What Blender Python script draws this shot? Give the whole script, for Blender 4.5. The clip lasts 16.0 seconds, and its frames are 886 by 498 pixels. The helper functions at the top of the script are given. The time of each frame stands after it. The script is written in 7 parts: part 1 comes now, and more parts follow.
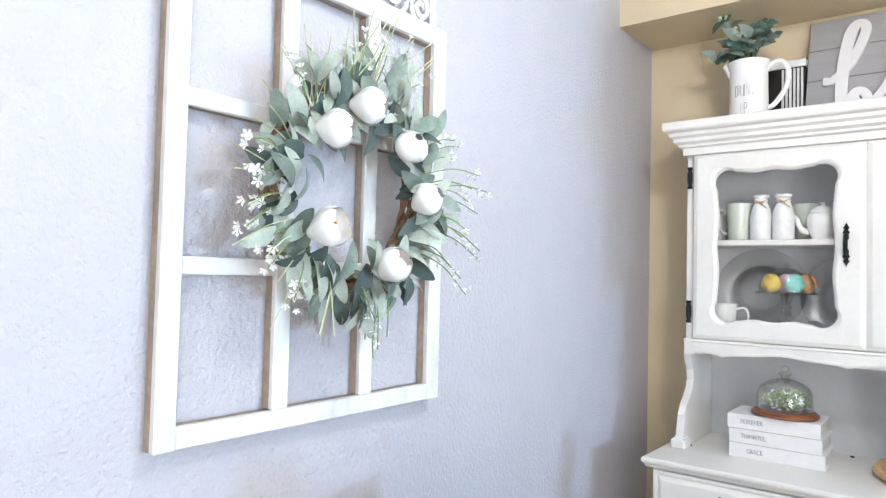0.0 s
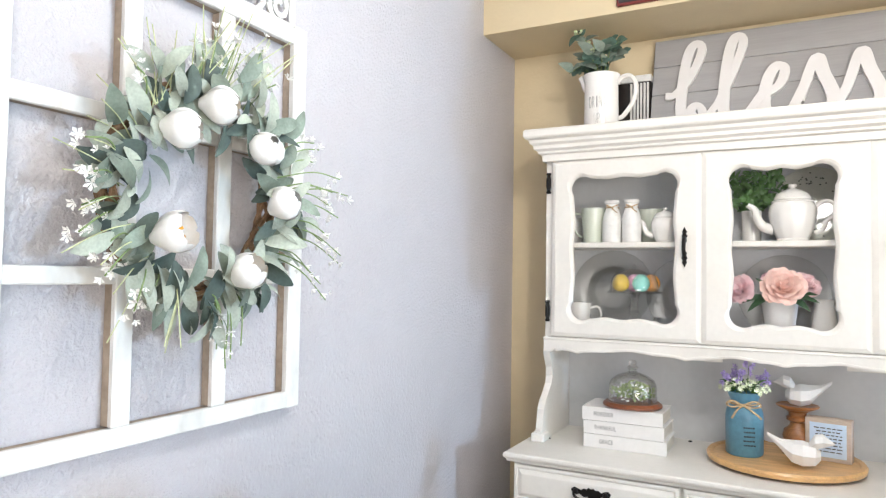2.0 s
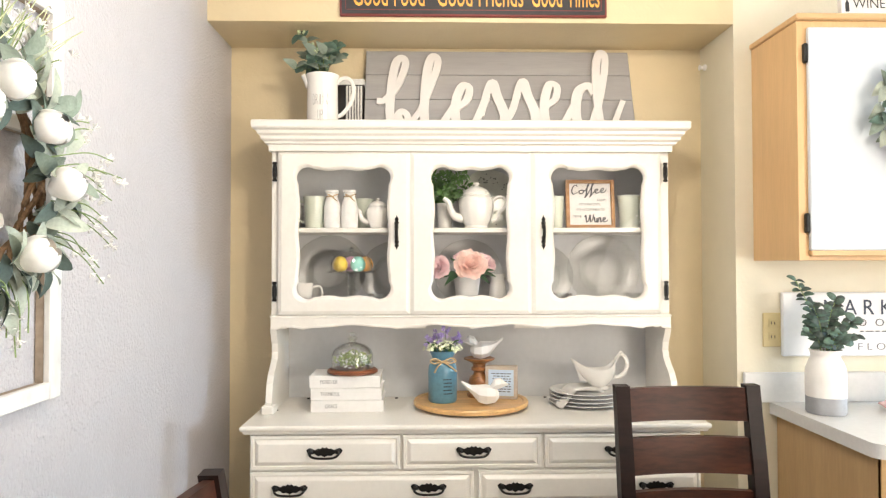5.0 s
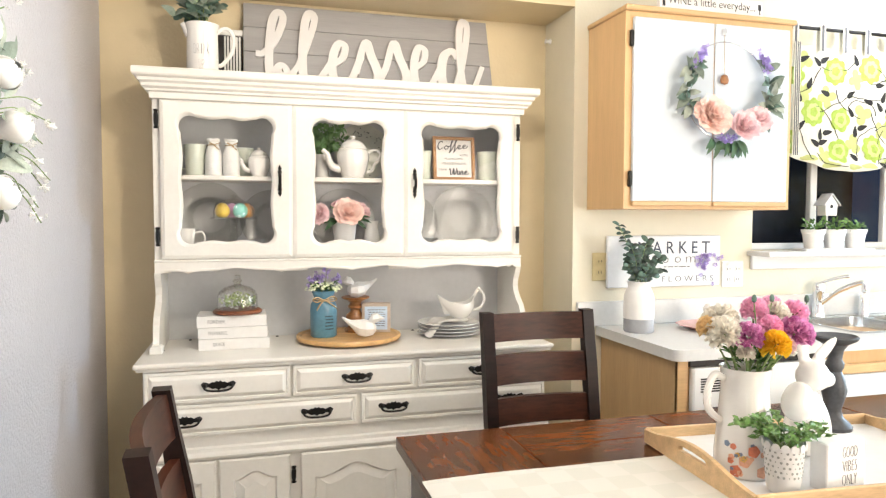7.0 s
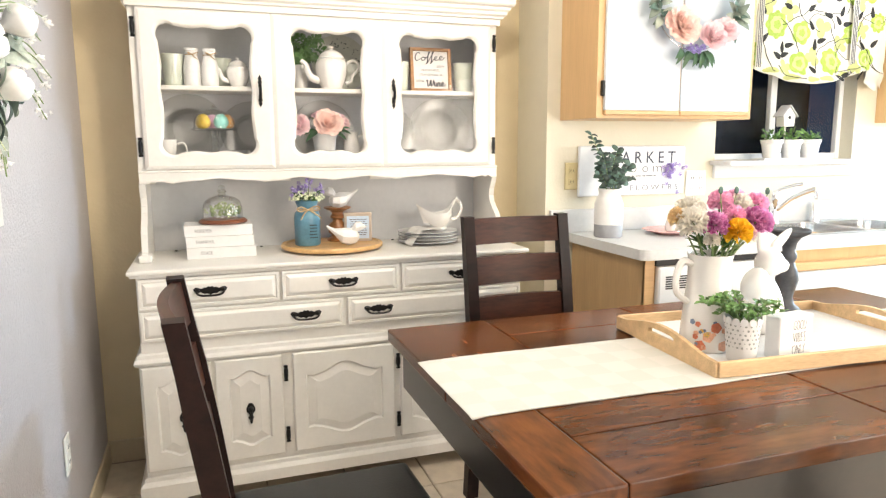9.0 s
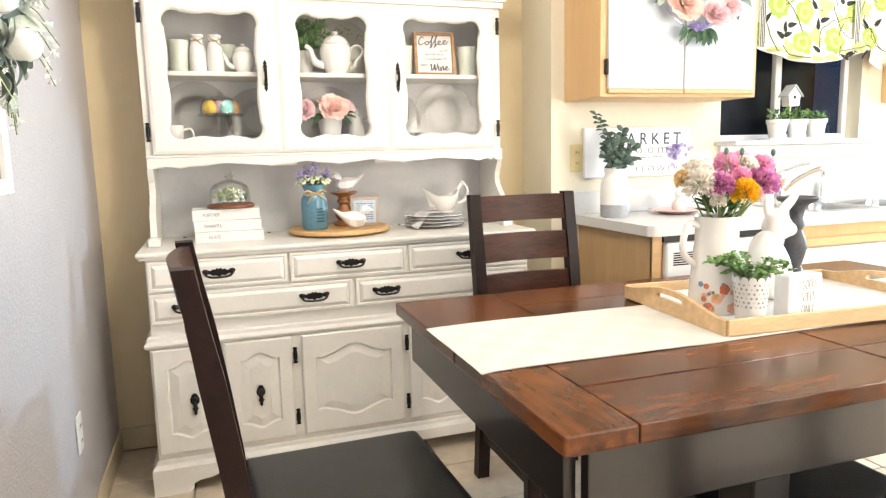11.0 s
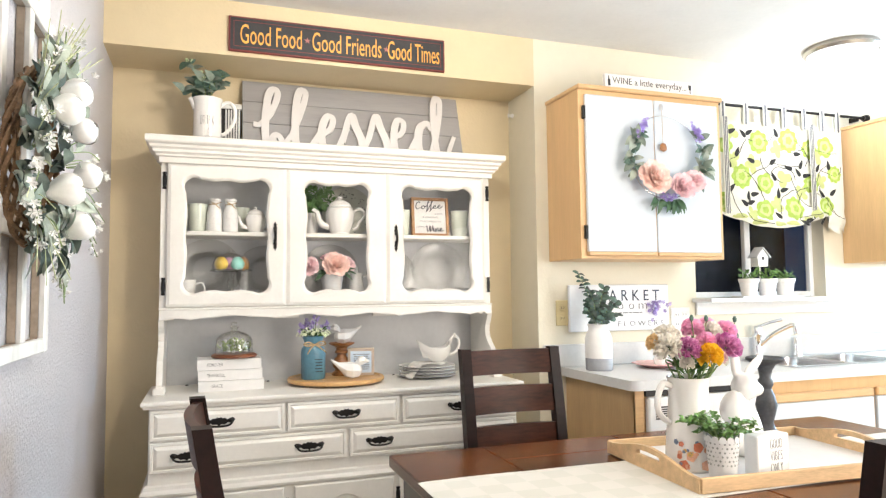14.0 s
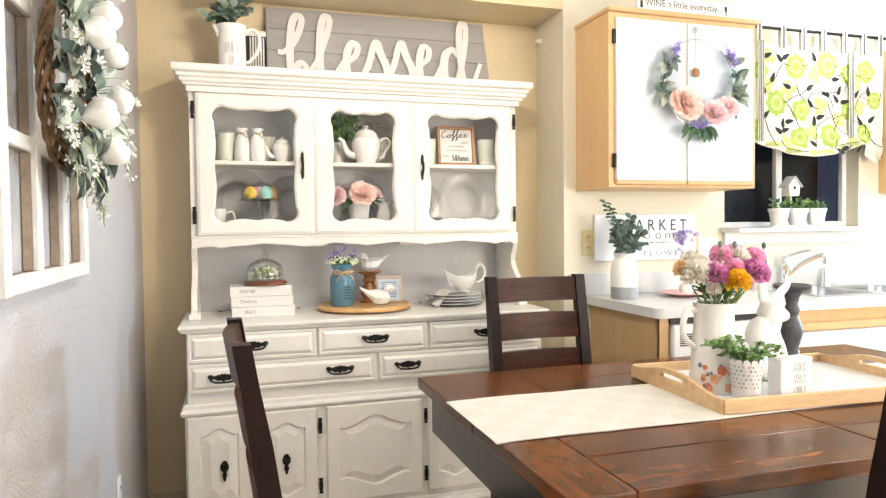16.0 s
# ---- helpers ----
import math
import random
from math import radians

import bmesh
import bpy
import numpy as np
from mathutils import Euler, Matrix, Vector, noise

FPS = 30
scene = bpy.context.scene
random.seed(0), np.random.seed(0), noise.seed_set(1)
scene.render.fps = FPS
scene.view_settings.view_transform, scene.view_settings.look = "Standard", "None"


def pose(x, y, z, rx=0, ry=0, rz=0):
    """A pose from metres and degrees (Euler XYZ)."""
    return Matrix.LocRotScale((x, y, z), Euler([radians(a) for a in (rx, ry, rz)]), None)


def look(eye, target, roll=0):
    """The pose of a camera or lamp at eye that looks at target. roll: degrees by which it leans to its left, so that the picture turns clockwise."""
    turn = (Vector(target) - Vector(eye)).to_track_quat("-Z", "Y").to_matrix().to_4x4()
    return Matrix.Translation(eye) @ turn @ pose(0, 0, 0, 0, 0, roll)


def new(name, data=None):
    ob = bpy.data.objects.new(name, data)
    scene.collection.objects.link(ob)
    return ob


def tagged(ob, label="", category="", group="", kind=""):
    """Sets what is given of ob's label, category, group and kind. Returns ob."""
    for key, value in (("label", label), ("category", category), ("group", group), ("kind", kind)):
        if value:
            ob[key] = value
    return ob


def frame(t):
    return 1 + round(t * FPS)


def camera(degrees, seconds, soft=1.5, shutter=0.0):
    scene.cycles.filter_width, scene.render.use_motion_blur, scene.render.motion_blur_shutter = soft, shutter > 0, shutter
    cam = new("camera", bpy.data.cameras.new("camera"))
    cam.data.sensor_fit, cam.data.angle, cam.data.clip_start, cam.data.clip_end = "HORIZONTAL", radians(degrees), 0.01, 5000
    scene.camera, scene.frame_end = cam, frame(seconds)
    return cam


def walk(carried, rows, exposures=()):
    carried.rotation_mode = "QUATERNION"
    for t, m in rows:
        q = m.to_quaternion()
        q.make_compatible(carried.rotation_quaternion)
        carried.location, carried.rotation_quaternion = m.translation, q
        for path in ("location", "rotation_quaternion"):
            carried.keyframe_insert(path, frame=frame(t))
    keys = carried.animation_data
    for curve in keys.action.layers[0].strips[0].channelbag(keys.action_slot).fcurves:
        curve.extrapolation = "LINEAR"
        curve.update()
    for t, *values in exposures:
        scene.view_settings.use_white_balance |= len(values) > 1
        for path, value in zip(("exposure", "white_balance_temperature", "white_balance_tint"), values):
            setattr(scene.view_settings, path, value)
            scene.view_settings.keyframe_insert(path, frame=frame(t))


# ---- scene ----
cam = camera(66.7, 16.0, soft=1.25)
PATH = [
    (0, (0.017, -2.146, 1.399), (-1.221, -0.577, 1.476), 1.4),
    (0.5, (0.019, -2.147, 1.403), (-1.197, -0.561, 1.482), 1.2),
    (1, (0.025, -2.147, 1.407), (-1.128, -0.514, 1.492), 1.1),
    (1.5, (0.033, -2.136, 1.409), (-1.015, -0.433, 1.473), 1.0),
    (2, (0.042, -2.127, 1.411), (-0.89, -0.359, 1.492), 0.9),
    (2.5, (0.067, -2.132, 1.407), (-0.759, -0.311, 1.472), 0.7),
    (3, (0.084, -2.134, 1.408), (-0.672, -0.283, 1.448), 0.8),
    (3.5, (0.027, -2.163, 1.406), (-0.636, -0.276, 1.445), 1.7),
    (4, (-0.08, -2.219, 1.404), (-0.521, -0.269, 1.452), 1.1),
    (4.5, (-0.143, -2.292, 1.402), (-0.292, -0.298, 1.444), 0.3),
    (5, (-0.154, -2.377, 1.398), (-0.106, -0.378, 1.443), -0.1),
    (5.2, (-0.17, -2.414, 1.387), (-0.053, -0.418, 1.418), -0.1),
    (7.3, (-0.375, -2.626, 1.367), (0.201, -0.716, 1.22), 0.0),
    (7.5, (-0.381, -2.636, 1.359), (0.212, -0.735, 1.168), -0.1),
    (8, (-0.415, -2.65, 1.346), (0.208, -0.767, 1.09), -0.2),
    (8.5, (-0.429, -2.668, 1.325), (0.176, -0.783, 1.038), -0.3),
    (9, (-0.461, -2.688, 1.303), (0.183, -0.819, 0.999), -0.3),
    (9.2, (-0.466, -2.692, 1.295), (0.207, -0.836, 0.977), -0.3),
    (11.3, (-0.468, -2.715, 1.197), (0.149, -0.83, 0.94), -1.4),
    (11.5, (-0.479, -2.734, 1.205), (0.136, -0.845, 0.974), -1.3),
    (12, (-0.502, -2.785, 1.219), (0.139, -0.899, 1.037), -1.2),
    (12.5, (-0.534, -2.805, 1.244), (0.095, -0.909, 1.166), -1.1),
    (13, (-0.537, -2.838, 1.259), (0.078, -0.935, 1.282), -0.9),
    (13.5, (-0.522, -2.86, 1.271), (0.115, -0.966, 1.359), -0.8),
    (14, (-0.52, -2.869, 1.266), (0.135, -0.984, 1.396), -0.6),
    (14.5, (-0.527, -2.879, 1.262), (0.132, -0.994, 1.374), -0.5),
    (15, (-0.537, -2.884, 1.251), (0.086, -0.985, 1.318), -0.6),
    (15.5, (-0.541, -2.881, 1.25), (0.056, -0.972, 1.245), -0.6),
    (16, (-0.536, -2.877, 1.243), (0.052, -0.967, 1.179), -0.6),
]
LIGHTNESS = [(0, -0.19, 5250, 10), (1, -0.19, 5350, 10), (2, -0.17, 5600, 10), (3, -0.14, 5800, 10), (4, -0.1, 6000, 10), (5, -0.05, 6250, 10), (7.5, -0.05, 6200, 10), (8.2, -0.02, 6200, 10), (9, 0.1, 6250, 10), (11.5, 0.19, 6250, 10), (12.4, 0.19, 6250, 10), (13.2, 0.02, 6200, 10), (14, -0.10, 6000, 10), (16, -0.02, 6250, 10)]
walk(cam, [(t, look(eye, target, roll)) for t, eye, target, roll in PATH], LIGHTNESS)

# ---------- light ----------
world = bpy.data.worlds.new("world")
scene.world = world
world.use_nodes = True
world.node_tree.nodes["Background"].inputs[0].default_value = (0.03, 0.05, 0.10, 1)
world.node_tree.nodes["Background"].inputs[1].default_value = 0.6


def lamp(name, kind, where, power, colour, size=0.2, aim=None):
    data = bpy.data.lights.new(name, kind)
    data.energy, data.color = power, colour
    if kind == "AREA":
        data.shape, data.size = "DISK", size
    else:
        data.shadow_soft_size = size
    ob = new(name, data)
    ob.matrix_world = look(where, aim) if aim else pose(*where)
    return ob


lamp("dining_light", "POINT", (0.12, -1.22, 2.33), 41, (1.0, 0.88, 0.72), 0.08)
lamp("kitchen_ceiling_light", "POINT", (2.481, -0.39, 2.30), 12, (0.92, 0.95, 1.0), 0.12)
lamp("kitchen_side_light", "POINT", (6.0, -0.85, 1.50), 540, (0.54, 0.75, 1.0), 0.08)
# cool unseen fill, added to brighten the kitchen fronts
lamp("kitchen_fill", "POINT", (3.7, -2.3, 2.2), 20, (0.70, 0.86, 1.0), 0.2)
# large warm fill added behind the viewpoint, no such lamp is known
lamp("front_fill", "POINT", (2.4, -4.0, 1.15), 345, (1.0, 0.87, 0.70), 0.9)

# ---------- materials ----------


def mat(name, colour, rough=0.5, metal=0.0, vary=0.06, scale=6.0, bump=0.0, bscale=40.0, grain=None, coat=0.0, spec=0.5, tint=None, dist=0.002):
    """A surface with two scales of variation and a fine relief. grain: stretch of the noise along x, y, z."""
    m = bpy.data.materials.new(name)
    m.use_nodes = True
    nt = m.node_tree
    b = nt.nodes["Principled BSDF"]
    b.inputs["Roughness"].default_value = rough
    b.inputs["Metallic"].default_value = metal
    b.inputs["Coat Weight"].default_value = coat
    b.inputs["Coat Roughness"].default_value = 0.12
    b.inputs["Specular IOR Level"].default_value = spec
    tc = nt.nodes.new("ShaderNodeTexCoord")
    mp = nt.nodes.new("ShaderNodeMapping")
    nt.links.new(tc.outputs["Object"], mp.inputs[0])
    mp.inputs["Scale"].default_value = grain or (1, 1, 1)
    n1 = nt.nodes.new("ShaderNodeTexNoise")
    n1.inputs["Scale"].default_value, n1.inputs["Detail"].default_value = scale, 6
    n2 = nt.nodes.new("ShaderNodeTexNoise")
    n2.inputs["Scale"].default_value, n2.inputs["Detail"].default_value = scale * 7, 4
    nt.links.new(mp.outputs[0], n1.inputs[0])
    nt.links.new(mp.outputs[0], n2.inputs[0])
    mix = nt.nodes.new("ShaderNodeMix")
    mix.data_type = "FLOAT"
    mix.inputs[0].default_value = 0.4
    nt.links.new(n1.outputs[0], mix.inputs[2])
    nt.links.new(n2.outputs[0], mix.inputs[3])
    ramp = nt.nodes.new("ShaderNodeValToRGB")
    lo = tint or [c * (1 - 2.2 * vary) for c in colour]
    hi = [min(1, c * (1 + 1.2 * vary)) for c in colour]
    ramp.color_ramp.elements[0].position, ramp.color_ramp.elements[1].position = 0.32, 0.66
    ramp.color_ramp.elements[0].color, ramp.color_ramp.elements[1].color = (*lo, 1), (*hi, 1)
    nt.links.new(mix.outputs[0], ramp.inputs[0])
    nt.links.new(ramp.outputs[0], b.inputs["Base Color"])
    if bump:
        n3 = nt.nodes.new("ShaderNodeTexNoise")
        n3.inputs["Scale"].default_value, n3.inputs["Detail"].default_value = bscale, 3
        nt.links.new(mp.outputs[0], n3.inputs[0])
        bp = nt.nodes.new("ShaderNodeBump")
        bp.inputs["Strength"].default_value, bp.inputs["Distance"].default_value = bump, dist
        nt.links.new(n3.outputs[0], bp.inputs["Height"])
        nt.links.new(bp.outputs[0], b.inputs["Normal"])
    return m


def glass_mat(name, rough=0.0, colour=(1, 1, 1), thin=True, gloss=0.5, power=4.0, face=0.012):
    m = bpy.data.materials.new(name)
    m.use_nodes = True
    nt = m.node_tree
    b = nt.nodes["Principled BSDF"]
    b.inputs["Base Color"].default_value = (*colour, 1)
    b.inputs["Roughness"].default_value = rough
    b.inputs["Transmission Weight"].default_value = 1.0
    b.inputs["IOR"].default_value = 1.45
    if thin:
        out = nt.nodes["Material Output"]
        tr, gl, mx, lw, pw, ad = (nt.nodes.new("ShaderNode" + k) for k in ("BsdfTransparent", "BsdfGlossy", "MixShader", "LayerWeight", "Math", "Math"))
        lw.inputs[0].default_value = 0.5
        pw.operation, ad.operation = "POWER", "MULTIPLY_ADD"
        pw.inputs[1].default_value = power
        ad.inputs[1].default_value, ad.inputs[2].default_value = gloss, face
        nt.links.new(lw.outputs["Facing"], pw.inputs[0])
        nt.links.new(pw.outputs[0], ad.inputs[0])
        gl.inputs["Roughness"].default_value = rough
        tr.inputs[0].default_value = (*colour, 1)
        nt.links.new(ad.outputs[0], mx.inputs[0])
        nt.links.new(tr.outputs[0], mx.inputs[1])
        nt.links.new(gl.outputs[0], mx.inputs[2])
        nt.links.new(mx.outputs[0], out.inputs[0])
    return m


def glow_mat(name, colour, strength):
    m = bpy.data.materials.new(name)
    m.use_nodes = True
    b = m.node_tree.nodes["Principled BSDF"]
    b.inputs["Base Color"].default_value = (0.9, 0.9, 0.88, 1)
    b.inputs["Emission Color"].default_value = (*colour, 1)
    b.inputs["Emission Strength"].default_value = strength
    return m


GREY_WALL = mat("grey_wall_paint", (0.485, 0.465, 0.48), 0.38, vary=0.02, scale=2.0, bump=1.0, bscale=120, dist=0.005, spec=0.35)
CREAM_WALL = mat("cream_wall_paint", (0.66, 0.55, 0.35), 0.5, vary=0.025, scale=2.0, bump=0.35, bscale=80, dist=0.003)
# same cream paint as the alcove, with the kitchen's light mixed into the colour
LIT_CREAM_WALL = mat("lit_cream_wall_paint", (0.71, 0.665, 0.53), 0.5, vary=0.02, scale=2.0, bump=0.3, bscale=80, dist=0.003)
CEILING = mat("white_ceiling_paint", (0.72, 0.72, 0.71), 0.8, vary=0.02, bump=0.3, bscale=60, dist=0.003)
FLOOR = mat("beige_floor_tile", (0.62, 0.53, 0.41), 0.35, vary=0.1, scale=3.0, bump=0.1, bscale=30)
GROUT = mat("tan_grout", (0.36, 0.30, 0.22), 0.9, vary=0.1, bump=0.4, bscale=200)
BASEBOARD = mat("cream_baseboard_vinyl", (0.58, 0.49, 0.34), 0.5, vary=0.04)
WHITE = mat("white_furniture_paint", (0.79, 0.765, 0.71), 0.36, vary=0.022, scale=9, bump=0.06, bscale=90)
HUTCH_BACK = mat("grey_cabinet_lining", (0.66, 0.665, 0.67), 0.5, vary=0.03)
IRON = mat("black_cast_iron", (0.012, 0.011, 0.010), 0.42, 0.5, vary=0.2, scale=40, bump=0.2, bscale=150)
DARK_WOOD = mat("dark_walnut_stain", (0.013, 0.005, 0.004), 0.42, vary=0.45, scale=5, grain=(0.35, 3.0, 3.0), bump=0.12, bscale=30, coat=0.0, spec=0.2, tint=(0.007, 0.003, 0.002))
TABLE_WOOD = mat("brown_table_wood", (0.125, 0.040, 0.011), 0.23, vary=0.35, scale=2.2, grain=(0.8, 3.4, 3.4), bump=0.10, bscale=30, coat=0.0, spec=0.26, tint=(0.010, 0.003, 0.002))
BLACK_WOOD = mat("black_stained_wood", (0.010, 0.006, 0.005), 0.33, vary=0.3, scale=8, coat=0.2)
LEATHER = mat("black_leather", (0.010, 0.010, 0.010), 0.38, vary=0.2, scale=12, bump=0.25, bscale=220)
OAK = mat("light_oak_cabinet", (0.66, 0.43, 0.21), 0.4, vary=0.05, scale=4, grain=(6, 6, 0.5), bump=0.05, bscale=40)
OAK_TRIM = mat("light_oak_trim", (0.61, 0.39, 0.19), 0.4, vary=0.07, scale=4, grain=(0.5, 6, 6))
LAMINATE = mat("white_cabinet_laminate", (0.57, 0.62, 0.67), 0.32, vary=0.01)
COUNTER = mat("white_counter_laminate", (0.66, 0.66, 0.65), 0.3, vary=0.025, scale=60)
STEEL = mat("brushed_steel", (0.62, 0.63, 0.64), 0.22, 1.0, vary=0.05, grain=(1, 20, 1))
CHROME = mat("chrome", (0.82, 0.83, 0.85), 0.07, 1.0, vary=0.01)
PORCELAIN = mat("white_glazed_ceramic", (0.83, 0.81, 0.77), 0.14, vary=0.015, coat=0.4)
MATT_WHITE = mat("matt_white_ceramic", (0.82, 0.81, 0.79), 0.5, vary=0.03)
PALE_GREEN = mat("pale_green_ceramic", (0.64, 0.68, 0.58), 0.2, vary=0.02, coat=0.3)
GLASS = glass_mat("clear_pane_glass")
CLEAR = glass_mat("clear_glassware", 0.02, (0.97, 0.98, 0.98), gloss=0.9, power=1.4, face=0.20)
DOME = glass_mat("clear_dome_glass", 0.01, (0.97, 0.98, 0.98), gloss=1.0, power=1.6, face=0.09)
PLATE_GLASS = glass_mat("clear_plate_glass", 0.30, (0.95, 0.95, 0.94), gloss=0.5, power=1.8, face=0.06)

# ---------- mesh helpers ----------


def link_mesh(name, bm, material, smooth=False):
    me = bpy.data.meshes.new(name)
    bmesh.ops.recalc_face_normals(bm, faces=bm.faces[:])
    bm.to_mesh(me)
    bm.free()
    me.materials.append(material)
    if smooth:
        me.polygons.foreach_set("use_smooth", [True] * len(me.polygons))
        me.update()
        me.set_sharp_from_angle(angle=radians(40))
    return new(name, me)


def part(name, bm, material, parent=None, label="", smooth=False):
    ob = link_mesh(name, bm, material, smooth)
    if parent:
        ob.parent = parent
    if label:
        ob["label"] = label
    return ob


def thing(name, where, label, category, group="", rz=0.0, rx=0.0, ry=0.0):
    ob = new(name)
    ob.empty_display_size = 0.05
    ob.matrix_world = pose(*where, rx, ry, rz)
    return tagged(ob, label, category, group)


def box(x0, x1, y0, y1, z0, z1, bevel=0.0, bm=None, seg=1):
    bm = bm or bmesh.new()
    r = bmesh.ops.create_cube(bm, size=1)
    vs = r["verts"]
    for v in vs:
        v.co = Vector(((x0 + x1) / 2 + v.co.x * (x1 - x0), (y0 + y1) / 2 + v.co.y * (y1 - y0), (z0 + z1) / 2 + v.co.z * (z1 - z0)))
    if bevel:
        es = list({e for v in vs for e in v.link_edges})
        bmesh.ops.bevel(bm, geom=es, offset=bevel, segments=seg, affect="EDGES", profile=0.6)
    return bm


def structure(name, bm, material, label="", smooth=False):
    return tagged(part(name, bm, material, smooth=smooth), label, kind="structure")


def lathe(profile, n=32, centre=(0, 0, 0), bm=None, squash=1.0, flute=0.0, lobes=0):
    """Turns (radius, height) pairs round z."""
    bm = bm or bmesh.new()
    rings = []
    for r, z in profile:
        if r < 1e-5:
            rings.append([bm.verts.new((centre[0], centre[1], centre[2] + z))])
        else:
            ring = []
            for i in range(n):
                a = 2 * math.pi * i / n
                rr = r * (1 + flute * math.cos(lobes * a))
                ring.append(bm.verts.new((centre[0] + rr * math.cos(a), centre[1] + squash * rr * math.sin(a), centre[2] + z)))
            rings.append(ring)
    for a, b in zip(rings, rings[1:]):
        for i in range(n):
            j = (i + 1) % n
            if len(a) == 1 and len(b) > 1:
                bm.faces.new((a[0], b[i], b[j]))
            elif len(b) == 1 and len(a) > 1:
                bm.faces.new((a[i], a[j], b[0]))
            elif len(a) > 1:
                bm.faces.new((a[i], a[j], b[j], b[i]))
    return bm


def tube(points, radius, n=8, bm=None, taper=1.0, flat=1.0):
    """A round bar along points; taper: end radius over start radius."""
    bm = bm or bmesh.new()
    pts = [Vector(p) for p in points]
    rings = []
    up = Vector((0.13, 0.21, 0.97))
    for i, p in enumerate(pts):
        d = (pts[min(i + 1, len(pts) - 1)] - pts[max(i - 1, 0)]).normalized()
        s = d.cross(up)
        s = s.normalized() if s.length > 1e-4 else Vector((1, 0, 0))
        u = s.cross(d)
        r = radius * (1 + (taper - 1) * i / max(1, len(pts) - 1))
        rings.append([bm.verts.new(p + r * (math.cos(2 * math.pi * k / n) * s + flat * math.sin(2 * math.pi * k / n) * u)) for k in range(n)])
    for a, b in zip(rings, rings[1:]):
        for k in range(n):
            bm.faces.new((a[k], a[(k + 1) % n], b[(k + 1) % n], b[k]))
    bm.faces.new(rings[0][::-1])
    bm.faces.new(rings[-1])
    return bm


def curve_pts(ctrl, n=16):
    """A smooth line through the control points."""
    c = [Vector(p) for p in ctrl]
    c = [2 * c[0] - c[1]] + c + [2 * c[-1] - c[-2]]
    out = []
    spans = len(c) - 3
    for s in range(spans):
        p0, p1, p2, p3 = c[s:s + 4]
        for k in range(n if s < spans - 1 else n + 1):
            t = k / n
            out.append(0.5 * (2 * p1 + (p2 - p0) * t + (2 * p0 - 5 * p1 + 4 * p2 - p3) * t * t + (3 * p1 - p0 - 3 * p2 + p3) * t ** 3))
    return out


def slab(outline, d0, d1, axes="xz", bm=None):
    """Extrudes a flat outline of pairs between depths d0 and d1 along the third axis."""
    bm = bm or bmesh.new()

    def put(a, b, d):
        return {"xz": (a, d, b), "yz": (d, a, b), "xy": (a, b, d)}[axes]
    f = [bm.verts.new(put(a, b, d0)) for a, b in outline]
    g = [bm.verts.new(put(a, b, d1)) for a, b in outline]
    n = len(outline)
    cap = [bm.faces.new(f[::-1]), bm.faces.new(g)]
    for i in range(n):
        bm.faces.new((f[i], f[(i + 1) % n], g[(i + 1) % n], g[i]))
    bm.normal_update()
    bmesh.ops.triangulate(bm, faces=cap)
    return bm


def loft(loops, bm=None, caps=(False, False)):
    """Joins closed loops of 3D points, one after another, all of the same count."""
    bm = bm or bmesh.new()
    rows = [[bm.verts.new(p) for p in lp] for lp in loops]
    n = len(rows[0])
    for a, b in zip(rows, rows[1:]):
        for i in range(n):
            bm.faces.new((a[i], a[(i + 1) % n], b[(i + 1) % n], b[i]))
    ends = ([bm.faces.new(rows[0][::-1])] if caps[0] else []) + ([bm.faces.new(rows[-1])] if caps[1] else [])
    bm.normal_update()
    if n > 4 and ends:
        bmesh.ops.triangulate(bm, faces=ends)
    return bm


def to_rect(pts, w, h):
    """Points of a w by h rectangle round the origin, spread side by side to answer those of an anticlockwise outline."""
    n = len(pts)
    mx, my = max(p[0] for p in pts), max(p[1] for p in pts)
    corners = ((w / 2, h / 2), (-w / 2, h / 2), (-w / 2, -h / 2), (w / 2, -h / 2))
    at = [max(range(n), key=lambda q: pts[q][0] / mx * (1 if c[0] > 0 else -1) + pts[q][1] / my * (1 if c[1] > 0 else -1)) for c in corners]
    out = [None] * n
    for k in range(4):
        i, j = at[k], at[(k + 1) % 4]
        m = (j - i) % n
        for q in range(m):
            t = q / m
            out[(i + q) % n] = (corners[k][0] * (1 - t) + corners[(k + 1) % 4][0] * t, corners[k][1] * (1 - t) + corners[(k + 1) % 4][1] * t)
    return out


def shrink(pts, d):
    """Moves a closed outline inwards by about d."""
    n = len(pts)
    out = []
    for i in range(n):
        a, b = Vector(pts[i - 1]), Vector(pts[(i + 1) % n])
        t = (b - a).normalized()
        out.append((pts[i][0] - t.y * d, pts[i][1] + t.x * d))
    return out


# ---------- the room ----------
GX, WY, BY, SZ, CZ = -0.92, -0.025, 0.268, 2.25, 2.48
structure("floor", box(-1.1, 6.7, -5.0, 0.5, -0.1, -0.008), GROUT, "tan grout bed of the tiled floor")
structure("wall_west", box(-1.06, GX, -5.0, 0.4, 0, CZ), GREY_WALL, "pale grey orange-peel textured wall")
structure("wall_alcove_back", box(GX, 0.937, BY, 0.4, 0, CZ), CREAM_WALL, "warm cream painted back wall of the alcove")
structure("wall_alcove_header", box(GX, 0.937, WY, BY, SZ, CZ), CREAM_WALL, "cream painted header over the alcove")
wx0, wx1, wz0, wz1 = 1.84, 2.72, 1.225, 2.13
WB = 0.10
bm = box(0.937, wx0, WY, WB, 0, CZ)
box(0.937, 1.09, WB, 0.4, 0, CZ, bm=bm)
box(wx1, 6.4, WY, WB, 0, CZ, bm=bm)
box(wx0, wx1, WY, WB, 0, wz0, bm=bm)
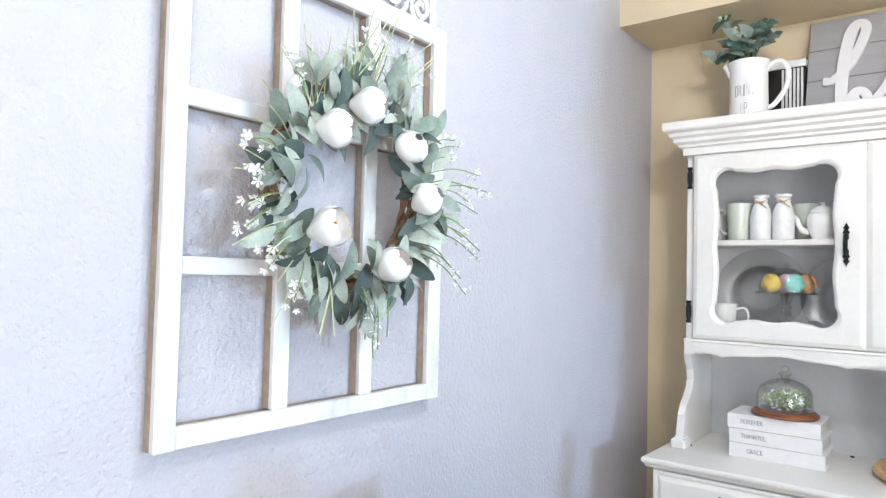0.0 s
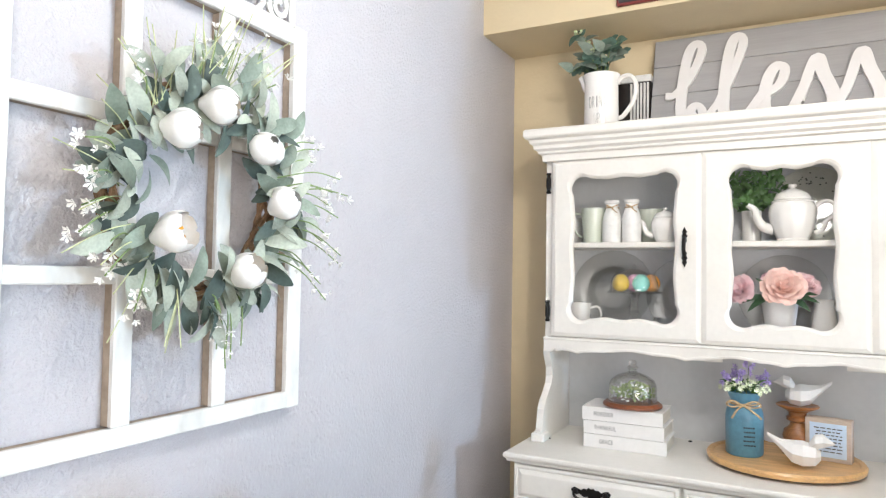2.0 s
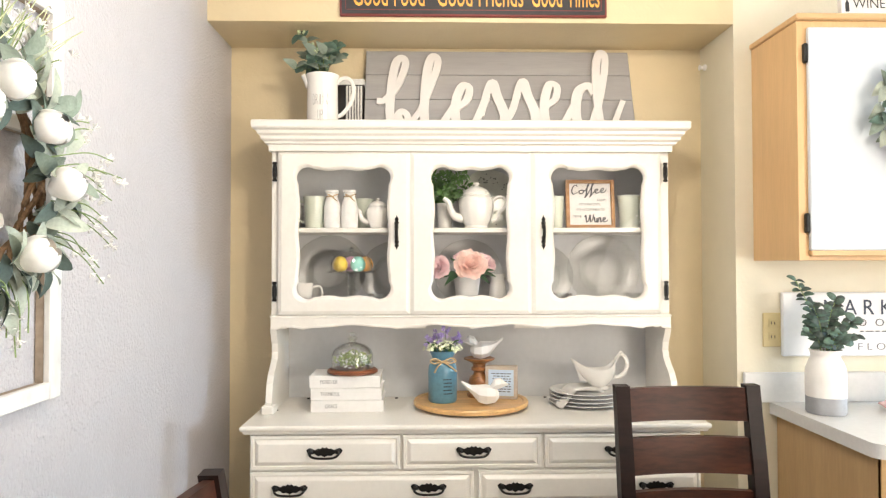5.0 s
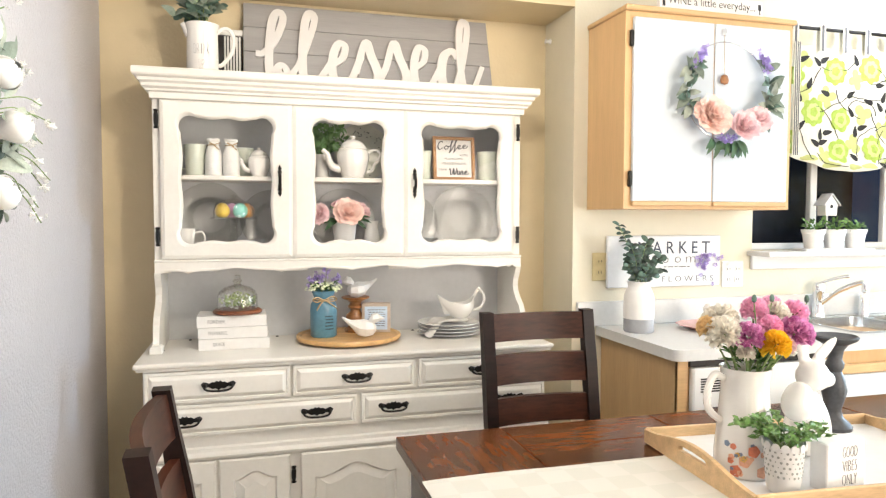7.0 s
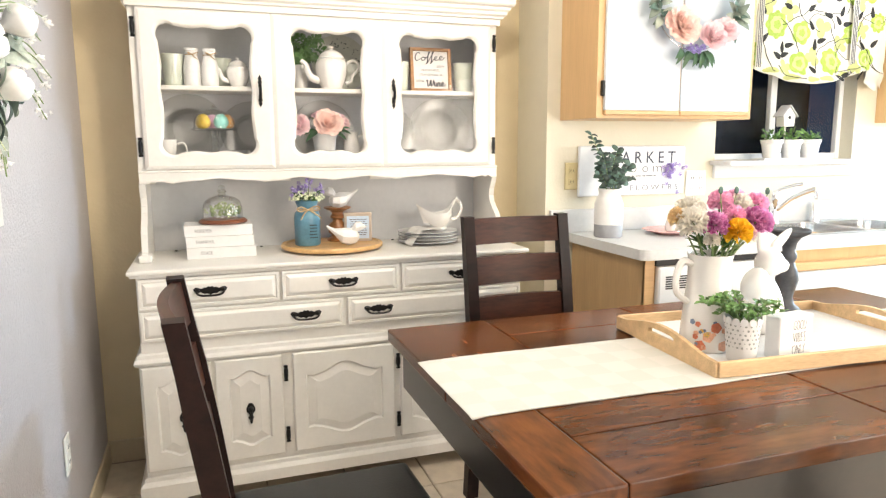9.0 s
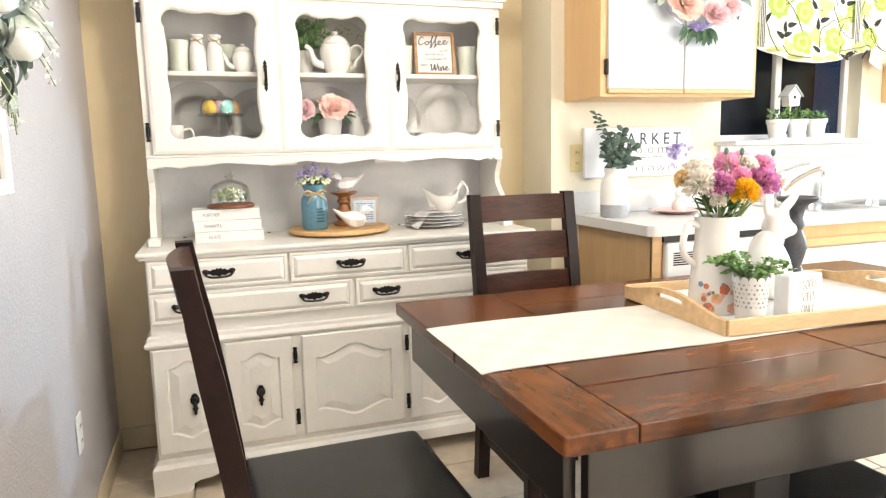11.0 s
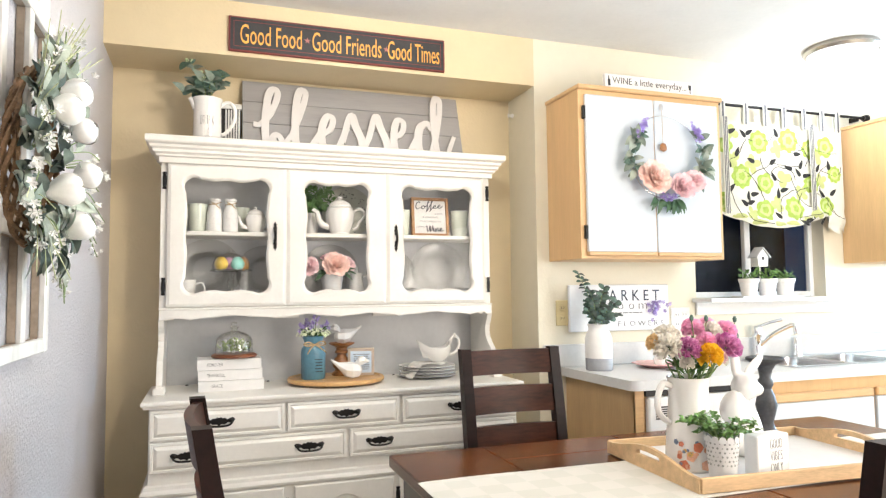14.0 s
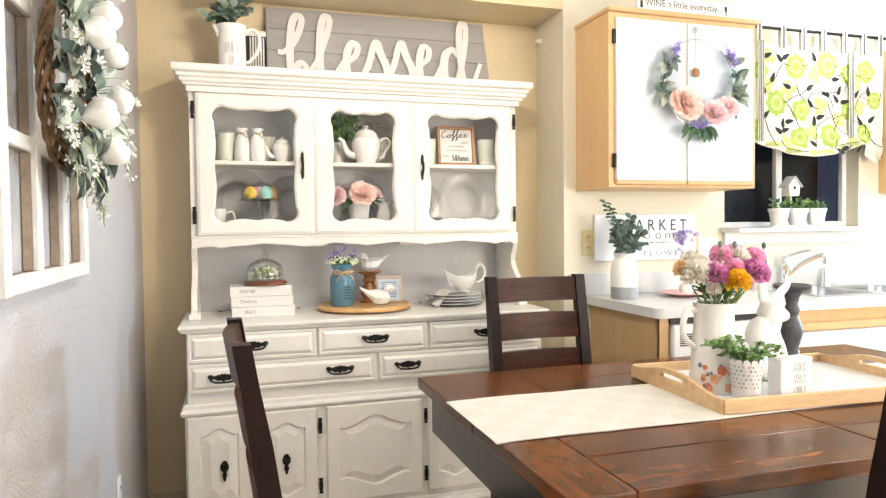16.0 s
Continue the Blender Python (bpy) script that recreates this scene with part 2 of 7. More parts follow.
box(wx0, wx1, WY, WB, wz1, CZ, bm=bm)
structure("wall_north", bm, LIT_CREAM_WALL, "cream kitchen wall with window opening, paled for the kitchen light")
structure("wall_east", box(6.4, 6.55, -5.0, 0.4, 0, CZ), LIT_CREAM_WALL, "kitchen end wall in the same light-paled cream")
structure("wall_south", box(-1.06, 6.55, -5.1, -4.95, 0, CZ), GREY_WALL, "pale grey wall behind")
structure("ceiling", box(-1.06, 6.55, -5.1, 0.4, CZ, CZ + 0.1), CEILING, "white textured ceiling")

# ---------- hutch ----------
HX = 0.007
hutch = thing("china_hutch", (HX, 0, 0), "white painted wooden china hutch with glazed scalloped doors", "hutch")


def scallop(w, h, n=22):
    """A rounded opening with an ear at each corner and waved sides, anticlockwise."""
    r, over = 0.040, radians(35)
    pts = []

    def dip(u):
        """Depth of the wave at u in -1..1 along a side between the ears."""
        return r * (1 - math.cos(over)) + 0.003 * (1 - math.cos(2 * math.pi * u))
    for k, (nx, ny) in enumerate(((1, 0), (0, 1), (-1, 0), (0, -1))):
        half = (h / 2 if nx else w / 2) - r - r * math.sin(over)
        for i in range(1, n):
            u = -1 + 2 * i / n
            d, along = dip(u), u * half
            pts.append((nx * (w / 2 - d), nx * along) if nx else (-ny * along, ny * (h / 2 - d)))
        cx, cy = ((w / 2 - r) * (1, -1, -1, 1)[k], (h / 2 - r) * (1, 1, -1, -1)[k])
        for i in range(13):
            a = math.pi / 2 * k - over + (math.pi / 2 + 2 * over) * i / 12
            pts.append((cx + r * math.cos(a), cy + r * math.sin(a)))
    return pts


def at_y(pts, y, cx, cz):
    return [(cx + a, y, cz + b) for a, b in pts]


def glazed_door(cx, w, cz, h, ow, oh, ocx):
    dx = ocx - cx
    hole = scallop(ow, oh)
    wide = [(a * (1 + 0.022 / ow), b * (1 + 0.022 / oh)) for a, b in hole]
    rect = [(a - dx, b) for a, b in to_rect(hole, w, h)]
    inset = [(a - dx, b) for a, b in to_rect(hole, w - 0.026, h - 0.026)]
    loops = [at_y(hole, 0.038, ocx, cz), at_y(hole, 0.029, ocx, cz), at_y([((p[0] + q[0]) / 2, (p[1] + q[1]) / 2) for p, q in zip(hole, wide)], 0.0225, ocx, cz), at_y(wide, 0.0195, ocx, cz), at_y(inset, 0.0195, ocx, cz), at_y(rect, 0.0255, ocx, cz), at_y(rect, 0.038, ocx, cz), at_y(hole, 0.038, ocx, cz)]
    door = part("glazed_door", loft(loops), WHITE, hutch)
    pane = part("pane", box(ocx - ow / 2 - 0.012, ocx + ow / 2 + 0.012, 0.039, 0.0415, cz - oh / 2 - 0.012, cz + oh / 2 + 0.012), GLASS, door, "clear glass pane")
    pane.visible_shadow = False
    return door


UP = 0.705
doors = [glazed_door(-0.4555, 0.467, 1.51, 0.580, 0.336, 0.472, -0.458), glazed_door(-0.0035, 0.431, 1.51, 0.580, 0.281, 0.472, -0.0045), glazed_door(0.4485, 0.467, 1.51, 0.580, 0.336, 0.472, 0.454)]
for sx in (-1, 1):
    part("side_panel", box(sx * UP - 0.010, sx * UP + 0.010, 0.043, 0.25, 1.19, 1.82, 0.002), WHITE, hutch)
part("back_panel", box(-UP + 0.01, UP - 0.01, 0.246, 0.256, 0.885, 1.82), HUTCH_BACK, hutch, "pale grey lining board")
part("top_board", box(-UP, UP, 0.043, 0.25, 1.80, 1.82), WHITE, hutch)
part("bottom_board", box(-UP + 0.01, UP - 0.01, 0.045, 0.246, 1.215, 1.235), WHITE, hutch)
part("shelf", box(-UP + 0.01, UP - 0.01, 0.06, 0.246, 1.512, 1.530, 0.003), WHITE, hutch)
for a, b in ((-0.715, -0.66), (-0.272, -0.165), (0.155, 0.262), (0.66, 0.715)):
    part("stile", box(a, b, 0.0415, 0.058, 1.168, 1.82), WHITE, hutch)
# crown moulding carried round the front and both sides
prof = [(0.0, 1.80), (0.006, 1.80), (0.007, 1.822), (0.018, 1.826), (0.020, 1.838), (0.030, 1.850), (0.040, 1.858), (0.042, 1.868), (0.054, 1.874), (0.057, 1.880), (0.057, 1.899), (0.053, 1.903), (0.035, 1.903), (0.030, 1.84), (0.0, 1.82)]
bm = bmesh.new()
rows = []
for o, z in prof:
    xo, yo = UP + 0.010 + o, 0.021 - o
    rows.append([bm.verts.new(p) for p in ((-xo, 0.25, z), (-xo, yo, z), (xo, yo, z), (xo, 0.25, z))])
for a, b in zip(rows, rows[1:]):
    for i in range(3):
        bm.faces.new((a[i], a[i + 1], b[i + 1], b[i]))
part("crown_moulding", bm, WHITE, hutch)


CUSPS = (-0.860, -0.600, -0.263, 0.004, 0.269, 0.606, 0.866)


def valance_z(x):
    """Lower edge of the scalloped apron: shallow bays that meet in pointed cusps."""
    if abs(x) > UP - 0.025:
        return 1.168
    k = max(i for i in range(len(CUSPS) - 1) if CUSPS[i] <= x)
    u = (x - CUSPS[k]) / (CUSPS[k + 1] - CUSPS[k])
    return 1.163 + 0.017 * math.sin(math.pi * u) ** 0.5 + 0.003 * math.cos(4 * math.pi * u) * math.sin(math.pi * u)


xs = [-UP - 0.008 + i * (2 * UP + 0.016) / 150 for i in range(151)]
part("scalloped_apron", slab([(x, valance_z(x)) for x in xs] + [(UP + 0.008, 1.217), (-UP - 0.008, 1.217)], 0.020, 0.041), WHITE, hutch)
part("apron_bead", slab([(x, valance_z(x) + 0.0035) for x in xs] + [(x, valance_z(x) + 0.0085) for x in reversed(xs)], 0.0175, 0.020), WHITE, hutch)
part("apron_bead", box(-UP - 0.010, UP + 0.010, 0.016, 0.021, 1.208, 1.216, 0.002), WHITE, hutch)
brk = [(0.25, 0.886)] + [(y, z) for y, z in ((-0.052, 0.886), (-0.052, 0.918), (-0.040, 0.922), (-0.034, 0.95), (-0.026, 0.985), (-0.008, 1.012), (0.022, 1.035), (0.047, 1.060), (0.057, 1.085), (0.052, 1.115), (0.036, 1.14), (0.024, 1.168))] + [(0.25, 1.19)]
for sx in (-1, 1):
    part("bracket_side", slab(brk, sx * UP - 0.011, sx * UP + 0.011, "yz"), WHITE, hutch)
    part("bracket_foot", box(sx * UP - 0.022, sx * UP + 0.022, -0.060, 0.0, 0.885, 0.913, 0.004), WHITE, hutch)


def strap_hinge(x, y, z, h, parent, turn=0):
    prof = [(0.006, -h / 2), (0.009, -h * 0.42), (0.005, -h * 0.36), (0.008, -h * 0.2), (0.008, h * 0.2), (0.005, h * 0.36), (0.009, h * 0.42), (0.006, h / 2)]
    bm = slab([(a, b) for a, b in prof] + [(-a, b) for a, b in reversed(prof)], -0.003, 0.0)
    tube([(0, -0.003, -h * 0.3), (0, -0.003, h * 0.3)], 0.0035, 8, bm)
    bm.transform(Matrix.Translation((x, y, z)) @ Matrix.Rotation(turn, 4, "Z"))
    return part("hinge", bm, IRON, parent, "black iron butterfly hinge")


def long_pull(x, y, z, parent):
    bm = bmesh.new()
    for s in (-1, 1):
        o = [(0.0, 0.062), (0.004, 0.052), (0.008, 0.047), (0.004, 0.041), (0.009, 0.034), (0.005, 0.026), (0.007, 0.018), (0.003, 0.012)]
        slab([(a, s * b) for a, b in o] + [(-a, s * b) for a, b in reversed(o[1:])], -0.004, 0.0, bm=bm)
    tube(curve_pts([(0, -0.003, -0.03), (0, -0.018, -0.017), (0, -0.021, 0), (0, -0.018, 0.017), (0, -0.003, 0.03)], 5), 0.0058, 8, bm)
    bm.transform(Matrix.Translation((x, y, z)))
    return part("handle", bm, IRON, parent, "black iron pull handle", smooth=True)


for x in (-0.2205, 0.2135):
    part("seam_strip", box(x - 0.006, x + 0.006, 0.0275, 0.0375, 1.222, 1.798), WHITE, hutch)
long_pull(-0.268, 0.0195, 1.511, doors[0])
long_pull(0.256, 0.0195, 1.511, doors[2])
for z in (1.727, 1.302):
    strap_hinge(-0.700, 0.0200, z, 0.07, doors[0])
    strap_hinge(0.697, 0.0200, z, 0.07, doors[2])

# lower half
bm = bmesh.new()
rows = []
for o, z in ((-0.02, 0.858), (-0.008, 0.858), (-0.006, 0.866), (0.0, 0.870), (0.002, 0.876), (0.001, 0.882), (-0.003, 0.885)):
    xo, yo = 0.753 + o, -0.221 - o
    rows.append([(-xo, 0.256, z), (-xo, yo, z), (xo, yo, z), (xo, 0.256, z)])
part("buffet_top", loft(rows, caps=(True, True)), WHITE, hutch)
part("drawer_case", box(-0.728, 0.728, -0.195, 0.256, 0.575, 0.858, 0.002), WHITE, hutch)
part("cupboard_case", box(-0.738, 0.738, -0.198, 0.256, 0.10, 0.545, 0.002), WHITE, hutch)


def banded(name, levels):
    rows = []
    for o, z in levels:
        rows.append([(-0.738 - o, 0.256, z), (-0.738 - o, -0.198 - o, z), (0.738 + o, -0.198 - o, z), (0.738 + o, 0.256, z)])
    part(name, loft(rows, caps=(True, True)), WHITE, hutch)


banded("waist_moulding", ((0.004, 0.541), (0.012, 0.546), (0.016, 0.555), (0.012, 0.562), (0.006, 0.568), (0.004, 0.580), (-0.006, 0.588), (-0.010, 0.590)))
banded("plinth_moulding", ((0.010, 0.055), (0.022, 0.056), (0.022, 0.098), (0.014, 0.108), (0.008, 0.112), (0.006, 0.124), (-0.002, 0.130)))
foot = [(-0.735 - 0.024, 0.0), (-0.64, 0.0), (-0.625, 0.012), (-0.625, 0.03), (-0.60, 0.042), (-0.56, 0.045), (-0.53, 0.057), (-0.759, 0.057)]
for sx in (-1, 1):
    o = [(sx * a, b) for a, b in foot]
    part("bracket_foot", slab(o, -0.220, -0.19), WHITE, hutch)
    part("bracket_foot", box(sx * 0.735 - 0.02, sx * 0.735 + 0.02, 0.12, 0.25, 0, 0.057), WHITE, hutch)


def raised_front(name, x0, x1, z0, z1, parent):
    """A slab with a bevelled field, for drawer fronts."""
    cx, cz, w, h = (x0 + x1) / 2, (z0 + z1) / 2, x1 - x0, z1 - z0

    def ring(d, y):
        return [(cx - w / 2 + d, y, cz - h / 2 + d), (cx + w / 2 - d, y, cz - h / 2 + d), (cx + w / 2 - d, y, cz + h / 2 - d), (cx - w / 2 + d, y, cz + h / 2 - d)]
    return part(name, loft([ring(0, -0.196), ring(0, -0.207), ring(0.002, -0.209), ring(0.010, -0.209), ring(0.013, -0.205), ring(0.024, -0.213), ring(0.027, -0.214)], caps=(True, True)), WHITE, parent)


def bail_pull(x, z, parent, w=0.094):
    y = -0.2135
    bm = bmesh.new()
    s = w / 0.082
    half = [(0.0, 0.012), (0.006, 0.016), (0.011, 0.010), (0.018, 0.012), (0.026, 0.006), (0.034, 0.011), (0.043, 0.013), (0.050, 0.006), (0.046, -0.004), (0.038, -0.008), (0.028, -0.004), (0.018, -0.012), (0.008, -0.010), (0.0, -0.016)]
    pts = [(a * s, b) for a, b in half] + [(-a * s, b) for a, b in reversed(half[1:-1])]
    slab(pts[::-1], -0.003, 0.0, bm=bm)
    tube(curve_pts([(-0.038 * s, -0.004, 0.004), (-0.040 * s, -0.016, -0.004), (-0.028 * s, -0.020, -0.013), (0, -0.022, -0.015), (0.028 * s, -0.020, -0.013), (0.040 * s, -0.016, -0.004), (0.038 * s, -0.004, 0.004)], 4), 0.0038, 8, bm)
    for q in (-1, 1):
        bmesh.ops.create_uvsphere(bm, u_segments=10, v_segments=6, radius=0.008, matrix=Matrix.Translation((q * 0.038 * s, -0.008, 0.003)))
    bm.transform(Matrix.Translation((x, y, z)))
    return part("bail_pull", bm, IRON, parent, "black iron bail pull", smooth=True)


for x0, x1, z0, z1, pulls in ((-0.723, -0.248, 0.744, 0.852, (-0.487,)), (-0.238, 0.205, 0.744, 0.852, (-0.012,)), (0.217, 0.723, 0.744, 0.852, (0.465,)), (-0.723, -0.012, 0.628, 0.736, (-0.597, -0.156)), (0.003, 0.723, 0.628, 0.736, (0.121, 0.575))):
    d = raised_front("drawer", x0, x1, z0, z1, hutch)
    for p in pulls:
        bail_pull(p, (z0 + z1) / 2 + 0.003, d)


def ogee_outline(w, h, rise, n=28):
    """A panel outline with an ogee arch above and its mirror below, anticlockwise."""
    def arch(u):
        return rise * (0.5 + 0.5 * math.cos(math.pi * min(1, abs(u) / 0.72))) - 0.25 * rise * math.exp(-((abs(u) - 0.86) / 0.14) ** 2)
    pts = [(w / 2, -h / 2 + (h - 0.0) * i / 12) for i in range(1, 12)]
    pts += [(w / 2 - w * i / n, h / 2 + arch(1 - 2 * i / n)) for i in range(n + 1)]
    pts += [(-w / 2, h / 2 - h * i / 12) for i in range(1, 12)]
    pts += [(-w / 2 + w * i / n, -h / 2 - arch(-1 + 2 * i / n) * 0.85) for i in range(n + 1)]
    return pts


def panel_door(name, x0, x1, z0, z1, parent, rise=0.03, margin=0.055):
    cx, cz, w, h = (x0 + x1) / 2, (z0 + z1) / 2, x1 - x0, z1 - z0
    hole = ogee_outline(w - 2 * margin, h - 2 * margin - 2 * rise, rise)
    rect = to_rect(hole, w, h)
    ins = [(a * (1 - 0.01 / w), b * (1 - 0.01 / h)) for a, b in rect]

    def lv(p, y):
        return at_y(p, y, cx, cz)
    field = [(a * (1 - 0.062 / (w - 2 * margin)), b * (1 - 0.062 / (h - 2 * margin))) for a, b in hole]
    d = part(name, loft([lv(rect, -0.198), lv(rect, -0.209), lv(ins, -0.213), lv(shrink(hole, -0.004), -0.213), lv(hole, -0.205), lv(shrink(hole, 0.003), -0.204), lv(field, -0.2115), lv([(a * 0.97, b * 0.97) for a, b in field], -0.2125)], caps=(True, True)), WHITE, parent)
    return d


def drop_pull(x, z, parent):
    bm = bmesh.new()
    o = [(0.0, 0.042), (0.007, 0.040), (0.012, 0.030), (0.016, 0.022), (0.015, 0.008), (0.008, 0.002), (0.006, -0.008), (0.011, -0.014), (0.006, -0.022), (0.005, -0.032), (0.0, -0.040)]
    slab(([(a, b) for a, b in o] + [(-a, b) for a, b in reversed(o[1:-1])])[::-1], -0.003, 0, bm=bm)
    tube(curve_pts([(0, -0.012, 0.018), (0, -0.018, -0.002), (0, -0.014, -0.03)], 5), 0.005, 8, bm, taper=0.8)
    bmesh.ops.create_uvsphere(bm, u_segments=10, v_segments=6, radius=0.010, matrix=Matrix.Translation((0, -0.009, 0.022)))
    bm.transform(Matrix.Translation((x, -0.213, z)))
    return part("drop_pull", bm, IRON, parent, "black iron drop pull", smooth=True)


for x0, x1, kn, hx in ((-0.732, -0.500, -0.600, None), (-0.488, -0.250, -0.370, -0.238), (0.205, 0.443, 0.325, 0.195), (0.455, 0.732, 0.600, None)):
    d = panel_door("cupboard_door", x0, x1, 0.150, 0.538, hutch, 0.022, 0.05)
    drop_pull(kn, 0.325, d)
    if hx:
        for z in (0.466, 0.226):
            strap_hinge(hx, -0.2135, z, 0.062, d)
panel_door("centre_panel", -0.212, 0.180, 0.150, 0.538, hutch, 0.036, 0.052)

# ---------- nine-pane window frame on the grey wall ----------
FRAME_PAINT = mat("chippy_white_paint", (0.72, 0.71, 0.68), 0.5, vary=0.10, scale=9, grain=(1, 0.6, 0.3), bump=0.4, bscale=60, tint=(0.50, 0.49, 0.46))
FRAME_EDGE = mat("bare_frame_edge", (0.36, 0.29, 0.22), 0.7, vary=0.15, scale=12)
FX0, FX1 = GX + 0.002, -0.888
Y0, Y1, Z0, Z1 = -1.644, -1.003, 1.135, 1.926
wframe = thing("window_frame", (GX, (Y0 + Y1) / 2, Z0), "distressed white wooden nine-pane window frame on the wall", "wall decor")


def bar(name, y0, y1, z0, z1, x1=FX1):
    yc = (Y0 + Y1) / 2
    o = part(name, box(FX1 - 0.014 - GX, x1 - GX, y0 - yc, y1 - yc, z0 - Z0, z1 - Z0, 0.002), FRAME_PAINT, wframe)
    part("bare_back", box(FX0 - GX, FX1 - 0.014 - GX, y0 + 0.001 - yc, y1 - 0.001 - yc, z0 + 0.001 - Z0, z1 - 0.001 - Z0), FRAME_EDGE, o, "unpainted brown rear edge")
    return o


bar("stile", Y0, Y0 + 0.034, Z0, Z1)
bar("stile", Y1 - 0.040, Y1, Z0, Z1 + 0.006)
bar("rail", Y0 + 0.034, Y1 - 0.034, Z0 + 0.001, Z0 + 0.034, FX1 - 0.001)
bar("rail", Y0 + 0.034, Y1 - 0.034, Z1 - 0.034, Z1 - 0.001, FX1 - 0.001)
for y in (-1.4235, -1.2235):
    bar("muntin", y - 0.0165, y + 0.0165, Z0 + 0.034, Z1 - 0.034, FX1 - 0.002)
for z in (1.404, 1.655):
    for a, b in ((Y0 + 0.034, -1.440), (-1.407, -1.240), (-1.207, Y1 - 0.034)):
        bar("muntin", a, b, z - 0.0135, z + 0.0135, FX1 - 0.003)
# scrolled iron crest on the top rail
crest = thing("iron_crest", (GX + 0.018, (Y0 + Y1) / 2, Z1), "white scrolled metal crest standing on the window frame", "wall decor")


def spiral(cy, cz, r0, turns, start, sgn=1):
    pts = []
    for i in range(int(22 * turns) + 1):
        a = start + sgn * 2 * math.pi * i / 22
        r = r0 * (1 - 0.78 * i / (22 * turns))
        pts.append((0, cy + r * math.cos(a), cz + r * math.sin(a)))
    return pts


for s in (-1, 1):
    part("scroll", tube(spiral(s * 0.245, 0.036, 0.034, 1.6, -math.pi / 2, -s), 0.006, 6), FRAME_PAINT, crest, smooth=True)
    part("scroll", tube(spiral(s * 0.165, 0.045, 0.042, 1.5, -math.pi / 2, s), 0.006, 6), FRAME_PAINT, crest, smooth=True)
    part("arm", tube(curve_pts([(0, s * 0.285, 0.002), (0, s * 0.275, 0.09), (0, s * 0.2, 0.12), (0, s * 0.1, 0.16), (0, s * 0.04, 0.21)], 6), 0.007, 6), FRAME_PAINT, crest, smooth=True)
    part("scroll", tube(spiral(s * 0.07, 0.06, 0.05, 1.4, -math.pi / 2, -s), 0.006, 6), FRAME_PAINT, crest, smooth=True)
part("crest_bar", box(-0.008, 0.008, -0.29, 0.29, 0, 0.008), FRAME_PAINT, crest)

# ---------- dining table ----------
TX0, TX1, TY0, TY1, TZ = 0.018, 1.79, -1.822, -0.782, 0.760
table = thing("dining_table", ((TX0 + TX1) / 2, (TY0 + TY1) / 2, 0), "dark brown plank-top farmhouse dining table", "table")
ox, oy = (TX0 + TX1) / 2, (TY0 + TY1) / 2


def tpart(name, x0, x1, y0, y1, z0, z1, m, bev=0.003):
    return part(name, box(x0 - ox, x1 - ox, y0 - oy, y1 - oy, z0, z1, bev, seg=2), m, table)


tpart("tabletop_core", TX0 + 0.004, TX1 - 0.004, TY0 + 0.004, TY1 - 0.004, 0.722, 0.752, BLACK_WOOD, 0.0)
ends = 0.137
TABLE_END = mat("brown_table_wood_crossgrain", (0.125, 0.040, 0.011), 0.23, vary=0.35, scale=2.2, grain=(3.4, 0.8, 3.4), bump=0.10, bscale=30, coat=0.0, spec=0.26, tint=(0.010, 0.003, 0.002))
for a, b in ((TX0, TX0 + ends), (TX1 - ends, TX1)):
    tpart("breadboard_end", a, b, TY0, -1.311, 0.724, TZ, TABLE_END, 0.005)
for a, b in ((TX0, TX0 + 0.312), (TX1 - 0.312, TX1)):
    tpart("breadboard_end", a, b, -1.309, TY1, 0.724, TZ, TABLE_END, 0.005)
ys = [TY0, -1.632, -1.455, -1.31, -1.13, -0.965, TY1]
for a, b in zip(ys, ys[1:]):
    e = ends if b < -1.3 else 0.312
    for c, d in ((TX0 + e + 0.002, 0.818), (0.822, TX1 - e - 0.002)):
        tpart("plank", c, d, a + 0.0012, b - 0.0012, 0.724, TZ - random.uniform(0, 0.0006), TABLE_WOOD, 0.003)
for y in (TY0 + 0.03, TY1 - 0.055):
    tpart("apron", TX0 + 0.06, TX1 - 0.06, y, y + 0.025, 0.595, 0.722, BLACK_WOOD)
for x in (TX0 + 0.03, TX1 - 0.055):
    tpart("apron", x, x + 0.025, TY0 + 0.06, TY1 - 0.06, 0.595, 0.722, BLACK_WOOD)
for x in (TX0 + 0.42, TX1 - 0.51):
    for y in (TY0 + 0.05, TY1 - 0.14):
        tpart("leg", x, x + 0.09, y, y + 0.09, 0, 0.722, BLACK_WOOD, 0.006)

# ---------- chairs ----------
SLAT_WOOD = mat("dark_slat_wood", (0.050, 0.015, 0.007), 0.36, vary=0.45, scale=5, grain=(0.5, 3.0, 3.0), bump=0.1, bscale=30, coat=0.0, spec=0.25, tint=(0.014, 0.004, 0.002))


